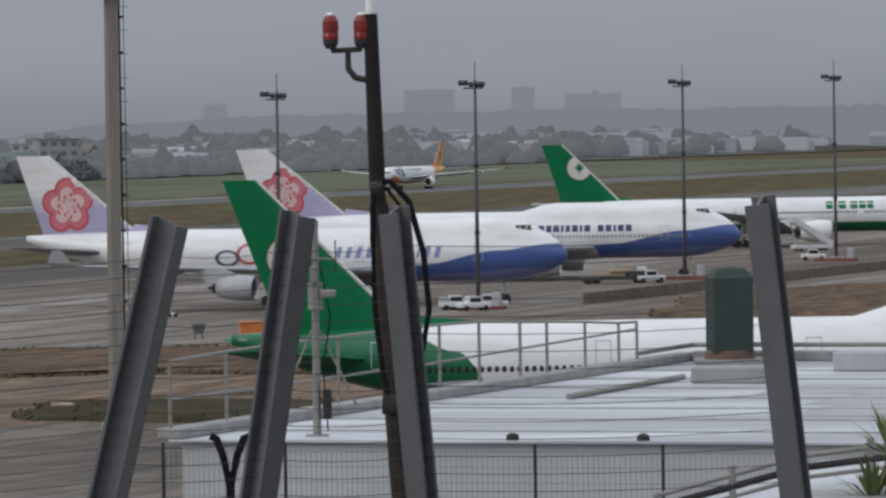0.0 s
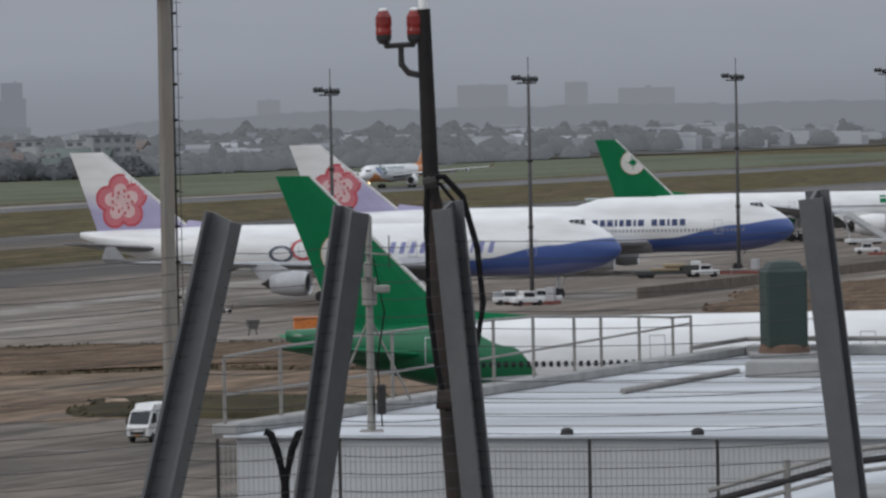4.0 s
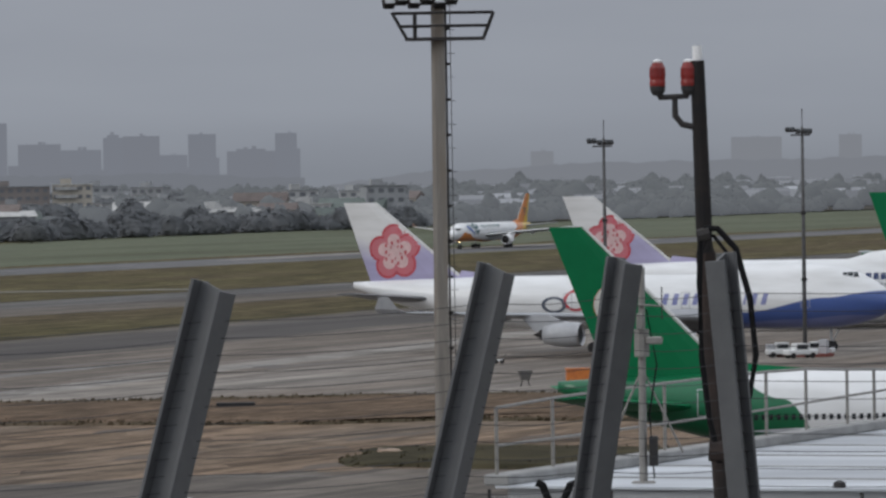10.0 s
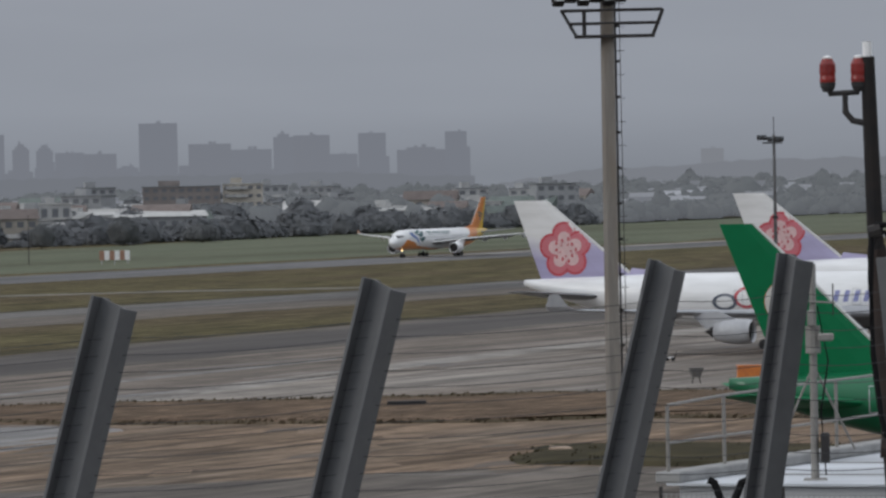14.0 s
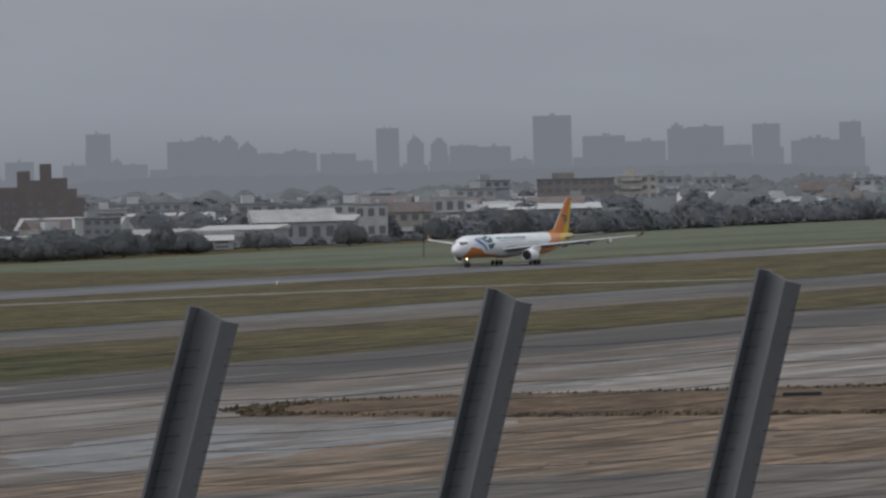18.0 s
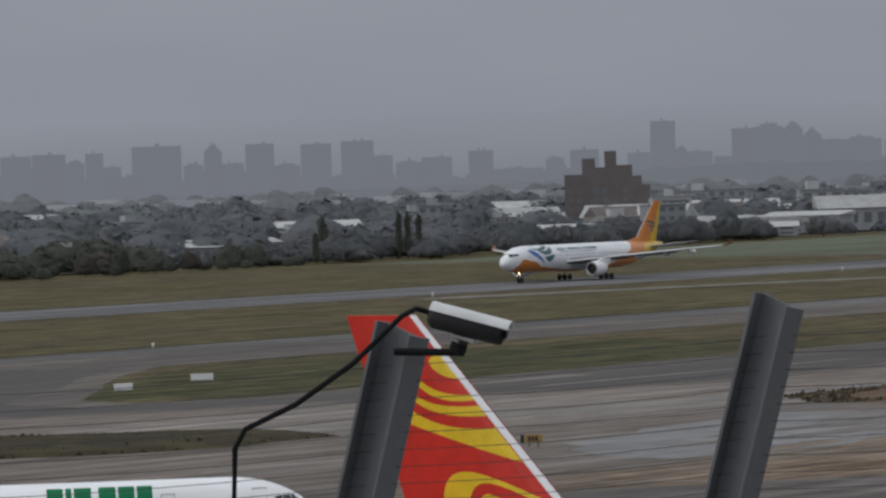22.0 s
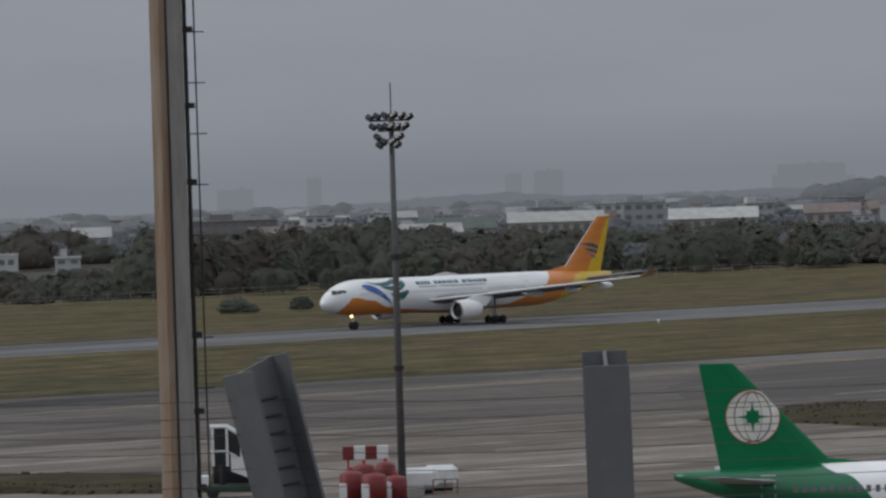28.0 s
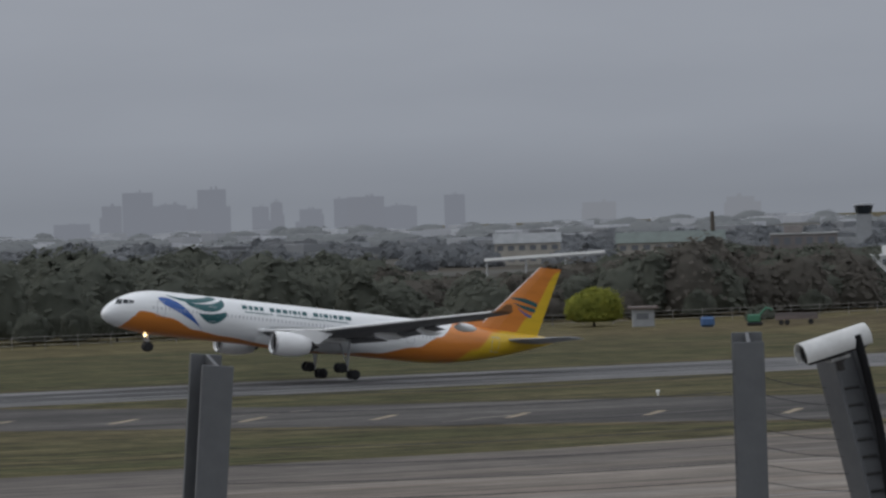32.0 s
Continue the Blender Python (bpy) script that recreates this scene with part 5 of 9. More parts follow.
def column_mast(at, height, wide, rusty, cage, label):
    """A heavy steel column of box section with a side ladder and a lamp cage."""
    top = empty("steel_light_column", at, label, "light column")
    m = RUST if rusty else mat("weathered_grey_column", (0.26, 0.24, 0.215), (0.19, 0.175, 0.16), rough=0.8, scale=0.8, stretch=(3, 3, 0.3), c=(0.22, 0.19, 0.16), big=0.6)
    k = wide / 2
    bm = loft([[Vector((a * k * (1 - 0.22 * z / height), b * k * (1 - 0.22 * z / height), z)) for a, b in ((1, 0.4), (0.4, 1), (-0.4, 1), (-1, 0.4), (-1, -0.4), (-0.4, -1), (0.4, -1), (1, -0.4))] for z in (0, height)])
    part("column", bm, m, top)
    part("base_plate", B((-wide, -wide, 0), (wide, wide, 0.5), None, 0.05), mat("plinth_concrete", (0.3, 0.28, 0.26), scale=2), top)
    part("face_plate", B((k * 0.16, -k * 1.04, 1.0), (k * 0.99, -k * 0.3, height * 0.98)), mat("pale_face_plate", (0.26, 0.25, 0.235), (0.2, 0.19, 0.175), rough=0.7, scale=1.2, stretch=(3, 3, 0.4)) if rusty else m, top)
    if rusty:
        part("seam", B((k * 0.02, -k * 1.05, 1.0), (k * 0.14, -k * 0.98, height * 0.98)), DARKSTEEL, top, "dark open seam")
    lad = part("ladder", tube(tube(None, [(k + 0.12, 0, 0.5), (k + 0.06, 0, height)], 0.075, 6), [(k + 0.5, 0.1, 0.5), (k + 0.38, 0.1, height)], 0.03, 6), DARKSTEEL, top, "dark steel side ladder")
    z = 1.5
    while z < height - 0.5:
        part("bracket", B((k * 0.75, -0.12, z), (k + 0.36, 0.12, z + 0.2)), DARKSTEEL, lad)
        z += 2.7
    z = 1.5
    while z < height - 0.5:
        part("rung", tube(None, [(k + 0.15, 0, z), (k + 0.75, 0.05, z)], 0.022, 5), DARKSTEEL, lad)
        z += 1.8
    if cage:
        z0 = cage
        plat = part("platform", B((-2.4, -1.2, z0), (3.6, 1.2, z0 + 0.22)), DARKSTEEL, top)
        for y in (-1.2, 1.2):
            for zz, a, b in ((z0 + 1.1, -2.9, 4.0), (z0 + 2.1, -3.4, 4.3)):
                part("guard_rail", tube(None, [(a, y, zz), (b, y, zz)], 0.1, 6), DARKSTEEL, plat)
            for a, b in ((-2.3, -3.4), (3.5, 4.3), (-1.7, -1.7)):
                part("guard_post", tube(None, [(a, y, z0 + 0.1), (b, y, z0 + 2.1)], 0.08, 6), DARKSTEEL, plat)
        for i in range(6):
            lamp = part("floodlight", B((-0.45, -0.35, -0.4), (0.45, 0.35, 0.4), pose(-3.6 + 0.95 * i, -0.9, z0 + 2.9 + 0.25 * (i % 2), -35, 0, 20), 0.08), DARKSTEEL, top)
            part("lens", B((-0.38, -0.38, -0.33), (0.38, -0.355, 0.33), pose(-3.6 + 0.95 * i, -0.9, z0 + 2.9 + 0.25 * (i % 2), -35, 0, 20)), GREYP, lamp)
    return top


column_mast(pose(*polar(-3.33, 430)), 39.0, 1.15, False, 33.1, "grey steel light column with side ladder and lamp cage")
column_mast(pose(*polar(-30.5, 200), 0, 0, 30.5), 40.0, 1.26, True, 0, "rust-streaked steel column with side ladder")

# ---- terrace, fence posts and wires ----
DECKZ = 21.4
SERVICE_Z = 18.4
TERRACE = mat("terrace_concrete", (0.3, 0.29, 0.28), scale=1.2, bump=0.2)


def arc(az0, az1, d, z, steps=16):
    return [Vector((*polar(az0 + (az1 - az0) * i / steps, d).xy, z)) for i in range(steps + 1)]


deck = part("terrace_floor", B((-9, -14, SERVICE_Z), (6, 1.6, DECKZ)), TERRACE)
tagged(deck, "grey concrete terrace floor", kind="structure")
low = arc(-54, 8, 66, 0)[::-1] + arc(-54, 8, 2.2, 0)
service = part("service_roof", loft([[Vector((v.x, v.y, z)) for v in low] for z in (0, SERVICE_Z)]), TERRACE)
tagged(service, "flat grey service roof below the terrace", kind="structure")

FENCE_D = 25.0


def spot(az, el, d):
    """A place by its direction: degrees right of the first view and tenths of milliradians up."""
    p = polar(az, d)
    p.z = EYE_Z + d * el / 10000
    return p


def h_post(name, az, el, az2, el2, width, twist, label, d=FENCE_D):
    """A leaning H-section steel post through two directions, top and low."""
    a, b = spot(az, el, d), spot(az2, el2, d)
    way = (a - b).normalized()
    foot = a - way * ((a.z - SERVICE_Z) / way.z)
    ob = empty(name, Matrix.Translation(foot), label, "fence post", "leaning fence posts")
    out = Vector((a.x, a.y, 0)).normalized()
    right = Vector((out.y, -out.x, 0))
    ln = (a - foot).length
    rot = Matrix((right, out, Vector((0, 0, 1)))).transposed().to_4x4()
    tilt = Vector((0, 0, 1)).rotation_difference(way).to_matrix().to_4x4()
    ob.matrix_basis = Matrix.Translation(foot) @ tilt @ rot @ pose(0, 0, 0, 0, 0, twist)
    w, t, step = width / 2, 0.008, (0.08 if abs(twist) > 45 else 0.15) * width
    part("flange", B((-w, -w, 0), (w, -w + 2 * t, ln - step), None, 0.002), STEEL, ob)
    part("flange", B((-w, w - 2 * t, 0), (w, w, ln + step), None, 0.002), STEEL, ob)
    part("web", loft([[Vector((x, -w + 2 * t, 0)), Vector((x, w - 2 * t, 0)), Vector((x, w - 2 * t, ln + step)), Vector((x, -w + 2 * t, ln - step))] for x in (-t, t)]), STEEL, ob)
    first = None
    z = ln - 0.16
    while z > ln - 1.4:
        if first is None:
            first = part("wire_clip", tube(None, [(t, -w * 0.5, 0.004), (t + 0.014, w * 0.1, 0), (t + 0.012, w * 0.55, -0.004)], 0.0065, 5), mat("clip_steel", (0.045, 0.045, 0.048), (0.06, 0.058, 0.056), rough=0.6, scale=7, spec=0.25), ob)
            first.matrix_basis = pose(0, 0, z)
        else:
            twin(first, m=pose(0, 0, z))
        z -= 0.078
    return ob, foot, way, ln


posts = {}
for key, az, el, az2, el2, wide, twist in (
        ("a", -2.767, -169, -3.442, -657, 0.137, 68), ("b", -1.467, -159, -1.914, -662, 0.120, 48), ("c", -0.492, -155, -0.246, -667, 0.104, -36), ("d", 3.218, -148, 3.541, -676, 0.112, -20),
        ("e", -5.635, -194, -6.183, -566, 0.156, 62), ("f", -8.373, -217, -8.877, -557, 0.161, 62), ("g", -11.375, -237, -11.887, -565, 0.179, 64), ("h", -15.193, -268, -15.636, -569, 0.189, 62),
        ("i", -19.921, -299, -20.242, -548, 0.208, 58), ("j", -26.14, -324, -26.121, -572, 0.2, 2), ("k", -29.692, -316, -29.386, -555, 0.224, -54), ("l", -34.14, -297, -33.757, -577, 0.210, -62),
        ("m", -37.643, -277, -37.273, -556, 0.189, -62), ("n", -41.35, -260, -41.35, -543, 0.135, 4), ("o", -40.434, -293, -40.099, -549, 0.161, -60), ("p", -46.783, -271, -46.902, -515, 0.15, 24)):
    posts[key] = h_post("fence_post", az, el, az2, el2, wide, twist, "grey painted steel fence post leaning outwards")

# strands between neighbouring posts
WIRE = mat("fence_wire", (0.05, 0.05, 0.055), rough=0.5, metal=0.5, scale=8)
for pair in ("ab", "bc", "cd", "ea", "fe", "gf", "hg", "ih", "ji", "kj", "lk", "ml", "om", "no", "pn"):
    (_, f0, w0, l0), (_, f1, w1, l1) = posts[pair[0]], posts[pair[1]]
    fence = empty("wire_fence_strand", Matrix(), "thin dark fence wires strung between steel posts", "fence wires")
    for i in range(15):
        a, b = f0 + w0 * (l0 - 0.16 - 0.078 * i), f1 + w1 * (l1 - 0.16 - 0.078 * i)
        pts = [a.lerp(b, k / 6) - Vector((0, 0, 0.02 * math.sin(math.pi * k / 6))) for k in range(7)]
        part("wire", tube(None, pts, 0.0017, 4), WIRE, fence)

# ---- city skyline: plain far backdrop, its haze put into glowing colours ----
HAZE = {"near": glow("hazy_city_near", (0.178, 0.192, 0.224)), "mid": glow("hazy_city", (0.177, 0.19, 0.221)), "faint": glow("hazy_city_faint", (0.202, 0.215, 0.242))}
CITY_D = 4300.0


def tower(az0, az1, el, shade, shape=0):
    a, d = (az0 + az1) / 2, CITY_D
    w = d * radians(abs(az1 - az0)) / 2
    h = EYE_Z + d * el / 10000
    ob = empty("city_tower", pose(*polar(a, d), 0, 0, -a), "hazy grey city tower block on the horizon", "building", "hazy city skyline")
    steps = [(1.0, h)] if shape == 0 else ([(1.0, h * 0.92), (0.72, h * 0.96), (0.4, h)] if shape == 1 else [(1.0, h * 0.96), (0.6, h)])
    z = 0
    for k, top in steps:
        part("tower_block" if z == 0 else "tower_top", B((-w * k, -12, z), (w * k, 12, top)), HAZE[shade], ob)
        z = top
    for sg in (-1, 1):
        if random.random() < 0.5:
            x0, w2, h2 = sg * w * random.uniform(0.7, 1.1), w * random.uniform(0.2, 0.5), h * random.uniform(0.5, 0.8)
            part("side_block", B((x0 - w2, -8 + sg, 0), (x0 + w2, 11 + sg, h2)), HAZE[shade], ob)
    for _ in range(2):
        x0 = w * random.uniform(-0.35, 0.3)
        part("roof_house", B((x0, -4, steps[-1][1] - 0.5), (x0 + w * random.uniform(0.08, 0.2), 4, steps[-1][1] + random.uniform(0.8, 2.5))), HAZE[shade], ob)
    return ob


random.seed(5)
# seen from the terrace: from and to in degrees, height over the eye in tenths of milliradians
SKY1 = ((-11.80, -11.57, 69), (-11.57, -11.28, 76), (-11.28, -11.08, 77), (-11.09, -10.89, 63), (-10.89, -10.69, 45), (-10.69, -10.29, 48), (-10.25, -9.89, 41), (-9.89, -9.72, 28), (-9.68, -9.45, 84), (-9.37, -9.20, 67), (-9.13, -8.96, 64), (-8.94, -8.65, 50), (-8.65, -8.32, 47), (-8.31, -8.10, 25), (-8.09, -7.70, 99), (-7.59, -7.16, 61), (-7.17, -6.75, 50), (-6.73, -6.53, 76), (-6.53, -6.16, 73), (-6.16, -5.88, 39), (-5.87, -5.59, 75), (-5.48, -4.99, 48), (-4.99, -4.77, 75))
SKY2 = ((-19.21, -18.90, 58), (-18.89, -18.55, 60), (-18.55, -18.36, 48), (-18.35, -18.17, 60), (-18.18, -17.99, 35), (-17.88, -17.38, 69), (-17.36, -17.16, 37), (-17.15, -16.97, 68), (-16.98, -16.75, 35), (-16.73, -16.44, 68), (-16.44, -16.18, 32), (-16.17, -15.86, 65), (-15.76, -15.43, 68), (-15.44, -15.24, 41), (-15.21, -14.95, 30), (-14.95, -14.64, 35), (-14.47, -14.22, 44), (-14.23, -13.72, 11), (-13.69, -13.50, 29), (-13.44, -13.15, 40), (-12.86, -12.63, 32), (-12.62, -12.37, 86), (-12.37, -12.26, 40), (-12.26, -12.00, 31))
SKY3 = ((-19.99, -19.73, 14), (-19.67, -19.47, 30), (-19.47, -19.20, 29), (-48.34, -47.97, -24), (-47.85, -47.65, 6), (-47.64, -47.33, 28), (-47.33, -46.99, 6), (-46.99, -46.87, -3), (-46.88, -46.59, 30), (-46.33, -46.16, -3), (-46.14, -46.02, 5), (-45.85, -45.62, -10), (-45.50, -45.36, 7), (-45.36, -44.99, 9), (-44.99, -44.66, -8), (-44.38, -44.17, 8))
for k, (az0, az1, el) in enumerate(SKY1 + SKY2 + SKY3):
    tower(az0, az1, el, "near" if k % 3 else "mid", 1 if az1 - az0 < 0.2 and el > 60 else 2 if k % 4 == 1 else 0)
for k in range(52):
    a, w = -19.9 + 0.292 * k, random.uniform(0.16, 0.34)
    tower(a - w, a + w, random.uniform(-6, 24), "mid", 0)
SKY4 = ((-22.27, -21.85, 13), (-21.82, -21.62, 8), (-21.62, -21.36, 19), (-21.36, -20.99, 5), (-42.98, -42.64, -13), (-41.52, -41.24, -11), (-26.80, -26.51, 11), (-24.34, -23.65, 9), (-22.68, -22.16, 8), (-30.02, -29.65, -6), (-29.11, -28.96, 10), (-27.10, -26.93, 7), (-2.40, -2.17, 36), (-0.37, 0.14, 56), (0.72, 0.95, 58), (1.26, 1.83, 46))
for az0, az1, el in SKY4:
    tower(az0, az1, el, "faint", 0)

# ---- woods and houses beyond the runway ----
LEAF = mat("tree_leaves", (0.116, 0.124, 0.103), (0.15, 0.157, 0.131), rough=1, scale=0.35, spread=0.2, thin=0.45, spec=0.05)
LEAFB = mat("brownish_leaves", (0.14, 0.126, 0.111), (0.113, 0.106, 0.092), rough=1, scale=0.35, spread=0.2, thin=0.45, spec=0.05)
LEAFY = mat("yellow_green_leaves", (0.3, 0.3, 0.06), (0.19, 0.21, 0.05), rough=1, scale=0.6, thin=0.45, spec=0.05)
# farthest woods, with a faint glow that imitates haze
LEAFF = mat("backdrop_woods", (0.04, 0.046, 0.042), (0.06, 0.064, 0.06), rough=1, scale=0.05, spec=0.05, haze_glow=0.42)
BARK = mat("bark", (0.09, 0.075, 0.06), rough=0.95, scale=3)


def dome(rnd, verts, faces, at, wide, low, high, around=12, up=6, leaves=40, leaf=0.4, rough=0.06):
    """One mass of foliage: an uneven dome of many swellings, strewn with leaf sprays that lie to the sky."""
    swell = []
    for _ in range(9):
        q, c = rnd.uniform(0, 6.28), rnd.uniform(-0.1, 1)
        r0 = math.sqrt(1 - c * c)
        swell.append((r0 * math.cos(q), r0 * math.sin(q), c, rnd.uniform(-0.1, 0.24), rnd.uniform(4, 16)))

    def skin(dx, dy, dz, k):
        k *= 0.95 + sum(a * math.exp(w * (dx * x + dy * y + dz * z - 1)) for x, y, z, a, w in swell)
        return at[0] + wide * k * dx, at[1] + wide * k * dy, at[2] + low + (high - low) * max(0.0, k * dz)

    base = len(verts)
    for j in range(up + 1):
        p = 0.12 + (math.pi * 0.5 - 0.12) * j / up
        for i in range(around):
            q = (i + 0.5 * (j % 2)) * math.tau / around
            verts.append(skin(math.sin(p) * math.cos(q), math.sin(p) * math.sin(q), math.cos(p), 0.95 * rnd.uniform(1 - rough, 1 + rough)))
    foot_row = len(verts)
    for i in range(around):
        x, y, z = verts[foot_row - around + i]
        verts.append((at[0] + (x - at[0]) * 0.7, at[1] + (y - at[1]) * 0.7, at[2] + low * 0.6))
    for j in range(up + 1):
        for i in range(around):
            a, b = base + j * around + i, base + j * around + (i + 1) % around
            faces.append((a, b, b + around, a + around))
    faces.append(tuple(base + i for i in range(around)))
    g = np.random.RandomState(rnd.randrange(1 << 30))
    q, c = g.uniform(0, 6.28, leaves), g.uniform(-0.05, 1, leaves)
    r0 = np.sqrt(1 - c * c)
    d = np.stack((r0 * np.cos(q), r0 * np.sin(q), c), 1)
    k = g.uniform(0.93, 1.07, leaves) * (0.95 + sum(a * np.exp(w * (d @ np.array((x, y, z)) - 1)) for x, y, z, a, w in swell))
    p = np.stack((at[0] + wide * k * d[:, 0], at[1] + wide * k * d[:, 1], at[2] + low + (high - low) * np.maximum(0, k * c)), 1)
    n = d * 0.75 + g.normal(0, 0.45, (leaves, 3)) + np.array((0, 0, 0.6))
    n /= np.linalg.norm(n, axis=1)[:, None]
    u = np.cross(n, g.normal(0, 1, (leaves, 3)))
    u *= (leaf * g.uniform(0.5, 1.25, leaves) / np.linalg.norm(u, axis=1))[:, None]
    v = np.cross(n, u) * g.uniform(0.5, 1, leaves)[:, None]
    b0 = len(verts)
    verts += [tuple(x) for x in np.stack((p + u, p + v, p - u, p - v), 1).reshape(-1, 3).tolist()]
    faces += [(b0 + 4 * i, b0 + 4 * i + 1, b0 + 4 * i + 2, b0 + 4 * i + 3) for i in range(leaves)]


def crown_mesh(seed, wide, high, count=3400, leaf=0.27, lobes=7, low=0.3):
    """A broad crown: one wide mass with smaller ones leaning out of it."""
    rnd = random.Random(seed)
    verts, faces = [], []
    dome(rnd, verts, faces, (0, 0, 0), wide * 0.92, high * low, high * 0.94, 18, 8, count // 2, leaf)
    for k in range(lobes):
        q, out = k * math.tau / lobes + rnd.uniform(-0.4, 0.4), wide * rnd.uniform(0.3, 0.75)
        r0 = wide * rnd.uniform(0.3, 0.5)
        top = high * (1.0 - 0.42 * (out / wide) ** 1.5) * rnd.uniform(0.84, 1.03)
        dome(rnd, verts, faces, (out * math.cos(q), out * math.sin(q), 0), r0, max(high * low * 0.6, top - r0 * 1.3), top, 10, 5, count // 2 // lobes, leaf)
    bm = bmesh.new()
    made = [bm.verts.new(v) for v in verts]
    for f in faces:
        bm.faces.new([made[i] for i in f])
    return bm


def tree(at, seed, wide, high, leaf_mat, label="dark green broadleaf tree beyond the runway", low=0.3, group="trees beyond the runway", count=3400):
    top = empty("tree", at, label, "tree", group)
    bm = tube(None, [(0, 0, 0), (0.1, 0, high * 0.3), (0, 0.1, high * 0.6)], 0.28, 7, 0.12)
    rnd = random.Random(seed)
    for _ in range(5):
        q = rnd.uniform(0, 6.28)
        tube(bm, [(0, 0, high * 0.25), (math.cos(q) * wide * 0.5, math.sin(q) * wide * 0.5, high * 0.6)], 0.12, 5, 0.04)
    part("trunk", bm, BARK, top)
    part("crown", crown_mesh(seed, wide, high, count, 0.27 if count > 2000 else 0.4, low=low), leaf_mat, top, smooth=True)
    return top


kinds = [tree(pose(*W(1120 + 15 * i, 898)) @ Matrix.Scale(0.5, 4), 20 + i, 5.0 + 0.6 * (i % 3), 9.0 + 1.4 * (i % 4), LEAFB if i in (2, 5) else LEAF, low=0.22) for i in range(8)]
kinds.append(tree(pose(*W(1262, 905)) @ Matrix.Scale(0.6, 4), 61, 1.7, 15, LEAF, "tall slender dark tree beyond the runway", 0.15))


# leaf colours paled and blued to carry the haze over farther trees
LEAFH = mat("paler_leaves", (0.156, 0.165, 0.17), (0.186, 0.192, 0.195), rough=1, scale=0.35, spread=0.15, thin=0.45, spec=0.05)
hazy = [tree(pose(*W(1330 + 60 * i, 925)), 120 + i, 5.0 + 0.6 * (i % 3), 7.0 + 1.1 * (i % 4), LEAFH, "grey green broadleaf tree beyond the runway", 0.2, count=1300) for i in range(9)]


def foot(s):
    """Where the wood's edge runs beyond the runway."""
    return 893 if s < 950 else min(872 + 0.07 * (s - 950), 945)


def clearing(az):
    """How much lower the wood grows in front of the buildings at its edge."""
    return 0.55 if any(a < az < b for a, b in ((-11.75, -9.4), (-40.4, -39.1), (-44.3, -42.6), (-33.3, -31.8), (-24.1, -22.9), (-22.7, -21.55))) else 1.0


def azimuth(p):
    return math.degrees(math.atan2(p.x, p.y))


# the wood's crest: degrees right of the first view, tenths of milliradians over the eye
CREST = ((-49, -85), (-48.3, -72), (-47.7, -83), (-47.2, -74), (-46.6, -80), (-46.1, -92), (-45.7, -80), (-45.2, -102), (-44.9, -122), (-44.4, -138), (-43.6, -135), (-43.2, -118), (-42.7, -110), (-42.0, -90), (-41.4, -92), (-40.9, -105), (-39.9, -100), (-39, -82), (-38, -82), (-37.7, -66), (-37.5, -62), (-37.3, -76), (-36.7, -76), (-36.4, -69), (-36, -65), (-35.5, -69), (-35.1, -72), (-34.7, -82), (-34.5, -62), (-34.1, -78), (-33.7, -68), (-33.3, -63), (-32.9, -56), (-32.5, -56), (-32.1, -61), (-31.7, -52), (-31.5, -67), (-31.2, -80), (-30.9, -68), (-30.4, -80), (-29.3, -75), (-28.4, -70), (-27.7, -92), (-25.9, -97), (-24.7, -86), (-23, -105), (-22.3, -115), (-21.6, -98), (-21.1, -78), (-20, -70), (-19.2, -58), (-18.5, -58), (-18.1, -64), (-17.3, -72), (-16.2, -78), (-16.0, -61), (-15.2, -62), (-14.8, -74), (-14, -82), (-12.4, -79), (-11.2, -95), (-10, -105), (-9.2, -108), (-8.2, -84), (-7.2, -70), (-4, -66))
HIGH = [9.0 + 1.4 * (i % 4) for i in range(8)] + [15.0]
HIGH_FAR = [7.0 + 1.1 * (i % 4) for i in range(9)]


def crest(p):
    """How tall the wood grows at a place."""
    return max(2.6, EYE_Z + p.xy.length * float(np.interp(azimuth(p), [a for a, _ in CREST], [e for _, e in CREST])) / 10000)


def meadow(az):
    """The scrubby stretch with low hedges in front of the white houses."""
    return -38.9 < az < -30.7


random.seed(11)
for i in range(262):
    s = 140 + 6.7 * i + random.uniform(-4, 4)
    p = W(s, foot(s) + random.uniform(2, 30))
    near_wood = s < 1250
    if s > 1560:
        continue
    k = 8 if random.random() < 0.05 else random.choice((2, 5, 1)) if -45.2 < azimuth(p) < -39 else (0, 1, 3, 4, 6, 7, 2, 3)[i % 8] if azimuth(p) > -45 else (0, 1, 3, 4, 6, 7)[i % 6]
    tall = crest(p) * random.uniform(0.6, 0.9) * (1.25 if k == 8 else 1) * (0.6 if -19.4 < azimuth(p) < -14.5 else 1)
    sc = tall / (HIGH if near_wood else HIGH_FAR)[k]
    wide = max(sc, 0.62 if near_wood else 0.8) * random.uniform(0.9, 1.25)
    if meadow(azimuth(p)) or -40.35 < azimuth(p) < -39.1:
        sc, wide = min(sc, random.uniform(0.22, 0.45)), random.uniform(0.4, 0.75)
    copy_thing((kinds if near_wood else hazy)[k], pose(*p, 0, 0, random.uniform(0, 360)) @ Matrix.Diagonal((wide, wide, sc, 1)))


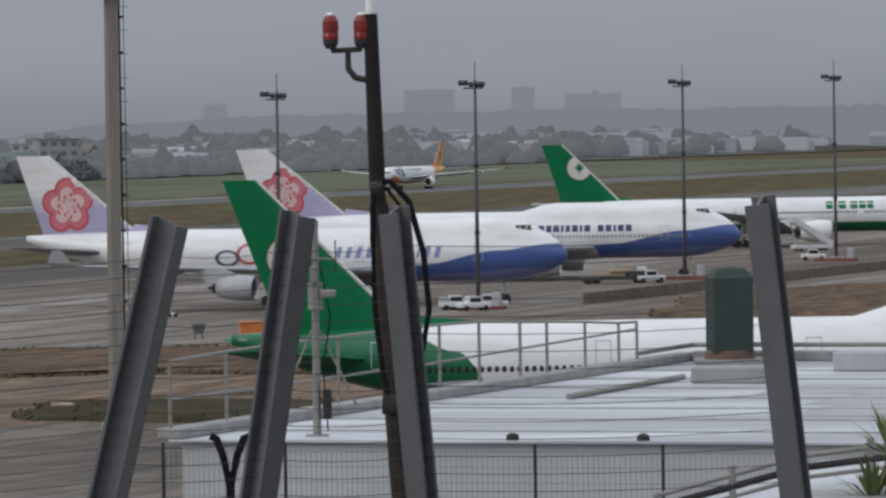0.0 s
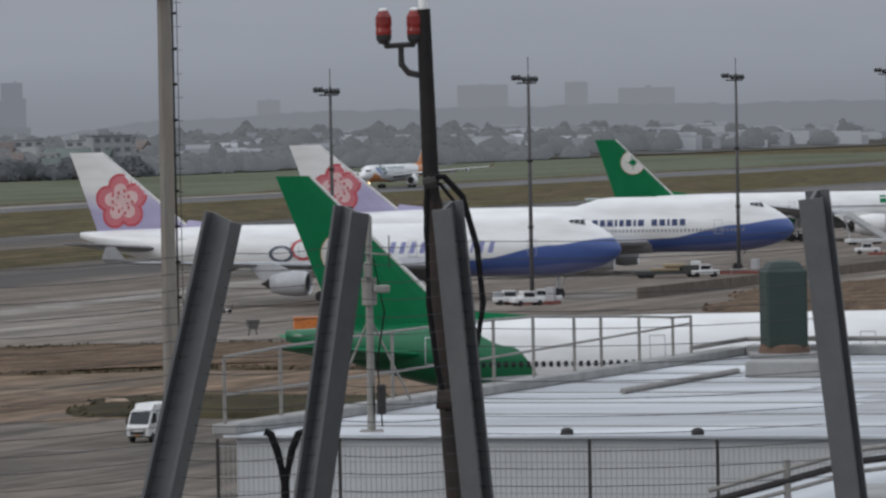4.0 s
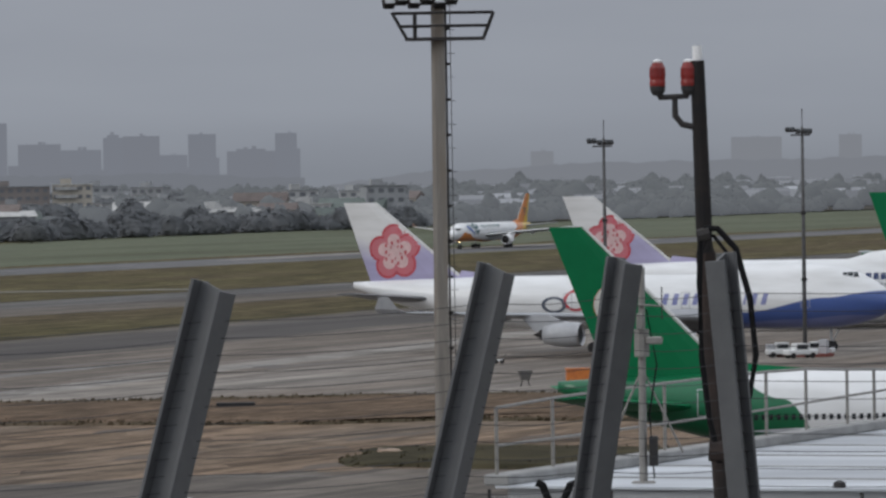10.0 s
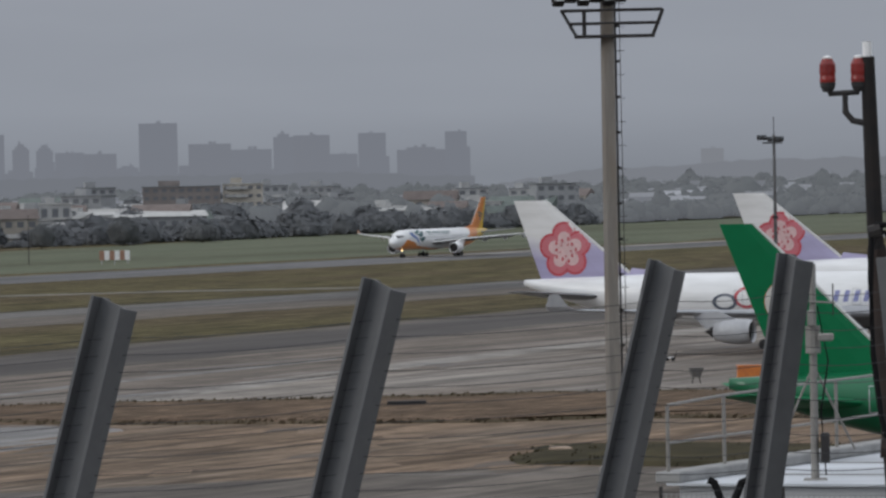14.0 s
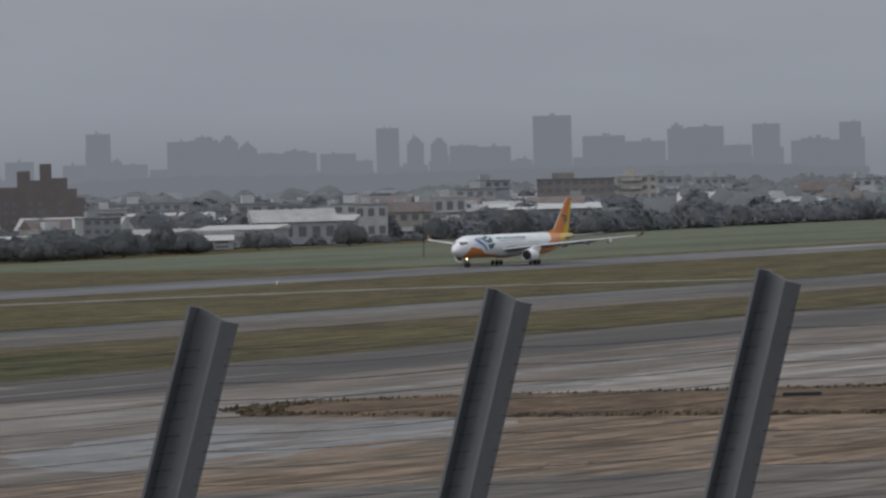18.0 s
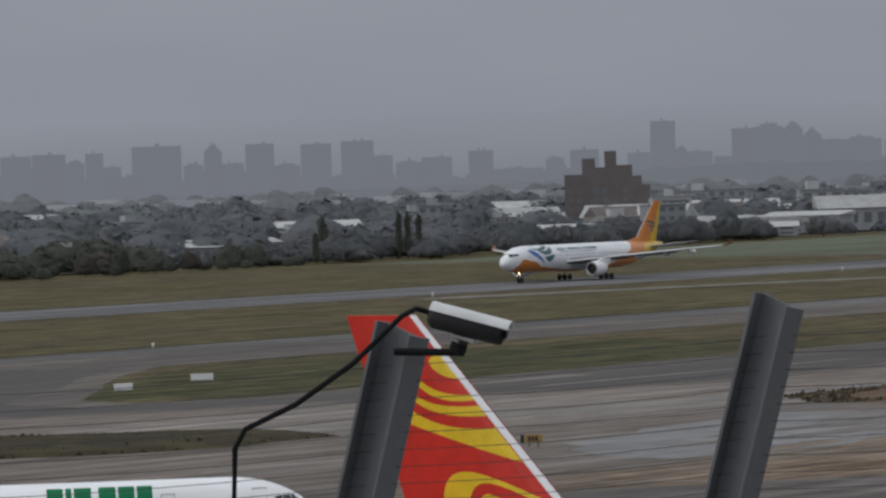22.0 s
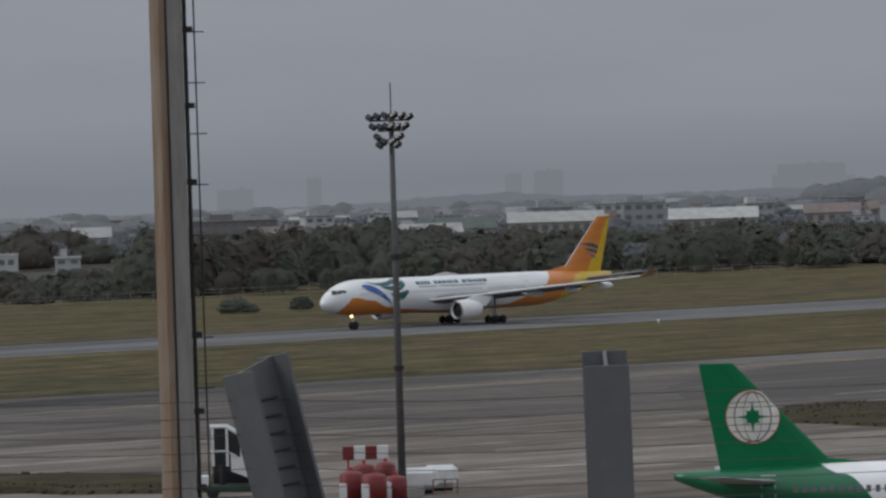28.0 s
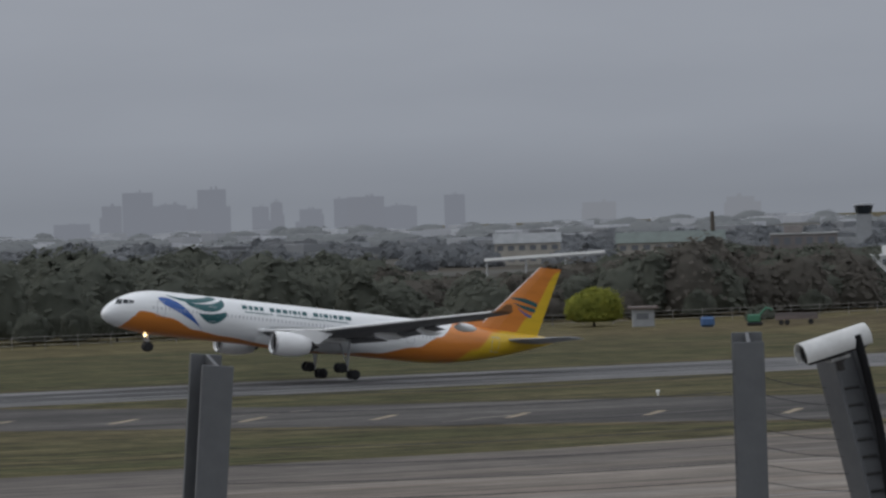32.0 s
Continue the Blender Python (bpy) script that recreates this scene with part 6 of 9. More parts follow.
def clumps(name, spots, material, label, seed, leaves=40, leaf=0.8):
    """Far woodland: many rough crowns in one mesh."""
    rnd = random.Random(seed)
    verts, faces = [], []
    for x, y, z, r0, h in spots:
        dome(rnd, verts, faces, (x, y, z), r0, 0.12 * h, h, 11, 5, leaves, leaf, 0.08)
    me = bpy.data.meshes.new(name)
    me.from_pydata(verts, [], faces)
    me.polygons.foreach_set("use_smooth", [True] * len(faces))
    me.materials.append(material)
    return tagged(new(name, me), label, kind="stuff")


def across(p):
    return -p.x * CA + p.y * SA


def rise(d, az=-30.0):
    """Height of the land far off: it climbs gently behind the wood."""
    n = across(polar(az, d))
    top = float(np.interp(az, (-25, -22, -5, -1), (0.5, 5, 5, 9)))
    return top * max(0.0, min(1.0, (d - 1400) / 2600, (n - 950) / 350))


def beyond(az, d):
    """Whether a place lies behind the wood's edge."""
    p = polar(az, d)
    return across(p) > foot(p.x * SA + p.y * CA) + 45


land = part("far_land", loft([[W(s, n, rise(math.hypot(s, n), 19.6 - math.degrees(math.atan2(n, s))) + 0.3) for s in range(-300, 4600, 100)] for n in (960, 1010, 1100, 1300, 1500, 1750, 2300, 3000, 3600)], closed=False), mat("far_scrub_land", (0.07, 0.06, 0.048), (0.05, 0.046, 0.037), rough=1, scale=0.01, c=(0.12, 0.12, 0.115), big=0.4, spec=0.05))
tagged(land, "gently rising wooded land behind the airfield", kind="structure")

spots = []
for i in range(1800):
    s = random.uniform(120, 1950) if i < 1500 else random.uniform(480, 800)
    back = random.random() ** 1.2 * (260 if i < 900 else 560 if i < 1500 else 190)
    p = W(s, foot(s) + 24 + back)
    if meadow(azimuth(p)) and back < 190:
        tall = random.uniform(1.4, 3.2) + back * 0.008
    elif meadow(azimuth(p)) and back < 300 and any(a < azimuth(p) < b for a, b in ((-34.1, -33.1), (-33.2, -31.9), (-31.8, -31.3))):
        continue
    else:
        tall = crest(p) * random.uniform(0.66, 0.98)
        if p.xy.length < 1350 and -40.3 < azimuth(p) < -39.15:
            tall = min(tall, random.uniform(1.2, 2.6))
        if -19.4 < azimuth(p) < -14.5 and back < 120:
            tall *= random.uniform(0.45, 0.8)
    spots.append((p.x, p.y, 0, random.uniform(4.5, 9.5) if tall > 4 else random.uniform(2, 4.5), tall))
for i in range(420):
    s = 1750 + 1100 * random.random()
    p = W(s, foot(s) + 6 + 75 * random.random())
    spots.append((p.x, p.y, 0, random.uniform(3.5, 8), random.uniform(5, 9.5)))
haze = [q for q in spots if q[0] * SA + q[1] * CA >= 2250]
spots = [q for q in spots if q[0] * SA + q[1] * CA < 2250]
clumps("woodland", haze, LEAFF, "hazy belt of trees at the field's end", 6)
near, off = [q for q in spots if q[0] * SA + q[1] * CA < 1250], [q for q in spots if q[0] * SA + q[1] * CA >= 1250]
far_off = [q for q in off if q[0] * SA + q[1] * CA > 1560]
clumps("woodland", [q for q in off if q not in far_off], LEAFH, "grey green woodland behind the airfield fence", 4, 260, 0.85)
brown = [q for k, q in enumerate(near) if k % 3 == 0 and q[0] / q[1] > -1.0]
clumps("woodland", [q for q in near if q not in brown], LEAF, "dark woodland behind the airfield fence", 1, 280, 0.8)
clumps("woodland", brown, LEAFB, "brown winter woodland behind the airfield fence", 9, 280, 0.8)
spots = []
for i in range(2100):
    a, d = random.uniform(-56, -6), 1300 + 1500 * random.random()
    p = polar(a, d)
    if not beyond(a, d) or d < 1750 and (a < -27 or -23.3 < a < -21.2):
        continue
    spots.append((p.x, p.y, rise(d, a), random.uniform(6, 14) if a > -19.5 else random.uniform(4, 9), (clearing(a) if d < 1500 else 1) * random.uniform(7, 13) * (1 if a > -19.5 else 0.52)))
# paler still: more haze put into the leaf colour
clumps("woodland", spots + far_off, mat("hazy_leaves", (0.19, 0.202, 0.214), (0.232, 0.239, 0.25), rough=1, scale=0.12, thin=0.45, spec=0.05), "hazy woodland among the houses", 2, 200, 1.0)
spots = []
for i in range(2700):
    a, d = random.uniform(-56, 8) if i < 800 else random.uniform(-7.5, 7.5), (2650 if i < 800 else 2100) + 1450 * random.random() ** (1 if i < 1700 else 1.6)
    p = polar(a, d)
    if not beyond(a, d):
        continue
    spots.append((p.x, p.y, rise(d, a), random.uniform(7, 16) if a < -7 else random.uniform(4, 11), random.uniform(7, 13) * (1 if a > -24 else 0.6)))
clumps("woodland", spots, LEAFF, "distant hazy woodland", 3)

# houses
PLASTER = [mat("pale_plaster_%s" % k, c, tuple(v * 0.8 for v in c), rough=0.9, scale=0.25, spread=0.15) for k, c in (("white", (0.45, 0.455, 0.455)), ("grey", (0.33, 0.34, 0.35)), ("cream", (0.42, 0.39, 0.34)), ("pink", (0.25, 0.225, 0.215)))]
ROOFS = [mat("house_roof_%s" % k, c, tuple(v * 0.75 for v in c), rough=0.9, scale=0.4, spread=0.2) for k, c in (("pale", (0.42, 0.42, 0.41)), ("grey", (0.25, 0.26, 0.27)), ("green", (0.13, 0.155, 0.145)), ("red", (0.175, 0.145, 0.135)))]
BRICKB = mat("brown_facade", (0.165, 0.14, 0.136), (0.135, 0.12, 0.118), rough=0.9, scale=0.2)
PANE = mat("facade_window", (0.15, 0.16, 0.175), (0.12, 0.125, 0.14), rough=0.4, scale=0.5)


def house(at, wide, deep, high, wallm, roofm, style, label, storeys=2, name="house", group="suburb houses"):
    """A house with windows on the side facing the airfield; style: flat, gable, shed or vault."""
    ob = empty(name, at, label, "house" if name == "house" else "building", group)
    part("wall", B((-wide / 2, -deep / 2, 0), (wide / 2, deep / 2, high)), wallm, ob)
    if style == "flat":
        part("roof", B((-wide / 2 - 0.3, -deep / 2 - 0.3, high), (wide / 2 + 0.3, deep / 2 + 0.3, high + 0.45)), roofm, ob)
        part("stair_head", B((-wide * 0.3, -deep * 0.1, high + 0.45), (-wide * 0.02, deep * 0.3, high + 2.6)), wallm, ob)
    elif style == "gable":
        bm = loft([[Vector((x, -deep / 2 - 0.5, high)), Vector((x, 0, high + deep * 0.28)), Vector((x, deep / 2 + 0.5, high))] for x in (-wide / 2 - 0.5, wide / 2 + 0.5)])
        part("roof", bm, roofm, ob)
    elif style == "vault":
        bm = loft([[Vector((wide / 2 * 1.03 * math.cos(q), y, high + wide * 0.09 * math.sin(q))) for q in [math.pi * k / 10 for k in range(11)]] for y in (-deep / 2 - 0.5, deep / 2 + 0.5)])
        part("roof", bm, roofm, ob)
    else:
        bm = loft([[Vector((x, -deep / 2 - 0.6, high)), Vector((x, deep / 2 + 0.6, high + 1.6)), Vector((x, deep / 2 + 0.6, high - 0.1)), Vector((x, -deep / 2 - 0.6, high - 0.2))] for x in (-wide / 2 - 0.5, wide / 2 + 0.5)])
        part("roof", bm, roofm, ob)
    cols = max(2, min(9, int(wide / 3.2)))
    first = None
    for f in range(storeys):
        for c in range(cols):
            x, z = -wide / 2 + wide * (c + 0.5) / cols, high * (f + 0.35) / storeys
            if first is None:
                first = part("window", B((-0.28 * wide / cols, -0.08, 0), (0.28 * wide / cols, 0.02, high / storeys * 0.45)), PANE, ob)
                first.matrix_basis = pose(x, -deep / 2, z)
            else:
                twin(first, m=pose(x, -deep / 2, z))
    return ob


def at_az(az, d, turn=0.0):
    return pose(*polar(az, d, rise(d, az)), 0, 0, -az + turn)


hk = [house(at_az(-16.2 - 1.9 * i, 1700 + 40 * i), w, dp, h, PLASTER[p], ROOFS[r0], st, lab, fl)
      for i, (w, dp, h, p, r0, st, fl, lab) in enumerate(((16, 10, 7, 0, 0, "flat", 2, "white two-storey house in the suburb"), (22, 12, 6, 1, 0, "gable", 1, "grey house with pale pitched roof"),
                                                          (12, 10, 10, 0, 1, "flat", 3, "white three-storey house in the suburb"), (34, 16, 7, 1, 0, "shed", 1, "long shed with pale metal roof"),
                                                          (18, 11, 8, 2, 3, "gable", 2, "cream two-storey house with red roof"), (14, 12, 13, 1, 1, "flat", 4, "grey four-storey concrete apartment block"), (26, 14, 6, 2, 2, "gable", 1, "cream shed with green roof")))]
random.seed(21)
for i in range(265):
    a = -54 + 45.5 * (i + random.random()) / 150 if i < 150 else -9 + 5.5 * random.random() if i < 195 else -14.5 + 7 * random.random()
    d = 1450 + 1150 * random.random() ** 1.2 if i < 150 else 2150 + 700 * random.random() if i < 195 else 1750 + 500 * random.random()
    sc = random.uniform(0.75, 1.3) if d > 1700 else random.uniform(0.6, 0.9)
    while not beyond(a, d):
        d += 150
    if a < -30 or -23.6 < a < -21 and d < 1800 or a < -19 and (i % 3 or d > 1900):
        continue
    copy_thing(hk[random.choice((0, 0, 1, 2, 3, 3, 4, 5, 6))], at_az(a, d, random.uniform(-25, 25)) @ Matrix.Diagonal((sc, sc, sc, 1)))
# the densely built quarter beyond, as one mass
rnd = random.Random(9)
for shade, count, lo, hi in (((0.24, 0.25, 0.265), 500, 2100, 3000), ((0.16, 0.165, 0.175), 1100, 3000, 4100)):
    verts, faces = [], []
    for i in range(count):
        a, d = rnd.uniform(-54, 8) if i % 3 else rnd.uniform(-9, 6), rnd.uniform(lo, hi)
        if lo < 2500 and a > -7:
            continue
        if not beyond(a, d):
            continue
        p = polar(a, d, rise(d, a))
        w, dp, h = rnd.uniform(3, 12), rnd.uniform(4, 9), rnd.uniform(4, 10) * (1 if a > -24 else 0.6)
        b0 = len(verts)
        for x in (-w, w):
            for y in (-dp, dp):
                for z in (0, h):
                    verts.append((p.x + x, p.y + y, p.z + z))
        faces += [tuple(b0 + k for k in q) for q in ((0, 1, 3, 2), (4, 6, 7, 5), (0, 4, 5, 1), (2, 3, 7, 6), (1, 5, 7, 3))]
    me = bpy.data.meshes.new("far_suburb")
    me.from_pydata(verts, [], faces)
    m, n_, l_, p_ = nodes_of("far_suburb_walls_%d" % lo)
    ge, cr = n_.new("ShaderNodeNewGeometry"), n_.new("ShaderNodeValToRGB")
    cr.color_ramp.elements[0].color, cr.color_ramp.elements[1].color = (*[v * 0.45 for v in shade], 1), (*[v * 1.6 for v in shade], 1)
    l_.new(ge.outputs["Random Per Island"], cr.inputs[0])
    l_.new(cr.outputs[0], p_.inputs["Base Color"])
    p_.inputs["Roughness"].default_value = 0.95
    # the farther walls get their haze as a grey-blue glow
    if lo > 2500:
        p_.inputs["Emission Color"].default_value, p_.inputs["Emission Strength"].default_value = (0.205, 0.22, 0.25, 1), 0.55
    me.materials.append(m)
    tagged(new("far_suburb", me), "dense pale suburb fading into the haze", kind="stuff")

# pale small houses among the hazy trees at the far end of the field
verts, faces = [], []
for i in range(170):
    a, d = rnd.uniform(-8.5, 3.5), rnd.uniform(2300, 3300)
    if not beyond(a, d):
        continue
    p = polar(a, d, rise(d, a))
    w, dp, h = rnd.uniform(3, 9), rnd.uniform(4, 6), rnd.uniform(4.5, 8.5)
    b0 = len(verts)
    for x in (-w, w):
        for y in (-dp, dp):
            verts += [(p.x + x, p.y + y, p.z), (p.x + x, p.y + y, p.z + h)]
    verts += [(p.x - w, p.y, p.z + h + 2), (p.x + w, p.y, p.z + h + 2)]
    faces += [tuple(b0 + k for k in q) for q in ((0, 1, 8, 3, 2), (4, 6, 7, 9, 5), (0, 4, 5, 1), (2, 3, 7, 6), (1, 5, 9, 8), (3, 8, 9, 7))]
me = bpy.data.meshes.new("far_houses")
me.from_pydata(verts, [], faces)
# shares the far walls' glow, which imitates haze
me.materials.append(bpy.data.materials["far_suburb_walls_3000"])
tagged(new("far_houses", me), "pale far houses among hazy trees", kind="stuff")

# ridges at the horizon, their haze put into the glow colour
for far, pts in enumerate(([(-4.6, -22), (-3.6, 2), (-2.6, 8), (-2.0, 14), (-0.5, 16), (1.0, 18), (2.5, 16), (4.5, 18), (7.0, 16)], [(-34.0, -52), (-31.5, -46), (-29.5, -42), (-28.4, -38), (-27.8, -28), (-27.0, -26), (-26.2, -36), (-24.5, -34), (-22.5, -30), (-20.8, -34)], [(-20.9, -34), (-18.5, -26), (-16, -18), (-13.2, -12), (-12.6, 4), (-11.6, 8), (-10, 4), (-8, 6), (-6, 6), (-4.6, -6)])):
    fine = []
    for (a0, e0), (a1, e1) in zip(pts, pts[1:]):
        k = max(2, int((a1 - a0) / 0.09))
        fine += [(a0 + (a1 - a0) * i / k, e0 + (e1 - e0) * i / k + random.uniform(-2.5, 2.5)) for i in range(k)]
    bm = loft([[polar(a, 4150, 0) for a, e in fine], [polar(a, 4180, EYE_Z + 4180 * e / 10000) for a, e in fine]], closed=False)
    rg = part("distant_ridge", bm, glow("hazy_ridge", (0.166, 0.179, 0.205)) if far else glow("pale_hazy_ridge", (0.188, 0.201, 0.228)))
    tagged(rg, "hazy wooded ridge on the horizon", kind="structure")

# the larger buildings by themselves
D0 = 1900
brown = empty("brown_apartment_tower", at_az(-13.07, D0), "stepped brown apartment block among the houses", "building")
for nm, x0, x1, z1 in (("block", -14.4, -8.4, 21.4), ("tower", -8.4, -4.0, 26.7), ("block", -4.0, -0.8, 23.6), ("tower", -0.8, 3.2, 29), ("block", 3.2, 8.4, 24.2), ("block", 8.4, 11.5, 20.5), ("block", 11.5, 14.2, 17.5)):
    part(nm, B((x0, -7, 0), (x1 - 0.02, 7, z1 - rise(D0))), BRICKB, brown)
first = None
for z in range(6, 18, 3):
    for x in (-12.3, -9.6, -4, -1, 6):
        if first is None:
            first = part("window", B((-0.8, -0.1, 0), (0.8, 0.05, 1.4)), PANE, brown)
            first.matrix_basis = pose(x, -7, z)
        else:
            twin(first, m=pose(x, -7, z))
house(at_az(-7.67, 2260), 31, 14, 18.6, PLASTER[3], ROOFS[1], "flat", "brownish pink apartment slab", 6, "apartment_block", "")
apt = house(at_az(-7.05, 2260), 16, 12, 19.6, PLASTER[2], ROOFS[0], "flat", "cream apartment block with white balconies", 6, "apartment_block", "")
for k in range(6):
    part("balcony", B((-6.6, -7.4, 1.6 + 3.2 * k), (2.0, -6.1, 2.7 + 3.2 * k)), PLASTER[0], apt)
house(at_az(-22.13, 1700), 27, 12, 14.5, PLASTER[3], ROOFS[1], "flat", "brownish apartment slab behind the trees", 4, "apartment_block", "")
house(at_az(-29.85, 2000), 30, 12, 10.5, PLASTER[3], ROOFS[1], "flat", "pale brick apartment row", 4, "apartment_block", "")
PLASTER.append(mat("bright_white_plaster", (0.74, 0.74, 0.73), (0.62, 0.62, 0.61), rough=0.85, scale=0.3))
ROOFS.append(mat("bright_white_roof", (0.66, 0.67, 0.67), (0.54, 0.55, 0.55), rough=0.8, scale=0.3))
for az, d, w, h, r0, st, p, lab in ((-26.6, 1800, 30, 8.5, 0, "gable", 2, "long hall with pale cream roof"), (-25.0, 1750, 27, 8.5, 0, "gable", 2, "long hall with pale cream roof"), (-23.4, 1250, 24, 5.2, 0, "shed", 0, "low white shelter roof behind the trees"),
                                    (-18.5, 1400, 12.5, 7.2, 0, "flat", 0, "small white house at the wood's edge"), (-38.45, 2100, 46, 5.6, 4, "vault", 0, "white hangar with curved roof"), (-36.4, 2200, 29, 7.6, 0, "gable", 0, "white hangar with pitched roof"),
                                    (-34.33, 1750, 13.5, 7.8, 0, "gable", 1, "white pitched roof among the trees"), (-33.95, 1640, 9, 7.2, 0, "flat", 1, "grey flat-roofed house among the trees"), (-31.3, 1850, 12, 7.6, 0, "gable", 1, "white pitched roof among the trees"), (-34.55, 1580, 6, 7.4, 1, "flat", 1, "narrow grey house among the trees"), (-31.55, 1560, 7, 4.6, 0, "flat", 0, "low white house behind the hedges"), (-39.7, 1350, 21, 6.2, 4, "flat", 4, "white building at the wood's edge"),
                                    (-43.55, 1900, 22, 7.4, 1, "gable", 2, "yellowish hall with dark roof"), (-42.1, 1800, 34, 7.2, 2, "gable", 2, "hall with green pitched roof"), (-40.75, 1700, 20, 9.2, 0, "flat", 3, "pinkish house with pale roof"), (-10.4, 1700, 9, 6.6, 0, "flat", 0, "white house behind the trees"), (-11.37, 1850, 24, 4.4, 0, "vault", 1, "grey hall with low curved roof"), (-10.42, 1850, 27, 5.4, 0, "shed", 0, "long white shed at the wood's edge"), (-9.75, 1900, 11, 13.5, 1, "flat", 0, "tall white house behind the sheds"), (-9.5, 1850, 12, 4.8, 0, "gable", 2, "low cream house with pale roof"), (-12.4, 1950, 12, 12.6, 0, "flat", 0, "white house with terrace roof"), (-8.95, 2000, 11.5, 14.8, 0, "flat", 0, "white house with terrace roof"),
                                    (-12.2, 1650, 60, 5.5, 0, "shed", 1, "wide pale shed roof behind the trees"), (-9.2, 1700, 13, 11, 0, "flat", 0, "white house with terrace roof"), (-8.6, 1720, 14, 11.5, 0, "flat", 0, "white house with terrace roof")):
    far = d
    while not beyond(az, far - 12):
        far += 20
    w, h = w * far / d, EYE_Z - (EYE_Z - h - rise(d, az)) * far / d - rise(far, az)
    house(at_az(az, far), w, 12, h, PLASTER[p], ROOFS[r0], st, lab, 2, "hall" if w > 19 else "house", "")

for i in range(64):
    a, d = -30 + 11.5 * random.random(), 1820 + 900 * random.random()
    sc = random.uniform(0.6, 1.05)
    copy_thing(hk[random.choice((0, 0, 1, 2, 3, 4, 5))], at_az(a, d, random.uniform(-25, 25)) @ Matrix.Diagonal((sc, sc, sc, 1)))

# two villas behind the hedges
VILLA, CREAMV, TILE = mat("villa_white", (0.5, 0.5, 0.49), (0.42, 0.42, 0.41), rough=0.85, scale=0.3), mat("villa_cream", (0.5, 0.43, 0.36), (0.42, 0.36, 0.3), rough=0.85, scale=0.3), mat("villa_red_tiles", (0.33, 0.13, 0.1), (0.25, 0.11, 0.09), rough=0.9, scale=1.5)
villa = empty("villa", at_az(-33.57, 1552), "cream villa with stepped flat roofs behind the hedges", "house")
for nm, x0, x1, z1, m in (("wing", -8, -1.5, 5.0, CREAMV), ("wing", -1.5, 3.2, 6.6, CREAMV), ("stair_tower", 0.6, 2.6, 8.4, CREAMV), ("wing", 3.2, 8, 5.2, CREAMV)):
    part(nm, B((x0, -5 if nm == "wing" else -3, 0), (x1, 5, z1), None, 0.06), m, villa)
    part("parapet", B((x0 - 0.15, -5.15 if nm == "wing" else -3.15, z1), (x1 + 0.15, 5.1, z1 + 0.35)), VILLA, villa)
for x, z in ((-6.6, 3.0), (-4, 3.0), (0.2, 4.2), (4.6, 3.2), (6.4, 3.2)):
    part("window", B((x - 0.7, -5.06, z - 0.7), (x + 0.7, -4.9, z + 0.7)), PANE, villa)
villa = empty("villa", at_az(-32.57, 1548), "white villa with a red tiled roof behind the hedges", "house")
for nm, x0, x1, z1 in (("wing", -14, -8.2, 6.2), ("wing", -8.2, -2.5, 7.0), ("stair_tower", -6.6, -3.4, 9.4), ("wing", -2.5, 7.5, 5.0), ("wing", 7.5, 14, 6.0)):
    part(nm, B((x0, -6 if nm == "wing" else -4, 0), (x1, 6, z1), None, 0.06), VILLA, villa)
    part("parapet", B((x0 - 0.15, -6.15 if nm == "wing" else -4.15, z1), (x1 + 0.15, 6.1, z1 + 0.4)), VILLA, villa)
part("roof", loft([[Vector((x, y, z)) for x, z in ((-3.0, 4.9), (8.0, 4.9), (6.6, 6.9), (-0.4, 6.9))] for y in (-6.7, 5.0)]), TILE, villa, "red tiled roof")
part("balcony", B((-14.2, -7.4, 2.4), (-8.4, -6.1, 3.4)), VILLA, villa)
for x, z in ((-12.6, 4.6), (-10, 4.6), (-6.6, 4.6), (-4.2, 4.6), (0, 3.2), (3.0, 3.2), (6, 3.2), (9.5, 4.2), (12, 4.2), (-12.6, 1.4), (-9.8, 1.4)):
    part("window", B((x - 0.8, -6.07, z - 0.75), (x + 0.8, -5.9, z + 0.75)), PANE, villa)
for az, d, w, h in ((-32.78, 1640, 1.5, 18.2), (-32.7, 1650, 1.1, 14.6), (-37.57, 1600, 2.4, 15.2), (-15.2, 1610, 1.0, 13.8), (-15.11, 1612, 1.1, 14.4), (-15.0, 1615, 1.0, 13.9), (-15.98, 1640, 1.8, 13.4)):
    tree(at_az(az, d), int(d - az * 10), w, h, LEAF, "tall slender dark tree among the houses", 0.12, "", 900)

canopy = empty("canopy_shelter", at_az(-43.38, 1350), "long pale canopy roof on thin posts", "shelter")
part("roof", loft([[Vector((x, y, z + 0.04 * x)) for y, z in ((-4, 8.2), (4, 8.7), (4, 9.1), (-4, 8.6))] for x in (-14.4, 14.4)]), ROOFS[0], canopy)
for x in (-13.8, -4.5, 5, 13.6):
    part("post", tube(None, [(x, -3.5, 0), (x, -3.5, 8.3 + 0.04 * x)], 0.22, 6), PLASTER[0], canopy)
tent = part("dome_tent", lathe(None, [(0, 4.6), (1.2, 4.5), (2.4, 3.7), (3.2, 2.2), (3.5, 0.3)], 18, pose(*polar(-27.73, 1204), 0, -90, 0) @ Matrix.Diagonal((0.95, 1.0, 0.95, 1))), PLASTER[1])
thing(tent, "rounded white tent at the field's edge", "tent")
wt = empty("water_tower", at_az(-35.27, 1500), "weathered flared concrete water tower", "tower")
WTM = mat("stained_tower_concrete", (0.14, 0.12, 0.108), (0.1, 0.087, 0.078), rough=0.95, scale=0.5, c=(0.16, 0.13, 0.1), big=0.5)
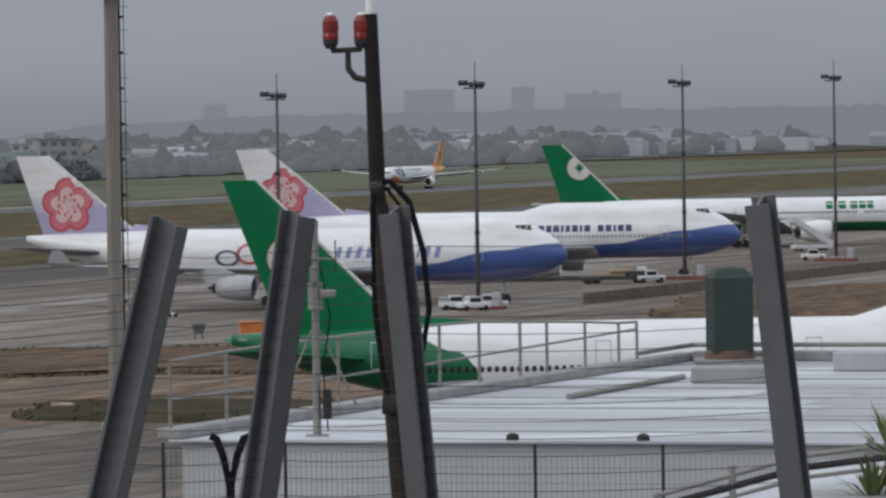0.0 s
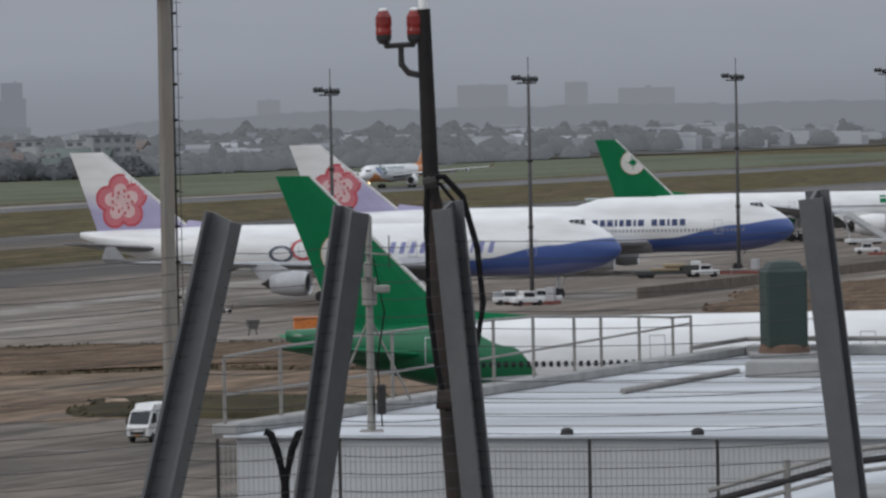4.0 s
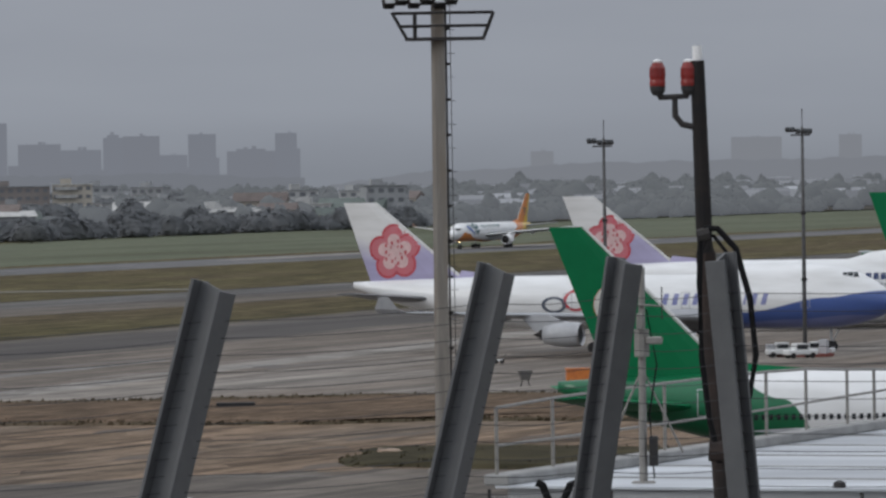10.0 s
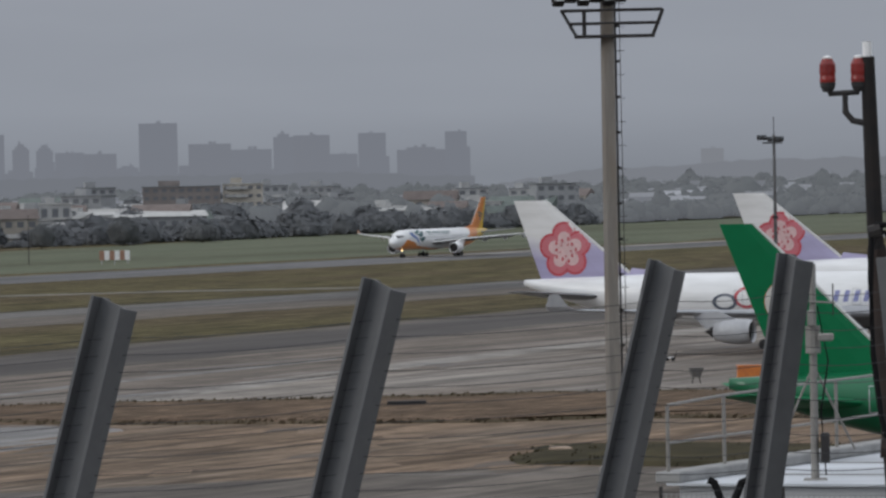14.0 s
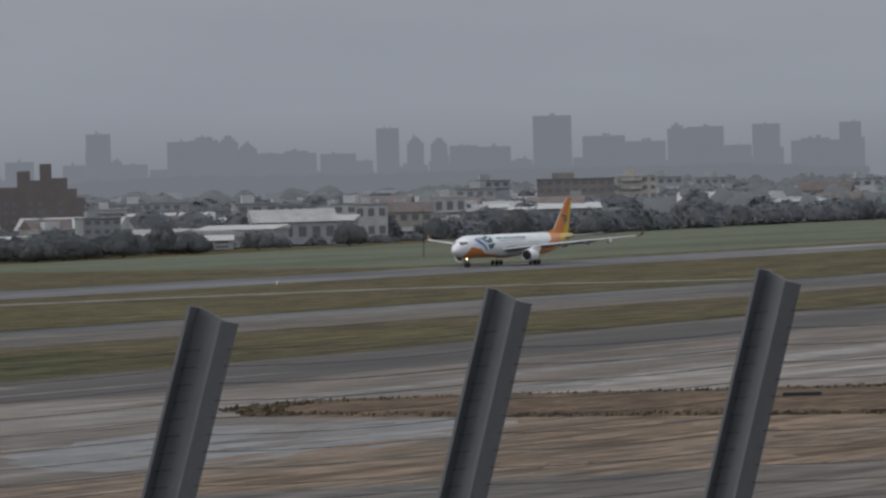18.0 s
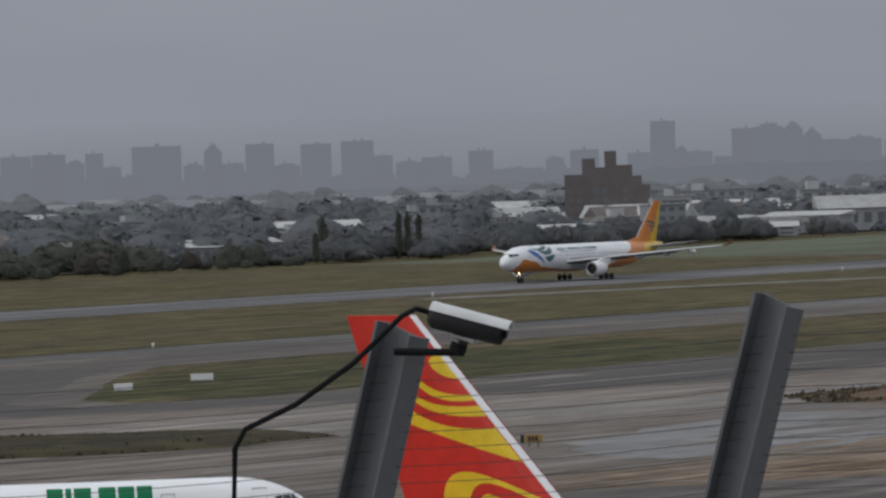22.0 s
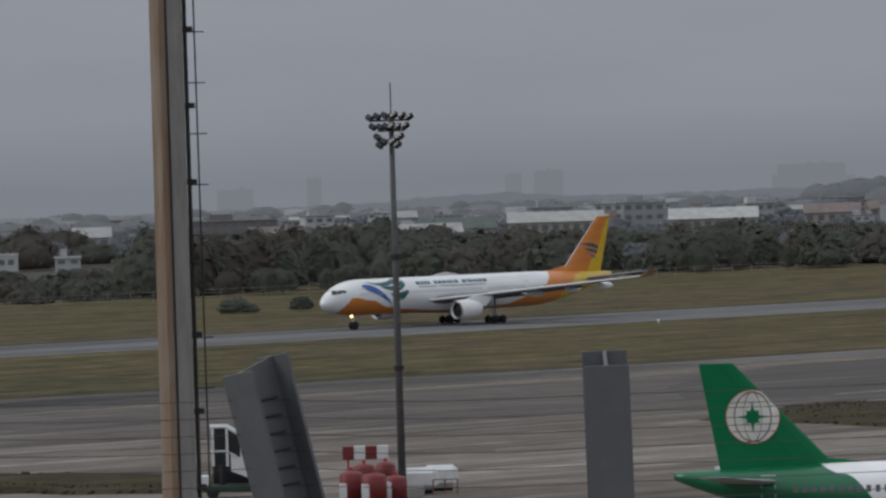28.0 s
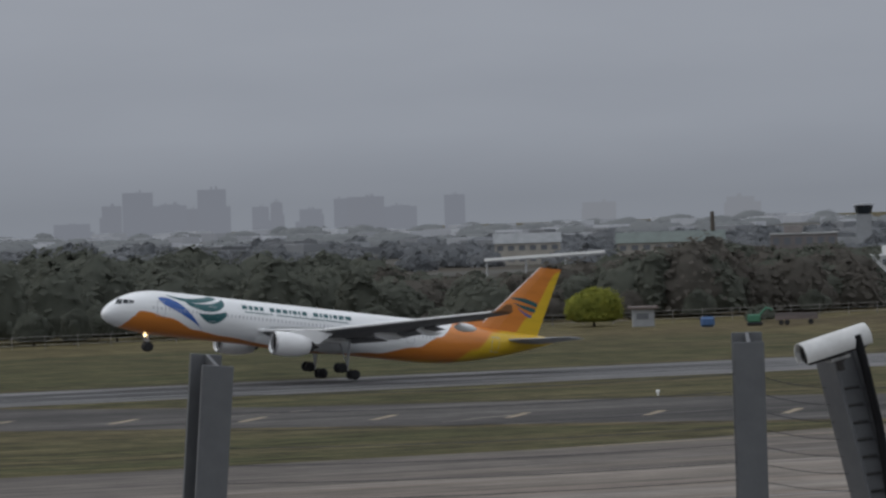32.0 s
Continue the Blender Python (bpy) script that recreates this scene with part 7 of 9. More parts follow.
part("shaft", lathe(None, [(0, 5.6), (8, 4.9), (14, 4.25), (18, 3.8), (21, 3.7), (22.3, 4.3)], 18, pose(0, 0, 0, 0, -90, 0)), WTM, wt)
part("tank", lathe(None, [(22.3, 4.45), (22.8, 4.6), (26.2, 4.45), (26.5, 4.7), (26.9, 4.6)], 18, pose(0, 0, 0, 0, -90, 0)), WTM, wt)
for q in range(8):
    for z in (10, 15, 19.3, 24):
        a0 = q * math.tau / 8 + 0.2
        r0 = 4.62 if z < 12 else 4.1 if z < 16 else 3.72 if z < 20 else 4.5
        part("window", B((-0.35, -0.2, 0), (0.35, 0.2, 1.1), pose(r0 * math.cos(a0), r0 * math.sin(a0), z, 0, 0, math.degrees(a0) + 90)), PANE, wt)
part("mast", tube(None, [(0, 0, 26.9), (0, 0, 28.6)], 0.12, 6), DARKSTEEL, wt)
ct = empty("control_tower", at_az(-40.14, 1900), "small grey control tower with dark glass cab", "tower")
part("shaft", B((-2.6, -2.6, 0), (2.6, 2.6, 13.6)), PLASTER[1], ct)
part("cab", lathe(None, [(13.6, 2.2), (14.3, 2.7), (16.3, 3.2), (16.6, 3.2)], 8, pose(0, 0, 0, 0, -90, 0)), GLASSDARK, ct, "dark glass cab")
part("cab_roof", lathe(None, [(16.6, 3.4), (17.2, 3.3), (17.3, 0.8)], 8, pose(0, 0, 0, 0, -90, 0)), GREYP, ct)
part("base_building", B((-16, -6, 0), (3, 5, 6.0)), PLASTER[1], ct)
chim = part("chimney", tube(None, [tuple(polar(-41.67, 1800, rise(1800))), tuple(polar(-41.67, 1800, 16.5))], 0.9, 10, 0.6), BARK)
thing(chim, "dark slender chimney above the roofs", "chimney")

# at the wood's edge
tree(pose(*polar(-42.9, 985)), 77, 5.4, 7.4, LEAFY, "round yellow-green bushy tree at the field's edge", 0.2, "")
for az, d, w, h in ((-29.86, 1020, 3.6, 3.0), (-29.2, 1025, 2.2, 2.8), (-44.4, 990, 3.5, 3), (-41.2, 985, 3, 3.2)):
    bush = part("bush", crown_mesh(int(d + az * 3), w, h, 300, 0.35, 6, 0.2), LEAF)
    bush.matrix_basis = pose(*polar(az, d))
    thing(bush, "dark clipped bush at the field's edge", "bush", "bushes at the field's edge")
hut = empty("guard_hut", pose(*polar(-42.4, 976), 0, 0, 44), "small grey hut with red flat roof", "hut")
part("wall", B((-1.9, -1.6, 0), (1.9, 1.6, 3.0)), PLASTER[1], hut)
part("roof", B((-2.6, -2.2, 3.0), (2.6, 2.2, 3.5), None, 0.08), ROOFS[3], hut)
part("window", B((-1.2, -1.66, 1.3), (0.9, -1.58, 2.3)), PANE, hut)
trailer = empty("flat_trailer", pose(*polar(-40.85, 957), 0, 0, 42), "low brown flat trailer parked at the field's edge", "trailer")
part("bed", B((-3.6, -1.2, 0.9), (3.6, 1.2, 1.5), None, 0.05), ROOFS[3], trailer)
part("side_board", B((-3.6, -1.24, 1.5), (3.6, -1.16, 2.1)), BRICKB, trailer)
for x in (-2.6, -1.6, 2.4):
    part("wheel", lathe(None, [(-1.15, 0.2), (-1.15, 0.45), (-0.85, 0.45), (-0.85, 0.2)], 14, pose(x, 0, 0.45, 0, 0, 90)), RUBBER, trailer)
loaderg = empty("green_digger", pose(*polar(-41.25, 958), 0, 0, 40), "small green digger with folded arm", "digger")
part("body", B((-1.6, -0.9, 0.6), (0.6, 0.9, 1.9), None, 0.15), mat("digger_green", (0.06, 0.2, 0.12), rough=0.5), loaderg)
part("track", B((-1.7, -1.0, 0), (1.0, 1.0, 0.6), None, 0.2), RUBBER, loaderg)
part("arm", tube(None, [(0.3, 0, 1.6), (1.6, 0, 3.0), (2.6, 0, 2.6)], 0.22, 6), mat("digger_green", (0.06, 0.2, 0.12)), loaderg)
tarp = part("blue_tarpaulin", B((-1.2, -0.9, 0), (1.2, 0.9, 1.7), pose(*polar(-41.75, 960), 0, 0, 42), 0.35), mat("blue_tarp", (0.06, 0.13, 0.28), rough=0.6, scale=2))
thing(tarp, "blue tarpaulin over a stack at the field's edge", "tarpaulin")
# perimeter fence along the wood
ff = empty("perimeter_fence", Matrix(), "grey mesh perimeter fence along the wood's edge", "fence")
posta = part("post", tube(None, [(0, 0, 0), (0, 0, 2.2)], 0.07, 5), GALV, ff)
posta.matrix_basis = pose(*W(140, 884))
for i in range(1, 130):
    twin(posta, m=pose(*W(140 + 6 * i, 884)))
for z in (0.6, 1.3, 2.0):
    part("rail", tube(None, [W(140, 884, z), W(920, 884, z)], 0.04, 4), GALV, ff)

# ---- terminal roof beyond the fence ----
ROOFZ = 16.7
ROOF = mat("white_roof_membrane", (0.41, 0.43, 0.465), (0.29, 0.31, 0.335), rough=0.45, scale=0.35, stretch=(0.4, 1.6, 1), c=(0.64, 0.67, 0.71), big=0.5)
WALLG = mat("pale_wall_panel", (0.5, 0.51, 0.52), (0.43, 0.44, 0.45), rough=0.7, scale=0.4, spec=0.2)
PARAPET = mat("roof_kerb_concrete", (0.34, 0.34, 0.335), (0.24, 0.24, 0.235), rough=0.85, scale=1.5)


def sbox(s0, s1, n0, n1, z0, z1, bev=0.0):
    """A box in airfield coordinates."""
    m = Matrix(((SA, -CA, 0, 0), (CA, SA, 0, 0), (0, 0, 1, 0), (0, 0, 0, 1)))
    return B((s0, n0, z0), (s1, n1, z1), m, bev)


terminal = empty("terminal_building", Matrix(), "low terminal building with white membrane roof", "building")
part("wall", sbox(105.2, 139.6, -70, 43.1, 0, ROOFZ - 0.05), WALLG, terminal, "pale panelled wall")
part("roof", sbox(105, 140, -70, 43.3, ROOFZ - 0.05, ROOFZ), ROOF, terminal, "white roof membrane")
part("kerb", sbox(105, 140.3, 43.0, 43.55, ROOFZ, ROOFZ + 0.22, 0.03), PARAPET, terminal, "grey roof kerb")
part("kerb", sbox(139.7, 140.3, -70, 42.98, ROOFZ, ROOFZ + 0.26, 0.03), PARAPET, terminal, "grey roof kerb")
for k in range(7):
    part("roof_seam", sbox(108 + 4.4 * k, 108.09 + 4.4 * k, -40, 43.5, ROOFZ, ROOFZ + 0.025), PARAPET, terminal)
part("roof_pipe", tube(None, [W(120.6, 40.0, ROOFZ + 0.07), W(130, 40.2, ROOFZ + 0.07)], 0.07, 8), GALV, terminal)
for s0, n0 in ((114, 33.2), (118.6, 34.0), (123.2, 36.4)):
    part("roof_stain", sbox(s0, s0 + 4.5, n0 - 5, n0, ROOFZ + 0.004, ROOFZ + 0.012), mat("roof_stain_grey", (0.3, 0.31, 0.33), (0.42, 0.43, 0.45), rough=0.6, scale=0.8), terminal, "dark damp stain")
for n0 in (41.5, 36.1, 33.4):
    part("drain_cap", lathe(None, [(0, 0.13), (0.1, 0.12), (0.14, 0.05)], 12, pose(*W(105.3, n0, ROOFZ), 0, -90, 0)), DARKSTEEL, terminal)

rail = empty("roof_railing", Matrix(), "galvanised steel railing along the roof's edge", "railing")
RAILS = [(105.1, 1.36), (108.15, 1.43), (111.4, 1.46), (114.7, 1.47), (118, 1.48), (121.25, 1.47), (124.0, 1.43), (126.95, 1.31), (128.95, 1.24), (131.9, 1.12), (134.6, 0.99), (136.1, 0.96)]
for s0, h in RAILS:
    part("post", tube(None, [W(s0, 43.3, ROOFZ + 0.2), W(s0, 43.3, ROOFZ + 0.2 + h)], 0.038, 8), GALV, rail)
part("rail", tube(None, [W(s0, 43.3, ROOFZ + 0.2 + h) for s0, h in RAILS], 0.032, 8), GALV, rail)
part("rail", tube(None, [W(105.1, 43.3, ROOFZ + 0.8), W(120, 43.3, ROOFZ + 0.8), W(136.1, 43.3, ROOFZ + 0.98)], 0.03, 8), GALV, rail)
part("rail", tube(None, [W(136.1, 43.3, ROOFZ + 0.36), W(139.9, 43.0, ROOFZ + 0.42), W(139.9, 30, ROOFZ + 0.42)], 0.06, 8), GALV, rail, "low grey pipe rail")
tank = empty("roof_tank", Matrix.Translation(W(138.6, 41.6, ROOFZ)), "dark green upright box tank on a concrete kerb", "tank")
TANKG = mat("tank_green", (0.018, 0.036, 0.03), (0.026, 0.045, 0.038), rough=0.6, scale=1.5)
part("shell", loft([[pose(0, 0, 0, 0, 0, 8) @ Vector((a * k, b * k, z)) for a, b in ((0.9, -1), (1, -0.9), (1, 0.9), (0.9, 1), (-0.9, 1), (-1, 0.9), (-1, -0.9), (-0.9, -1))] for k, z in ((0.53, 0.3), (0.53, 2.2), (0.36, 2.44), (0.1, 2.5))]), TANKG, tank, "dark green box tank with hipped top")
part("foot_ring", lathe(None, [(0.12, 0.66), (0.3, 0.64), (0.34, 0.56)], 24, pose(0, 0, 0, 0, -90, 0)), mat("rusty_ring", (0.16, 0.1, 0.07)), tank, "rusty foot ring")
part("plinth", B((-0.9, -0.9, 0), (0.9, 0.9, 0.12)), PARAPET, tank)
curb = part("roof_plinth", sbox(128, 129.2, 37.4, 39.4, ROOFZ, ROOFZ + 0.38, 0.03), PARAPET)
thing(curb, "low grey concrete plinth on the roof", "plinth")
vent = part("roof_vent", sbox(134, 135, 36.2, 37.6, ROOFZ, ROOFZ + 0.5, 0.05), GREYP)
thing(vent, "low grey box vent on the roof", "vent")

aero = empty("aerial_mast", Matrix.Translation(W(106.3, 40.6, ROOFZ)), "slim grey mast with braces and camera boxes", "mast")
part("pole", tube(None, [(0, 0, 0), (0, 0, 2.7), (0.02, 0, 4.35)], 0.085, 10, 0.06), GALV, aero)
part("base_box", B((-0.24, -0.2, -0.38), (0.24, 0.2, 0.04), None, 0.03), GALV, aero)
for x in (-0.75, 0.8):
    part("brace", tube(None, [(0, 0, 2.3), (x, 0.2, 0.6)], 0.025, 6), GALV, aero)
part("collar", tube(None, [(0, 0, 2.55), (0, 0, 3.1)], 0.15, 10), GALV, aero)
cb = part("control_box", B((0.12, -0.2, 0.35), (0.3, 0.1, 0.95), None, 0.02), DARKSTEEL, aero)
part("camera_box", B((0.1, -0.26, 2.8), (0.42, 0.06, 2.95), None, 0.03), GALV, aero, "grey camera housing")
part("box", B((-0.1, -0.26, 3.1), (0.04, -0.08, 3.42), None, 0.02), GALV, aero)
part("cross_arm", tube(None, [(-0.42, -0.1, 3.62), (0.46, -0.1, 3.56)], 0.022, 6), GALV, aero)
for x in (-0.4, 0.42):
    part("rod", tube(None, [(x, -0.1, 3.3), (x, -0.1, 3.95)], 0.014, 5), DARKSTEEL, aero)
part("cable", tube(None, [(0.1, -0.1, 3.5), (0.3, -0.14, 2.4), (0.14, -0.12, 1.4), (0.22, -0.12, 0.1)], 0.018, 6), BLACK, aero, "black sagging cable")

# mesh screen in front of the terminal wall
ledge = part("canopy_ledge", sbox(101.6, 105, -70, 43.6, 0, 13.9), WALLG)
thing(ledge, "pale canopy ledge in front of the terminal wall", "building")
mesh = empty("mesh_fence", Matrix(), "grey welded mesh fence in front of the terminal", "fence")
panel = bmesh.new()
for k in range(24):
    box(panel, (-0.006, 0.006, 0), (0.006, 0.018, 2.72), pose(0.107 * k, 0, 0))
for k in range(10):
    box(panel, (0, -0.008, -0.008), (2.56, 0.005, 0.008), pose(0, 0, 0.3 * k))
MESHM = mat("mesh_grey", (0.3, 0.305, 0.31), rough=0.6, scale=3)
base = Matrix(((CA, SA, 0, 0), (-SA, CA, 0, 0), (0, 0, 1, 0), (0, 0, 0, 1)))
p0 = part("mesh_panel", panel, MESHM, mesh, "welded mesh panel")
post0 = part("post", B((-0.026, -0.03, 0), (0.026, 0.03, 2.85)), DARKSTEEL, mesh)
for k in range(12):
    m = Matrix.Translation(W(103, 42.6 - 2.58 * k, 13.9)) @ base
    if k == 0:
        p0.matrix_basis, post0.matrix_basis = m, m
    else:
        twin(p0, m=m)
        twin(post0, m=m)
cond = empty("conduit_run", Matrix(), "pale conduits on brackets sloping along a parapet", "conduits")
for k, (r0, dz) in enumerate(((0.05, 0), (0.035, 0.16), (0.03, -0.14))):
    part("conduit", tube(None, [spot(2.1, -690, 78) + Vector((0, 0, dz)), spot(3.6, -622, 78) + Vector((0, 0, dz)), spot(5.2, -590, 78) + Vector((0, 0, dz))], r0, 8), GALV if k else DARKSTEEL, cond)
for az, el in ((2.9, -655), (3.6, -622), (4.3, -608)):
    part("bracket", tube(None, [spot(az, el, 78) + Vector((0, 0, -3.4)), spot(az, el, 78) + Vector((0, 0, 0.3))], 0.05, 6), GALV, cond)
slope = part("parapet_block", loft([[Vector((*polar(a, d).xy, z)) for a, z in ((1.6, 0), (7.0, 0), (7.0, EYE_Z - 78 * 0.0640), (3.8, EYE_Z - 78 * 0.0672), (1.6, EYE_Z - 78 * 0.079))] for d in (77, 86)]), ROOF)
thing(slope, "white sloping parapet block", "parapet")
PALM = mat("palm_leaf", (0.12, 0.17, 0.05), (0.2, 0.21, 0.09), rough=0.7, scale=2)


def fan_palm(at, size, seed):
    rnd = random.Random(seed)
    ob = empty("yucca_plant", Matrix.Translation(at), "spiky green yucca plant in a planter", "plant", "yucca plants")
    part("stem", tube(None, [(0, 0, -size * 1.2), (0, 0, 0)], 0.07, 7), BARK, ob)
    for k in range(46):
        q, e = rnd.uniform(0, 6.28), rnd.uniform(-0.2, 1.4)
        d = Vector((math.cos(q) * math.cos(e), math.sin(q) * math.cos(e), math.sin(e)))
        sd = d.cross(Vector((0, 0, 1))).normalized() * 0.035
        tip = d * size * rnd.uniform(0.7, 1.0) + Vector((0, 0, -0.08))
        bm = bmesh.new()
        bm.faces.new([bm.verts.new(v) for v in (sd * 0.4, d * size * 0.5 + sd, tip, d * size * 0.5 - sd, -sd * 0.4)])
        part("leaf", bm, PALM, ob)
    return ob


fan_palm(spot(4.5, -604, 70), 0.9, 1)
fan_palm(spot(4.32, -690, 70), 0.8, 2)
planter = part("planter", B((-1.2, -1.2, 0), (1.2, 1.2, 18.3), pose(*polar(4.45, 70)), 0.05), PARAPET)
thing(planter, "tall concrete planter pier", "planter")

# ---- obstruction lights on a pole, with loops of cable ----
POLE_D = 60.0
ob = empty("obstruction_light_pole", Matrix(), "dark pole carrying two red obstruction lights", "light pole")
a, b, c = spot(-0.452, -700, POLE_D), spot(-0.655, -113, POLE_D), spot(-0.701, 192, POLE_D)
foot0 = Vector((a.x + (a.x - c.x) * 0.08, a.y, SERVICE_Z))
part("lower_pole", tube(None, [foot0, a, b.lerp(a, 0.06)], 0.105, 12), mat("brown_pole_paint", (0.05, 0.038, 0.034), (0.03, 0.026, 0.025), rough=0.85, scale=3, spec=0.15), ob)
part("upper_pole", tube(None, [b.lerp(a, 0.06), b, c], 0.1, 12, 0.075), mat("black_pole_paint", (0.018, 0.018, 0.02), (0.03, 0.026, 0.024), rough=0.85, scale=3, spec=0.15), ob)
part("tip", tube(None, [c, c + Vector((0.0, 0, 0.16))], 0.05, 10), WHITE, ob, "white pole tip")
REDL = mat("red_lamp_glass", (0.27, 0.02, 0.016), (0.17, 0.014, 0.012), rough=0.25, scale=2)
part("arm", tube(None, [spot(-0.735, 75, POLE_D), spot(-0.86, 80, POLE_D), spot(-0.93, 95, POLE_D), spot(-0.935, 128, POLE_D)], 0.035, 8), DARKSTEEL, ob)
part("arm", tube(None, [spot(-1.105, 140, POLE_D), spot(-1.09, 128, POLE_D), spot(-0.8, 130, POLE_D), spot(-0.79, 142, POLE_D)], 0.03, 8), DARKSTEEL, ob)
for az in (-1.105, -0.79):
    lamp = part("red_lamp", lathe(None, [(0, 0.068), (0.02, 0.08), (0.06, 0.088), (0.1, 0.082), (0.14, 0.088), (0.22, 0.086), (0.28, 0.055), (0.295, 0.02)], 18, Matrix.Translation(spot(az, 143, POLE_D)) @ pose(0, 0, 0, 0, -90, 0)), REDL, ob, "red glass lamp")
    part("lamp_cap", lathe(None, [(0.28, 0.05), (0.3, 0.052), (0.315, 0.02)], 14, Matrix.Translation(spot(az, 143, POLE_D)) @ pose(0, 0, 0, 0, -90, 0)), WHITE, lamp)
    part("lamp_base", lathe(None, [(-0.07, 0.05), (-0.02, 0.08), (0.03, 0.085)], 14, Matrix.Translation(spot(az, 143, POLE_D)) @ pose(0, 0, 0, 0, -90, 0)), DARKSTEEL, lamp)
CAB_D = 59.7
part("cable", tube(None, [spot(-0.69, -112, CAB_D), spot(-0.71, -200, CAB_D), spot(-0.7, -330, CAB_D), spot(-0.63, -440, CAB_D), spot(-0.53, -520, CAB_D)], 0.032, 8), BLACK, ob, "black cable")
part("cable", tube(None, [spot(-0.66, -105, CAB_D), spot(-0.52, -105, CAB_D), spot(-0.34, -140, CAB_D), spot(-0.2, -230, CAB_D), spot(-0.15, -330, CAB_D), spot(-0.22, -400, CAB_D), spot(-0.36, -450, CAB_D)], 0.034, 8), BLACK, ob, "looped black cable")
part("cable", tube(None, [spot(-0.69, -115, CAB_D), spot(-0.56, -118, CAB_D), spot(-0.42, -150, CAB_D), spot(-0.33, -300, CAB_D), spot(-0.38, -420, CAB_D)], 0.02, 8), BLACK, ob, "black cable")
part("clamp", tube(None, [spot(-0.72, -118, CAB_D), spot(-0.6, -112, CAB_D)], 0.07, 8), DARKSTEEL, ob)
part("clamp", tube(None, [spot(-0.64, -498, CAB_D), spot(-0.46, -500, CAB_D)], 0.11, 8), mat("brown_pole_paint", (0.07, 0.055, 0.05)), ob)

hose = empty("conduit_bend", Matrix(), "black conduits bending over beside the fence", "conduit")
for az0, az1 in ((-2.33, -2.2), (-2.05, -2.19)):
    f1 = spot(az1, -700, 40)
    part("conduit", tube(None, [Vector((f1.x, f1.y, SERVICE_Z)), spot(az1, -640, 40), spot((az0 + az1) / 2, -585, 40), spot(az0, -555, 40), spot(az0 + (0.1 if az0 > -2.1 else -0.06), -550, 40)], 0.028, 8), BLACK, hose)


# ---- surveillance cameras ----
def cctv(parent, m, size=0.36, dark=True, low=12):
    """A long camera housing that looks along -x: dark body under a bent white shield."""
    s_, r = size, size * 0.17
    white = mat("camera_white", (0.62, 0.62, 0.61), (0.5, 0.5, 0.49), rough=0.35, scale=8)
    under = mat("camera_black", (0.014, 0.014, 0.016), (0.022, 0.021, 0.021), rough=0.6, scale=9, spec=0.25) if dark else white
    body = part("camera_housing", lathe(None, [(-s_ * 0.47, r * 0.9), (-s_ * 0.46, r * 0.96), (s_ * 0.44, r * 0.96), (s_ * 0.49, r * 0.8)], 20, m), under, parent, "dark camera housing" if dark else "", smooth=True)
    arc = [radians(-low + (180 + 2 * low) * k / 18) for k in range(19)]
    rings = []
    for x in (-s_ * 0.56, -s_ * 0.55, s_ * 0.5, s_ * 0.51):
        rings.append([m @ Vector((x, q * math.cos(a), q * math.sin(a))) for q, row in ((r * 1.1, arc), (r * 1.0, arc[::-1])) for a in row])
    part("sun_shield", loft(rings), white, body, "white sun shield")
    part("front_glass", lathe(None, [(-s_ * 0.485, r * 0.86), (-s_ * 0.472, r * 0.88)], 20, m), BLACK, body, "dark glass front")
    part("lens", lathe(None, [(-s_ * 0.53, r * 0.36), (-s_ * 0.486, r * 0.4)], 16, m), BLACK, body)
    part("end_cap", lathe(None, [(s_ * 0.49, r * 0.8), (s_ * 0.515, r * 0.7)], 16, m), under, body)
    foot_ = mat("bracket_metal", (0.42, 0.42, 0.41), (0.2, 0.2, 0.2), rough=0.4, metal=0.4, scale=12)
    part("bracket", tube(None, [m @ Vector((0, 0, -r)), m @ Vector((0, 0, -r - s_ * 0.2))], s_ * 0.06, 8), DARKSTEEL if dark else foot_, body)
    part("saddle", B((-s_ * 0.16, -r * 0.5, -r * 1.25), (s_ * 0.16, r * 0.5, -r * 0.94), m, s_ * 0.01), foot_, body)
    return body


def aimed(az, el, d, way):
    """Placing for a housing that faces a way given as right, up and towards the terrace."""
    p = spot(az, el, d)
    out = Vector((p.x, p.y, 0)).normalized()
    x = -(Vector((out.y, -out.x, 0)) * way[0] + Vector((0, 0, way[1])) - out * way[2]).normalized()
    y = Vector((0, 0, 1)).cross(x).normalized()
    return Matrix.Translation(p) @ Matrix((x, y, x.cross(y))).transposed().to_4x4()


one = empty("surveillance_camera", Matrix(), "white surveillance camera with black cable on a post", "camera", "surveillance cameras")
cctv(one, aimed(-14.53, -263, 24.75, (0.94, -0.27, 0.22)), 0.34, True, -24)
part("arm", tube(None, [spot(-15.28, -307, 24.85), spot(-14.6, -312, 24.75), spot(-14.6, -285, 24.75)], 0.017, 8), BLACK, one)
part("pan_joint", tube(None, [spot(-14.66, -314, 24.75), spot(-14.62, -296, 24.75)], 0.038, 10), BLACK, one, "black joint under the camera")
part("cable", tube(None, [spot(-14.9, -240, 24.8), spot(-15.05, -232, 24.8), spot(-15.2, -245, 24.75), spot(-15.7, -325, 24.7), spot(-16.3, -395, 24.7), spot(-16.82, -436, 24.7), spot(-16.93, -470, 24.7), spot(-16.97, -620, 24.7), spot(-17.0, -1840, 24.7)], 0.0125, 8), BLACK, one, "black cable")
two = empty("surveillance_camera", Matrix(), "white surveillance camera with black cable on a leaning post", "camera", "surveillance cameras")
cctv(two, aimed(-40.47, -279, 24.8, (-0.85, -0.24, 0.45)), 0.31, True, 35)
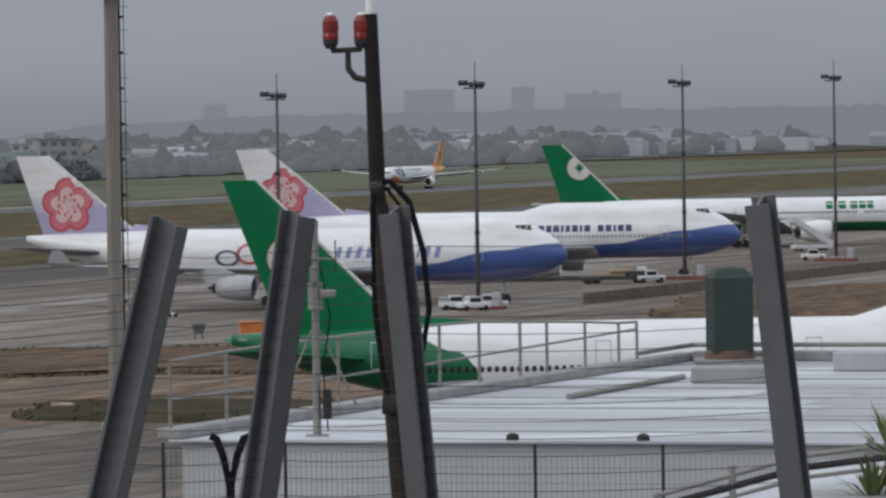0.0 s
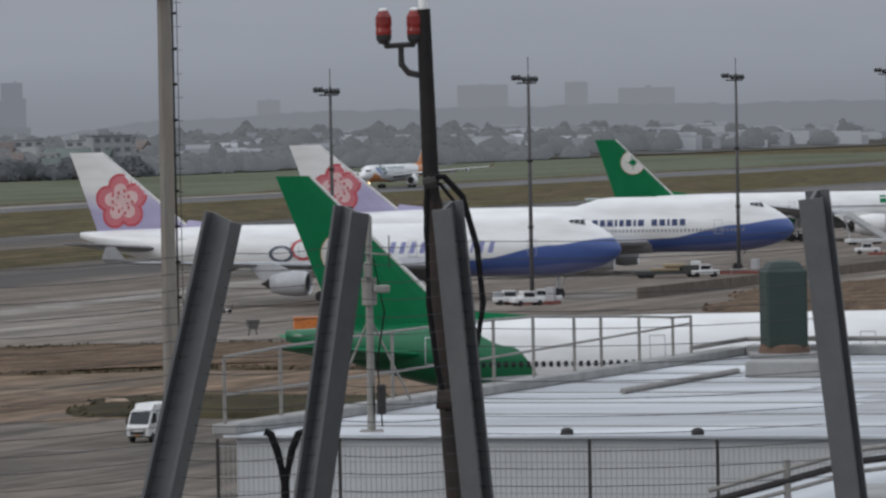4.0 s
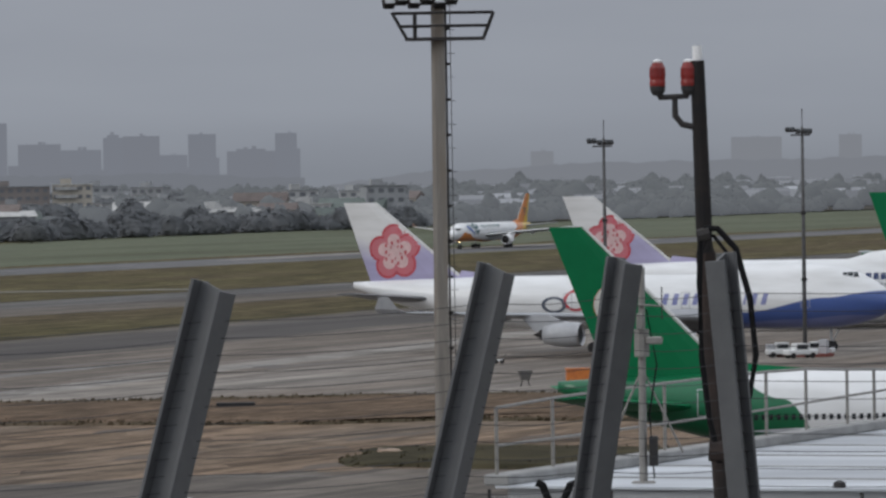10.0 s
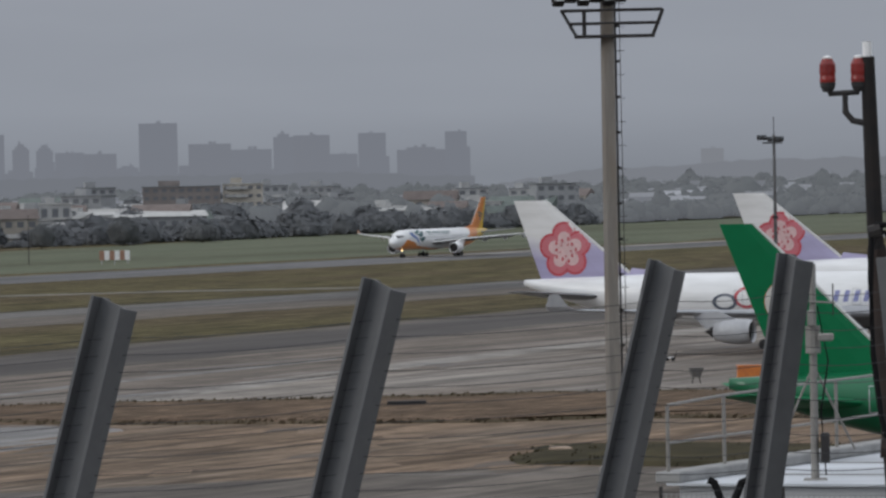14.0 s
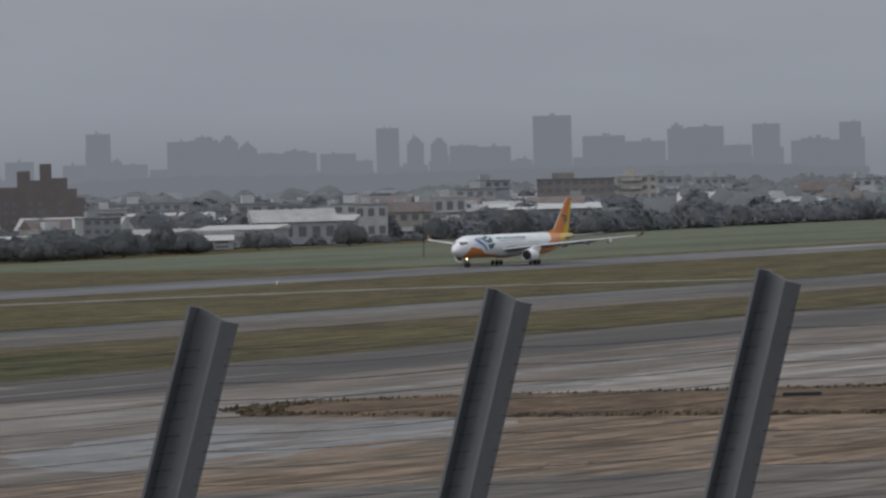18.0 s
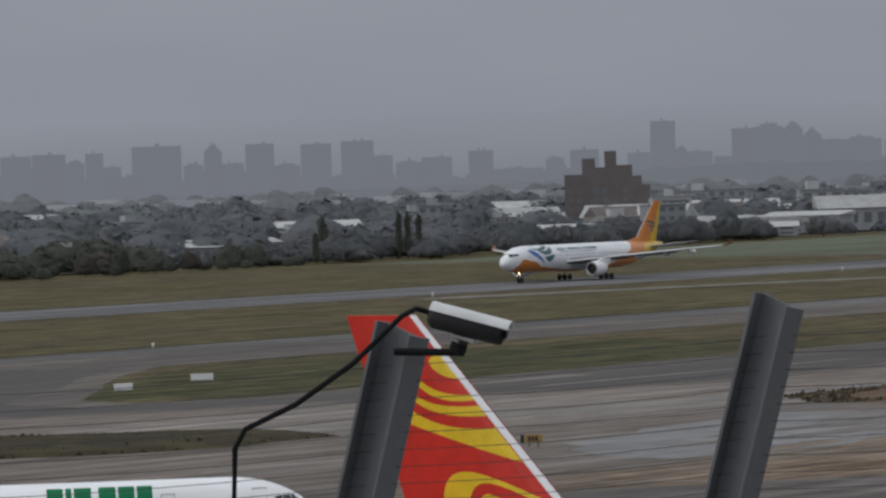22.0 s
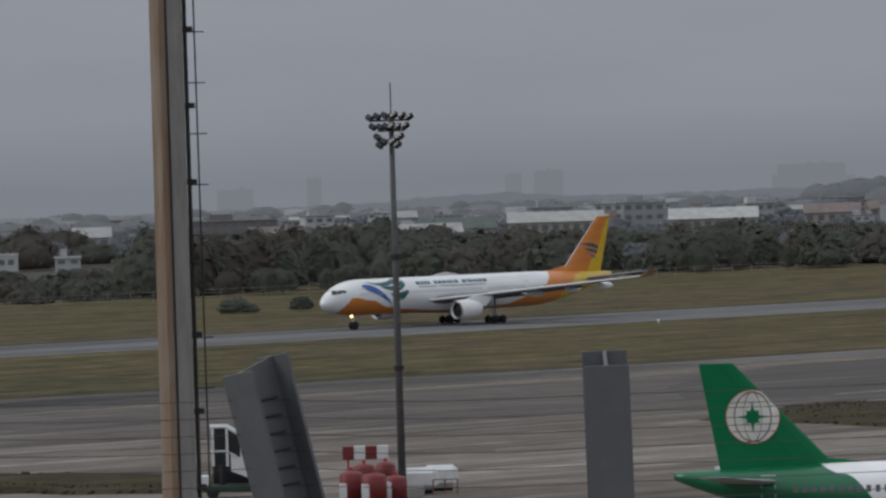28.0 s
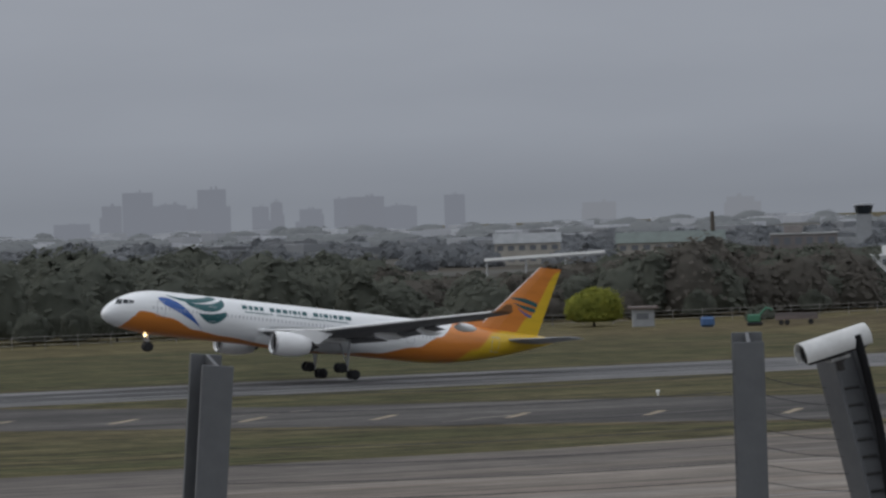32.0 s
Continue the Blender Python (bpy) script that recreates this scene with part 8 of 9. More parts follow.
part("arm", tube(None, [spot(-40.42, -300, 24.85), spot(-40.45, -290, 24.8), spot(-40.46, -270, 24.8)], 0.03, 8), DARKSTEEL, two)
part("cable", tube(None, [spot(-40.25, -262, 24.8), spot(-40.17, -320, 24.8), spot(-40.05, -420, 24.85), spot(-39.95, -560, 24.85), spot(-39.9, -1840, 24.9)], 0.02, 8), BLACK, two, "black cable")

cp = empty("camera_pole", Matrix(), "grey concrete pole with cameras and infrared lamps", "camera pole")
PD = 26.0
top_, low_ = spot(-37.37, -47, PD), spot(-37.2, -600, PD)
way = (low_ - top_)
footp = top_ + way * ((top_.z - SERVICE_Z) / -way.z)
part("pole", tube(None, [footp, top_], 0.052, 14), mat("pole_concrete", (0.2, 0.19, 0.18), (0.15, 0.14, 0.135), rough=0.85, scale=6, bump=0.2), cp)
cctv(cp, Matrix.Translation(spot(-36.93, -68, PD - 0.1)) @ pose(0, 0, 0, 0, 0, 37) @ pose(0, 0, 0, 8, 18, 168), 0.18)
cctv(cp, Matrix.Translation(spot(-36.93, -345, PD - 0.1)) @ pose(0, 0, 0, 0, 0, 37) @ pose(0, 0, 0, 8, 3, 168), 0.23, False, 25)
CREAM = mat("cream_box", (0.5, 0.48, 0.42), (0.42, 0.4, 0.35), rough=0.6, scale=6)
vm = Matrix.Translation(spot(-37.43, -127, PD - 0.09)) @ pose(0, 0, 0, 0, 0, 37)
part("junction_box", B((-0.06, -0.05, -0.05), (0.06, 0.05, 0.05), vm, 0.008), CREAM, cp, "cream junction box")
for el in (-112, -398):
    part("arm", tube(None, [spot(-37.3, el - 8, PD - 0.06), spot(-37.0, el - 4, PD - 0.08), spot(-36.83, el + 2, PD - 0.1)], 0.014, 6), CREAM, cp)
IRL = mat("lamp_black", (0.008, 0.008, 0.009), rough=0.7, scale=9, spec=0.15)
for az, el in ((-36.93, -224), (-36.91, -488)):
    vm = Matrix.Translation(spot(az, el, PD - 0.1)) @ pose(0, 0, 0, 0, 0, 37)
    ir = part("infrared_lamp", B((-0.15, -0.06, -0.085), (0.15, 0.06, 0.085), vm, 0.012), IRL, cp, "black twin infrared lamp")
    for x in (-0.072, 0.072):
        part("lamp_window", B((x - 0.062, -0.068, -0.07), (x + 0.062, -0.061, 0.07), vm, 0.003), mat("lamp_window_black", (0.012, 0.012, 0.014), rough=0.4, scale=9, spec=0.25), ir)
        part("led", lathe(None, [(0, 0.004), (0.004, 0.011)], 8, vm @ pose(x * 0.9, -0.07, -0.03, 0, 0, 90)), WHITE, ir)
    part("stay", tube(None, [spot(az, el - 30, PD - 0.1), spot(az - 0.15, el - 55, PD - 0.1), spot(az - 0.3, el - 60, PD - 0.08)], 0.008, 6), DARKSTEEL, cp)
part("cable", tube(None, [spot(-37.5, -150, PD - 0.12), spot(-37.47, -230, PD - 0.12), spot(-37.45, -300, PD - 0.12)], 0.013, 8), BLACK, cp, "black cable")
part("cable", tube(None, [spot(-37.15, -300, PD - 0.12), spot(-37.13, -360, PD - 0.12), spot(-37.1, -430, PD - 0.12)], 0.012, 8), BLACK, cp, "black cable")
part("cable", tube(None, [spot(-37.32, -70, PD - 0.12), spot(-37.23, -45, PD - 0.12), spot(-37.1, -48, PD - 0.12), spot(-37.04, -60, PD - 0.12)], 0.01, 8), BLACK, cp, "black cable")
part("cable", tube(None, [spot(-37.0, -262, PD - 0.12), spot(-36.88, -290, PD - 0.12), spot(-36.8, -330, PD - 0.12)], 0.005, 6), BLACK, cp, "thin black cable")
for el in (-195, -232):
    part("strap", tube(None, [spot(-37.4, el, PD - 0.06), spot(-37.15, el + 2, PD - 0.07)], 0.008, 6), DARKSTEEL, cp)

# ---- vehicles and small things on the airfield ----
VANW = mat("van_white", (0.7, 0.71, 0.71), (0.62, 0.63, 0.63), rough=0.4, scale=1)


def wheels(parent, xs, half, r0, wide=0.25):
    first = None
    for x in xs:
        for sg in (1, -1):
            if first is None:
                first = part("wheel", lathe(None, [(-wide / 2, r0 * 0.5), (-wide / 2, r0 * 0.9), (-wide * 0.35, r0), (wide * 0.35, r0), (wide / 2, r0 * 0.9), (wide / 2, r0 * 0.5)], 16, pose(0, 0, 0, 0, 0, 90)), RUBBER, parent, "black tyred wheel")
                first.matrix_basis = pose(x, sg * half, r0)
            else:
                twin(first, m=pose(x, sg * half, r0))


def box_van(m):
    v = empty("box_van", m, "white box van driving along the service road", "van")
    part("cargo_box", B((-2.6, -0.95, 0.85), (0.75, 0.95, 2.75), None, 0.05), VANW, v)
    prof = ((0.8, 0.55), (2.35, 0.5), (2.42, 1.1), (2.2, 1.35), (1.65, 2.25), (0.8, 2.35))
    part("cab", loft([[Vector((x, y, z)) for x, z in prof] for y in (-0.86, 0.86)]), VANW, v)
    part("roof_fairing", loft([[Vector((x, y, z)) for x, z in ((0.78, 2.36), (1.6, 2.3), (0.9, 2.72), (0.78, 2.74))] for y in (-0.7, 0.7)]), VANW, v)
    bm = loft([[Vector((x, y, z)) for x, z in ((2.24, 1.34), (1.7, 2.2), (1.66, 2.18), (2.2, 1.32))] for y in (-0.76, 0.76)])
    part("windscreen", bm, GLASSDARK, v)
    for sg in (1, -1):
        part("side_window", loft([[Vector((x, sg * (0.862 + 0.012 * k), z)) for x, z in ((1.0, 1.4), (1.98, 1.4), (1.6, 2.08), (1.0, 2.12))] for k in (0, 1)]), GLASSDARK, v)
        part("headlight", B((2.3, sg * 0.5 - 0.16, 0.85), (2.44, sg * 0.5 + 0.16, 1.05), None, 0.03), ALU, v)
        part("mirror", B((1.9, sg * 1.05 - 0.08, 1.35), (2.0, sg * 1.05 + 0.08, 1.75), None, 0.03), DARKSTEEL, v)
    part("grille", B((2.4, -0.55, 0.6), (2.46, 0.55, 0.82)), DARKSTEEL, v)
    part("number_plate", B((2.455, -0.2, 0.5), (2.47, 0.2, 0.6)), mat("plate_orange", (0.5, 0.25, 0.1)), v)
    part("chassis", B((-2.55, -0.8, 0.4), (2.3, 0.8, 0.85)), RUBBER, v)
    part("side_stripe", B((-2.5, -0.965, 0.86), (0.7, -0.953, 1.2)), mat("van_green", (0.03, 0.12, 0.08)), v)
    part("side_stripe", B((-2.5, 0.953, 0.86), (0.7, 0.965, 1.2)), mat("van_green", (0.03, 0.12, 0.08)), v)
    wheels(v, (1.6, -1.6), 0.78, 0.36)
    return v


VAN_TURN = 248.0
VAN = box_van(pose(*polar(-2.3, 436, 0.03), 0, 0, VAN_TURN))


def tug(m, label, tall=1.5, cargo=False):
    t = empty("ground_vehicle", m, label, "vehicle", "apron vehicles")
    part("body", B((-2.0, -0.85, 0.4), (2.0, 0.85, 1.0), None, 0.1), VANW, t)
    part("cab", loft([[Vector((x, y, z)) for x, z in ((-0.9, 1.0), (1.0, 1.0), (0.6, tall + 0.3), (-0.8, tall + 0.3))] for y in (-0.75, 0.75)]), VANW, t)
    part("glazing", B((-0.75, -0.78, 1.1), (0.62, 0.78, tall + 0.12)), GLASSDARK, t)
    if cargo:
        part("load", B((-1.95, -0.7, 1.0), (-1.0, 0.7, 1.6), None, 0.06), GREYP, t)
    wheels(t, (1.3, -1.3), 0.75, 0.35)
    return t


for az, d, turn, lab, k in ((0.12, 688, 10, "white pickup parked below the flood light mast", True), (0.3, 684, 25, "white pickup parked below the flood light mast", False), (0.48, 690, -20, "white tow tractor parked below the flood light mast", True),
                            (2.1, 790, 15, "white tow tractor beside the loader", False), (3.75, 900, 0, "white service car near the boarding stairs", False)):
    tug(pose(*polar(az, d), 0, 0, turn), lab, 1.5, k)

ld = empty("pallet_loader", pose(*polar(1.72, 790), 0, 0, 8), "long dark pallet loader with tan load and white cab", "loader")
part("bed", B((-4.6, -1.3, 0.5), (4.6, 1.3, 1.0), None, 0.05), mat("loader_dark", (0.05, 0.055, 0.05), rough=0.7), ld)
part("deck", B((-2.2, -1.3, 1.0), (1.6, 1.3, 1.35), None, 0.04), mat("load_tan", (0.3, 0.24, 0.15), scale=2), ld)
part("deck", B((1.9, -1.3, 1.0), (4.6, 1.3, 1.7), None, 0.04), mat("loader_dark", (0.05, 0.055, 0.05)), ld)
part("cab", B((3.4, -1.2, 1.7), (4.6, 0, 2.3), None, 0.06), VANW, ld)
part("yellow_load", B((-0.5, -1.0, 1.4), (2.6, 1.0, 2.0), None, 0.2), mat("load_tan", (0.3, 0.24, 0.15), scale=2), ld, "tan covered load")
wheels(ld, (-3.6, -2.4, 3.4), 1.1, 0.45)

for m, lab in ((pose(*polar(3.72, 965), 0, 0, 200), "white boarding stairs at the far jet"),):
    st = empty("boarding_stairs", m, lab, "stairs truck")
    part("chassis", B((-3.6, -1.1, 0.4), (3.2, 1.1, 1.0), None, 0.05), VANW, st)
    part("stringer", loft([[Vector((x, y, z)) for x, z in ((-3.8, 0.6), (3.4, 5.0), (3.4, 5.9), (-3.8, 1.7))] for y in (-1.05, -0.95)]), VANW, st)
    part("stringer", loft([[Vector((x, y, z)) for x, z in ((-3.8, 0.6), (3.4, 5.0), (3.4, 5.9), (-3.8, 1.7))] for y in (0.95, 1.05)]), VANW, st)
    for k in range(14):
        part("step", B((-3.6 + 0.5 * k, -0.94, 0.75 + 0.305 * k), (-3.15 + 0.5 * k, 0.94, 0.82 + 0.305 * k)), DARKSTEEL, st)
    part("platform", B((3.4, -1.05, 4.9), (5.0, 1.05, 5.05)), VANW, st)
    part("prop", tube(None, [(2.6, 0, 1.0), (3.6, 0, 4.9)], 0.15, 8), GREYP, st)
    wheels(st, (2.2, -2.4), 0.95, 0.42)


def loading_bridge(m, label):
    """A covered boarding stair: a cabin on a sloping tunnel with wheels."""
    g = empty("covered_boarding_stairs", m, label, "stairs truck", "covered stairs")
    CR = mat("stairs_cream", (0.42, 0.4, 0.36), (0.33, 0.31, 0.28), rough=0.6, scale=1.5)
    for x in (-3.2, -0.9):
        for y in (-1.0, 1.0):
            part("cabin_post", B((x - 0.1, y - 0.1, 1.3), (x + 0.1, y + 0.1, 3.9)), CR, g)
    part("cabin_roof", B((-3.4, -1.2, 3.9), (-0.6, 1.2, 4.2), None, 0.05), CR, g)
    part("cabin_wall", B((-2.9, 0.95, 1.4), (-1.2, 1.05, 3.9)), MATS["stairs_cream"], g, "cream cabin wall")
    # dim panel added for the dark inside of the open cabin
    part("cabin_door", B((-2.6, -1.02, 1.5), (-1.2, -0.95, 3.5)), mat("dim_glazing", (0.14, 0.135, 0.12), (0.2, 0.19, 0.17), rough=0.3, scale=2), g, "dim panel for the cabin's dark inside")
    for k in range(8):
        part("step", B((-0.4 + 0.56 * k, -1.16, 1.75 - 0.17 * k), (0.1 + 0.56 * k, -1.0, 2.0 - 0.17 * k)), VANW, g)
    part("tunnel", loft([[Vector((x, y, z)) for x, z in ((-0.7, 2.2), (4.8, 0.9), (4.8, 2.5), (4.4, 2.75), (-0.7, 4.0))] for y in (-1.05, 1.05)]), mat("stairs_tunnel", (0.17, 0.15, 0.128), (0.13, 0.115, 0.1), rough=0.6, scale=1), g)
    part("side_panel", loft([[Vector((x, y, z)) for x, z in ((-0.6, 1.4), (4.2, 0.4), (4.4, 0.9), (-0.6, 2.1))] for y in (-1.12, -1.08)]), VANW, g)
    part("undercarriage", B((-2.2, -0.9, 0.35), (2.6, 0.9, 0.75)), RUBBER, g)
    part("lifting_strut", tube(None, [(-1.6, -0.8, 0.6), (0.3, -0.8, 2.2)], 0.12, 6), DARKSTEEL, g)
    part("lifting_strut", tube(None, [(0.6, -0.8, 0.6), (-1.5, -0.8, 1.6)], 0.12, 6), DARKSTEEL, g)
    wheels(g, (-1.4, 2.0), 0.9, 0.4)
    return g


loading_bridge(pose(*polar(-22.78, 480), 0, 0, 10), "cream covered boarding stairs parked on the apron")


def covered_steps(m, label):
    """A tall covered stair: white frame with dark open bays, falling to one side, on a dark green truck bed."""
    g = empty("covered_boarding_stairs", m, label, "stairs truck", "covered stairs")
    slope = lambda x: 5.3 - 0.62 * max(0.0, x + 0.6)
    for y in (-1.0, 1.0):
        for k in range(5):
            x = -1.9 + 0.3 + 1.05 * k
            part("frame_post", B((x - 0.09, y - 0.09, max(0.9, slope(x) - 2.9)), (x + 0.09, y + 0.09, slope(x))), VANW, g)
        part("roof_rail", tube(None, [(-1.8, y, 5.3), (-0.6, y, 5.3), (3.2, y, slope(3.2))], 0.13, 6), VANW, g)
        part("mid_rail", tube(None, [(-1.8, y, 3.5), (-0.6, y, 3.5), (3.0, y, slope(3.0) - 1.7)], 0.07, 6), VANW, g)
        part("stringer", loft([[Vector((x, y + w, z)) for x, z in ((-0.3, 2.0), (3.4, 0.5), (3.5, 1.1), (-0.3, 3.2))] for w in (-0.05, 0.05)]), VANW, g)
    # added black sheet stands in for the bays' dark inside
    part("back_sheet", loft([[Vector((x, 0.9 + w, z)) for x, z in ((-1.7, 1.0), (-0.4, 1.0), (3.2, 0.9), (3.2, slope(3.2) - 0.15), (-0.6, 5.15), (-1.7, 5.15))] for w in (0, 0.05)]), RUBBER, g, "black sheet behind the open bays")
    for k in range(11):
        part("step", B((0.0 + 0.31 * k, -0.9, 2.75 - 0.2 * k), (0.3 + 0.31 * k, 0.88, 2.81 - 0.2 * k)), GREYP, g)
    part("truck_bed", B((-2.4, -1.1, 0.5), (3.6, 1.1, 0.95), None, 0.05), mat("truck_dark_green", (0.02, 0.05, 0.035), rough=0.6), g)
    part("prop", tube(None, [(-1.0, 0, 0.9), (-1.0, 0, 2.4)], 0.2, 8), DARKSTEEL, g)
    part("cab", B((-2.6, -0.9, 0.95), (-1.9, 0.9, 1.7), None, 0.08), VANW, g)
    wheels(g, (-1.7, 2.6), 0.95, 0.45)
    return g


covered_steps(pose(*polar(-29.92, 418), 0, 0, 28), "white covered boarding stairs with dark bays beside the rusty column")

orange = empty("orange_container", pose(*polar(-1.93, 597), 0, 0, 6), "faded orange storage box on the earth bank", "container")
part("body", B((-1.5, -1.0, 0.5), (1.5, 1.0, 2.1), None, 0.05), ORANGE, orange)
part("skid", B((-1.4, -0.9, 0.0), (1.4, 0.9, 0.5)), DARKSTEEL, orange)
part("lid", B((-1.55, -1.05, 2.1), (1.55, 1.05, 2.2)), ORANGE, orange)
crate = empty("grey_bin", pose(*polar(-2.49, 606), 0, 0, 20), "small grey bin on legs at the apron's edge", "bin")
part("bin", loft([[Vector((x * k, y * k, z)) for x, y in ((-0.7, -0.5), (0.7, -0.5), (0.7, 0.5), (-0.7, 0.5))] for k, z in ((0.6, 0.7), (1.0, 1.7))]), mat("bin_grey", (0.13, 0.125, 0.12)), crate)
for x in (-0.5, 0.5):
    part("leg", tube(None, [(x, 0, 0), (x * 0.6, 0, 0.75)], 0.06, 6), DARKSTEEL, crate)
cone = empty("wheel_chock_trolley", pose(*polar(-2.75, 679)), "small dark chock trolley near the jumbo jet", "trolley")
part("bed", B((-0.5, -0.4, 0.3), (0.5, 0.4, 0.5), None, 0.04), WHITE, cone)
part("handle", tube(None, [(0.5, 0, 0.4), (0.8, 0, 1.2)], 0.05, 6), DARKSTEEL, cone)
wheels(cone, (-0.35, 0.35), 0.4, 0.25, 0.12)

# low walls and red kerbs beside the mast row
blockwall = empty("low_wall", Matrix(), "low brown stained wall beside the mast row", "wall")
for k in range(9):
    s0 = 668 + 19 * k
    part("wall_panel", sbox(s0, s0 + 18.6, 219.0, 219.5, 0, 1.4, 0.04), mat("brown_stained_wall", (0.17, 0.14, 0.115), (0.1, 0.083, 0.07), rough=0.95, scale=0.6, stretch=(0.5, 2, 1)), blockwall)
for s0, n0 in ((650, 227), (768, 237), (862, 241)):
    kerb = part("red_kerb", sbox(s0 - 1.5, s0 + 1.5, n0 - 3.2, n0 + 3.2, 0, 0.42, 0.05), mat("faded_red_kerb", (0.22, 0.06, 0.05), (0.17, 0.07, 0.06), rough=0.9, scale=1))
    thing(kerb, "faded red kerb round the mast's island", "kerb", "mast kerbs")
    boxm = part("switch_box", sbox(s0 - 0.5, s0 + 0.5, n0 - 2.9, n0 - 1.9, 0.42, 2.1, 0.04), GREYP)
    thing(boxm, "grey switch box beside the mast", "box", "mast switch boxes")

# red and white storage tanks near the double-row mast
for i, (az, d, r0, h) in enumerate(((-28.75, 404, 0.85, 2.3), (-28.52, 402, 0.9, 2.2), (-28.3, 404, 0.8, 1.9), (-28.62, 412, 0.8, 2.4), (-28.4, 414, 0.75, 2.4))):
    tk = empty("fire_water_drum", pose(*polar(az, d), 0, 0, -az), "red drum with a white panel beside the mast", "drum", "red drums")
    part("drum", lathe(None, [(0, r0), (h - 0.2, r0), (h, r0 * 0.8), (h + 0.1, r0 * 0.2)], 20, pose(0, 0, 0, 0, -90, 0)), mat("dull_red_drum_paint", (0.2, 0.02, 0.02), (0.14, 0.016, 0.016), rough=0.5, scale=2), tk, smooth=True)
    part("white_panel", B((-r0 * 1.02, -r0 * 0.9, 0.35), (-r0 * 0.3, -r0 * 0.45, 1.55), None, 0.05), VANW, tk)
    part("valve", tube(None, [(0, 0, h), (0, 0, h + 0.35)], 0.12, 8), RED, tk)
bars_ = empty("obstacle_barrier", pose(*polar(-28.6, 418), 0, 0, 28), "red and white striped barrier behind the drums", "barrier")
for k in range(4):
    part("stripe", B((-1.7 + 0.85 * k, -0.3, 2.5), (-0.86 + 0.85 * k, 0.3, 3.5), None, 0.04), mat("dull_red_drum_paint", (0.26, 0.025, 0.025)) if k % 2 == 0 else VANW, bars_)
for x in (-1.3, 1.4):
    part("leg", tube(None, [(x, 0, 0), (x, 0, 2.6)], 0.08, 6), RED, bars_)
for az, d in ((-28.05, 415), (-27.85, 418)):
    cov = part("covered_cart", B((-1.3, -0.9, 0.3), (1.3, 0.9, 1.9), pose(*polar(az, d), 0, 0, 25), 0.35), VANW)
    thing(cov, "white covered cart beside the mast", "cart", "covered carts")
    w0 = part("cart_wheels", tube(None, [polar(az, d, 0.2) - Vector((0.8, 0.4, 0)), polar(az, d, 0.2) + Vector((0.8, 0.4, 0))], 0.2, 8), RUBBER, None)
    w0.parent = cov
rack = empty("tool_rack", pose(*polar(-27.8, 413), 0, 0, 28), "brown pipe rack beside the mast", "rack")
for x in (-0.9, 0, 0.9):
    part("upright", tube(None, [(x, 0, 0), (x, 0, 1.1)], 0.05, 6), mat("rack_brown", (0.16, 0.09, 0.06)), rack)
for z in (0.5, 1.1):
    part("bar", tube(None, [(-0.9, 0, z), (0.9, 0, z)], 0.05, 6), mat("rack_brown", (0.16, 0.09, 0.06)), rack)


def sign(at, w, h, z, material, label, legs=2):
    g = empty("airfield_sign", at, label, "sign")
    part("board", B((-w / 2, -0.12, z), (w / 2, 0.12, z + h), None, 0.03), material, g)
    for k in range(legs):
        x = (k - (legs - 1) / 2) * w * 0.5
        part("leg", tube(None, [(x, 0, 0), (x, 0, z)], 0.05, 6), DARKSTEEL, g)
    return g


sg1 = sign(pose(*polar(-13.9, 476), 0, 0, 14), 1.5, 0.7, 0.35, mat("dusty_yellow_sign", (0.36, 0.22, 0.06), (0.28, 0.17, 0.05), rough=0.7, scale=2), "small yellow taxiway sign with dark marks")
for k in range(3):
    part("mark", B((-0.45 + 0.3 * k, -0.135, 0.5), (-0.25 + 0.3 * k, -0.122, 0.9)), DARKSTEEL, sg1)
part("end_panel", B((-1.1, -0.1, 0.35), (-0.8, 0.1, 1.05)), DARKSTEEL, sg1)
for az, d, w in ((-18.04, 634, 2.1), (-17.24, 658, 2.6)):
    sign(pose(*polar(az, d), 0, 0, 18), w, 0.75, 0.2, WHITE, "plain white taxiway board on the grass tip")
hatch = part("drain_grate", B((-1.9, -0.8, 0.02), (1.9, 0.8, 0.75), pose(*polar(-5.43, 556), 0, 0, 5), 0.05), RUBBER)
thing(hatch, "dark drain box in the earth bank", "drain")
slab = part("broken_slab", B((-0.9, -0.6, 0.1), (0.9, 0.6, 0.6), pose(*polar(-3.88, 460), 8, 4, 20), 0.08), mat("slab_tan", (0.36, 0.27, 0.2), rough=0.9))
thing(slab, "pale tan concrete slab lying on the earth", "slab")
ils = empty("approach_board", pose(*W(1381, 733), 0, 0, 8), "orange and white striped board far across the field", "board")
for k in range(6):
    part("stripe", B((-4.2 + 1.4 * k, -0.2, 1.0), (-2.85 + 1.4 * k, 0.2, 3.6)), WHITE if k % 2 else mat("faded_orange", (0.35, 0.2, 0.14)), ils)
for x in (-3.6, 0, 3.6):
    part("leg", tube(None, [(x, 0, 0), (x, 0, 1.0)], 0.12, 6), GREYP, ils)
mast9 = part("thin_mast", tube(None, [W(1381, 760), W(1381, 760, 14)], 0.13, 6, 0.06), DARKSTEEL)
thing(mast9, "thin lattice-grey mast beside the runway", "mast")
for az, d, turn, lab in ((-38.5, 985, 128, "white car parked at the field's edge"), (-37.7, 985, 126, "white pickup parked at the field's edge")):
    tug(pose(*polar(az, d), 0, 0, turn), lab, 1.4, "pickup" in lab)
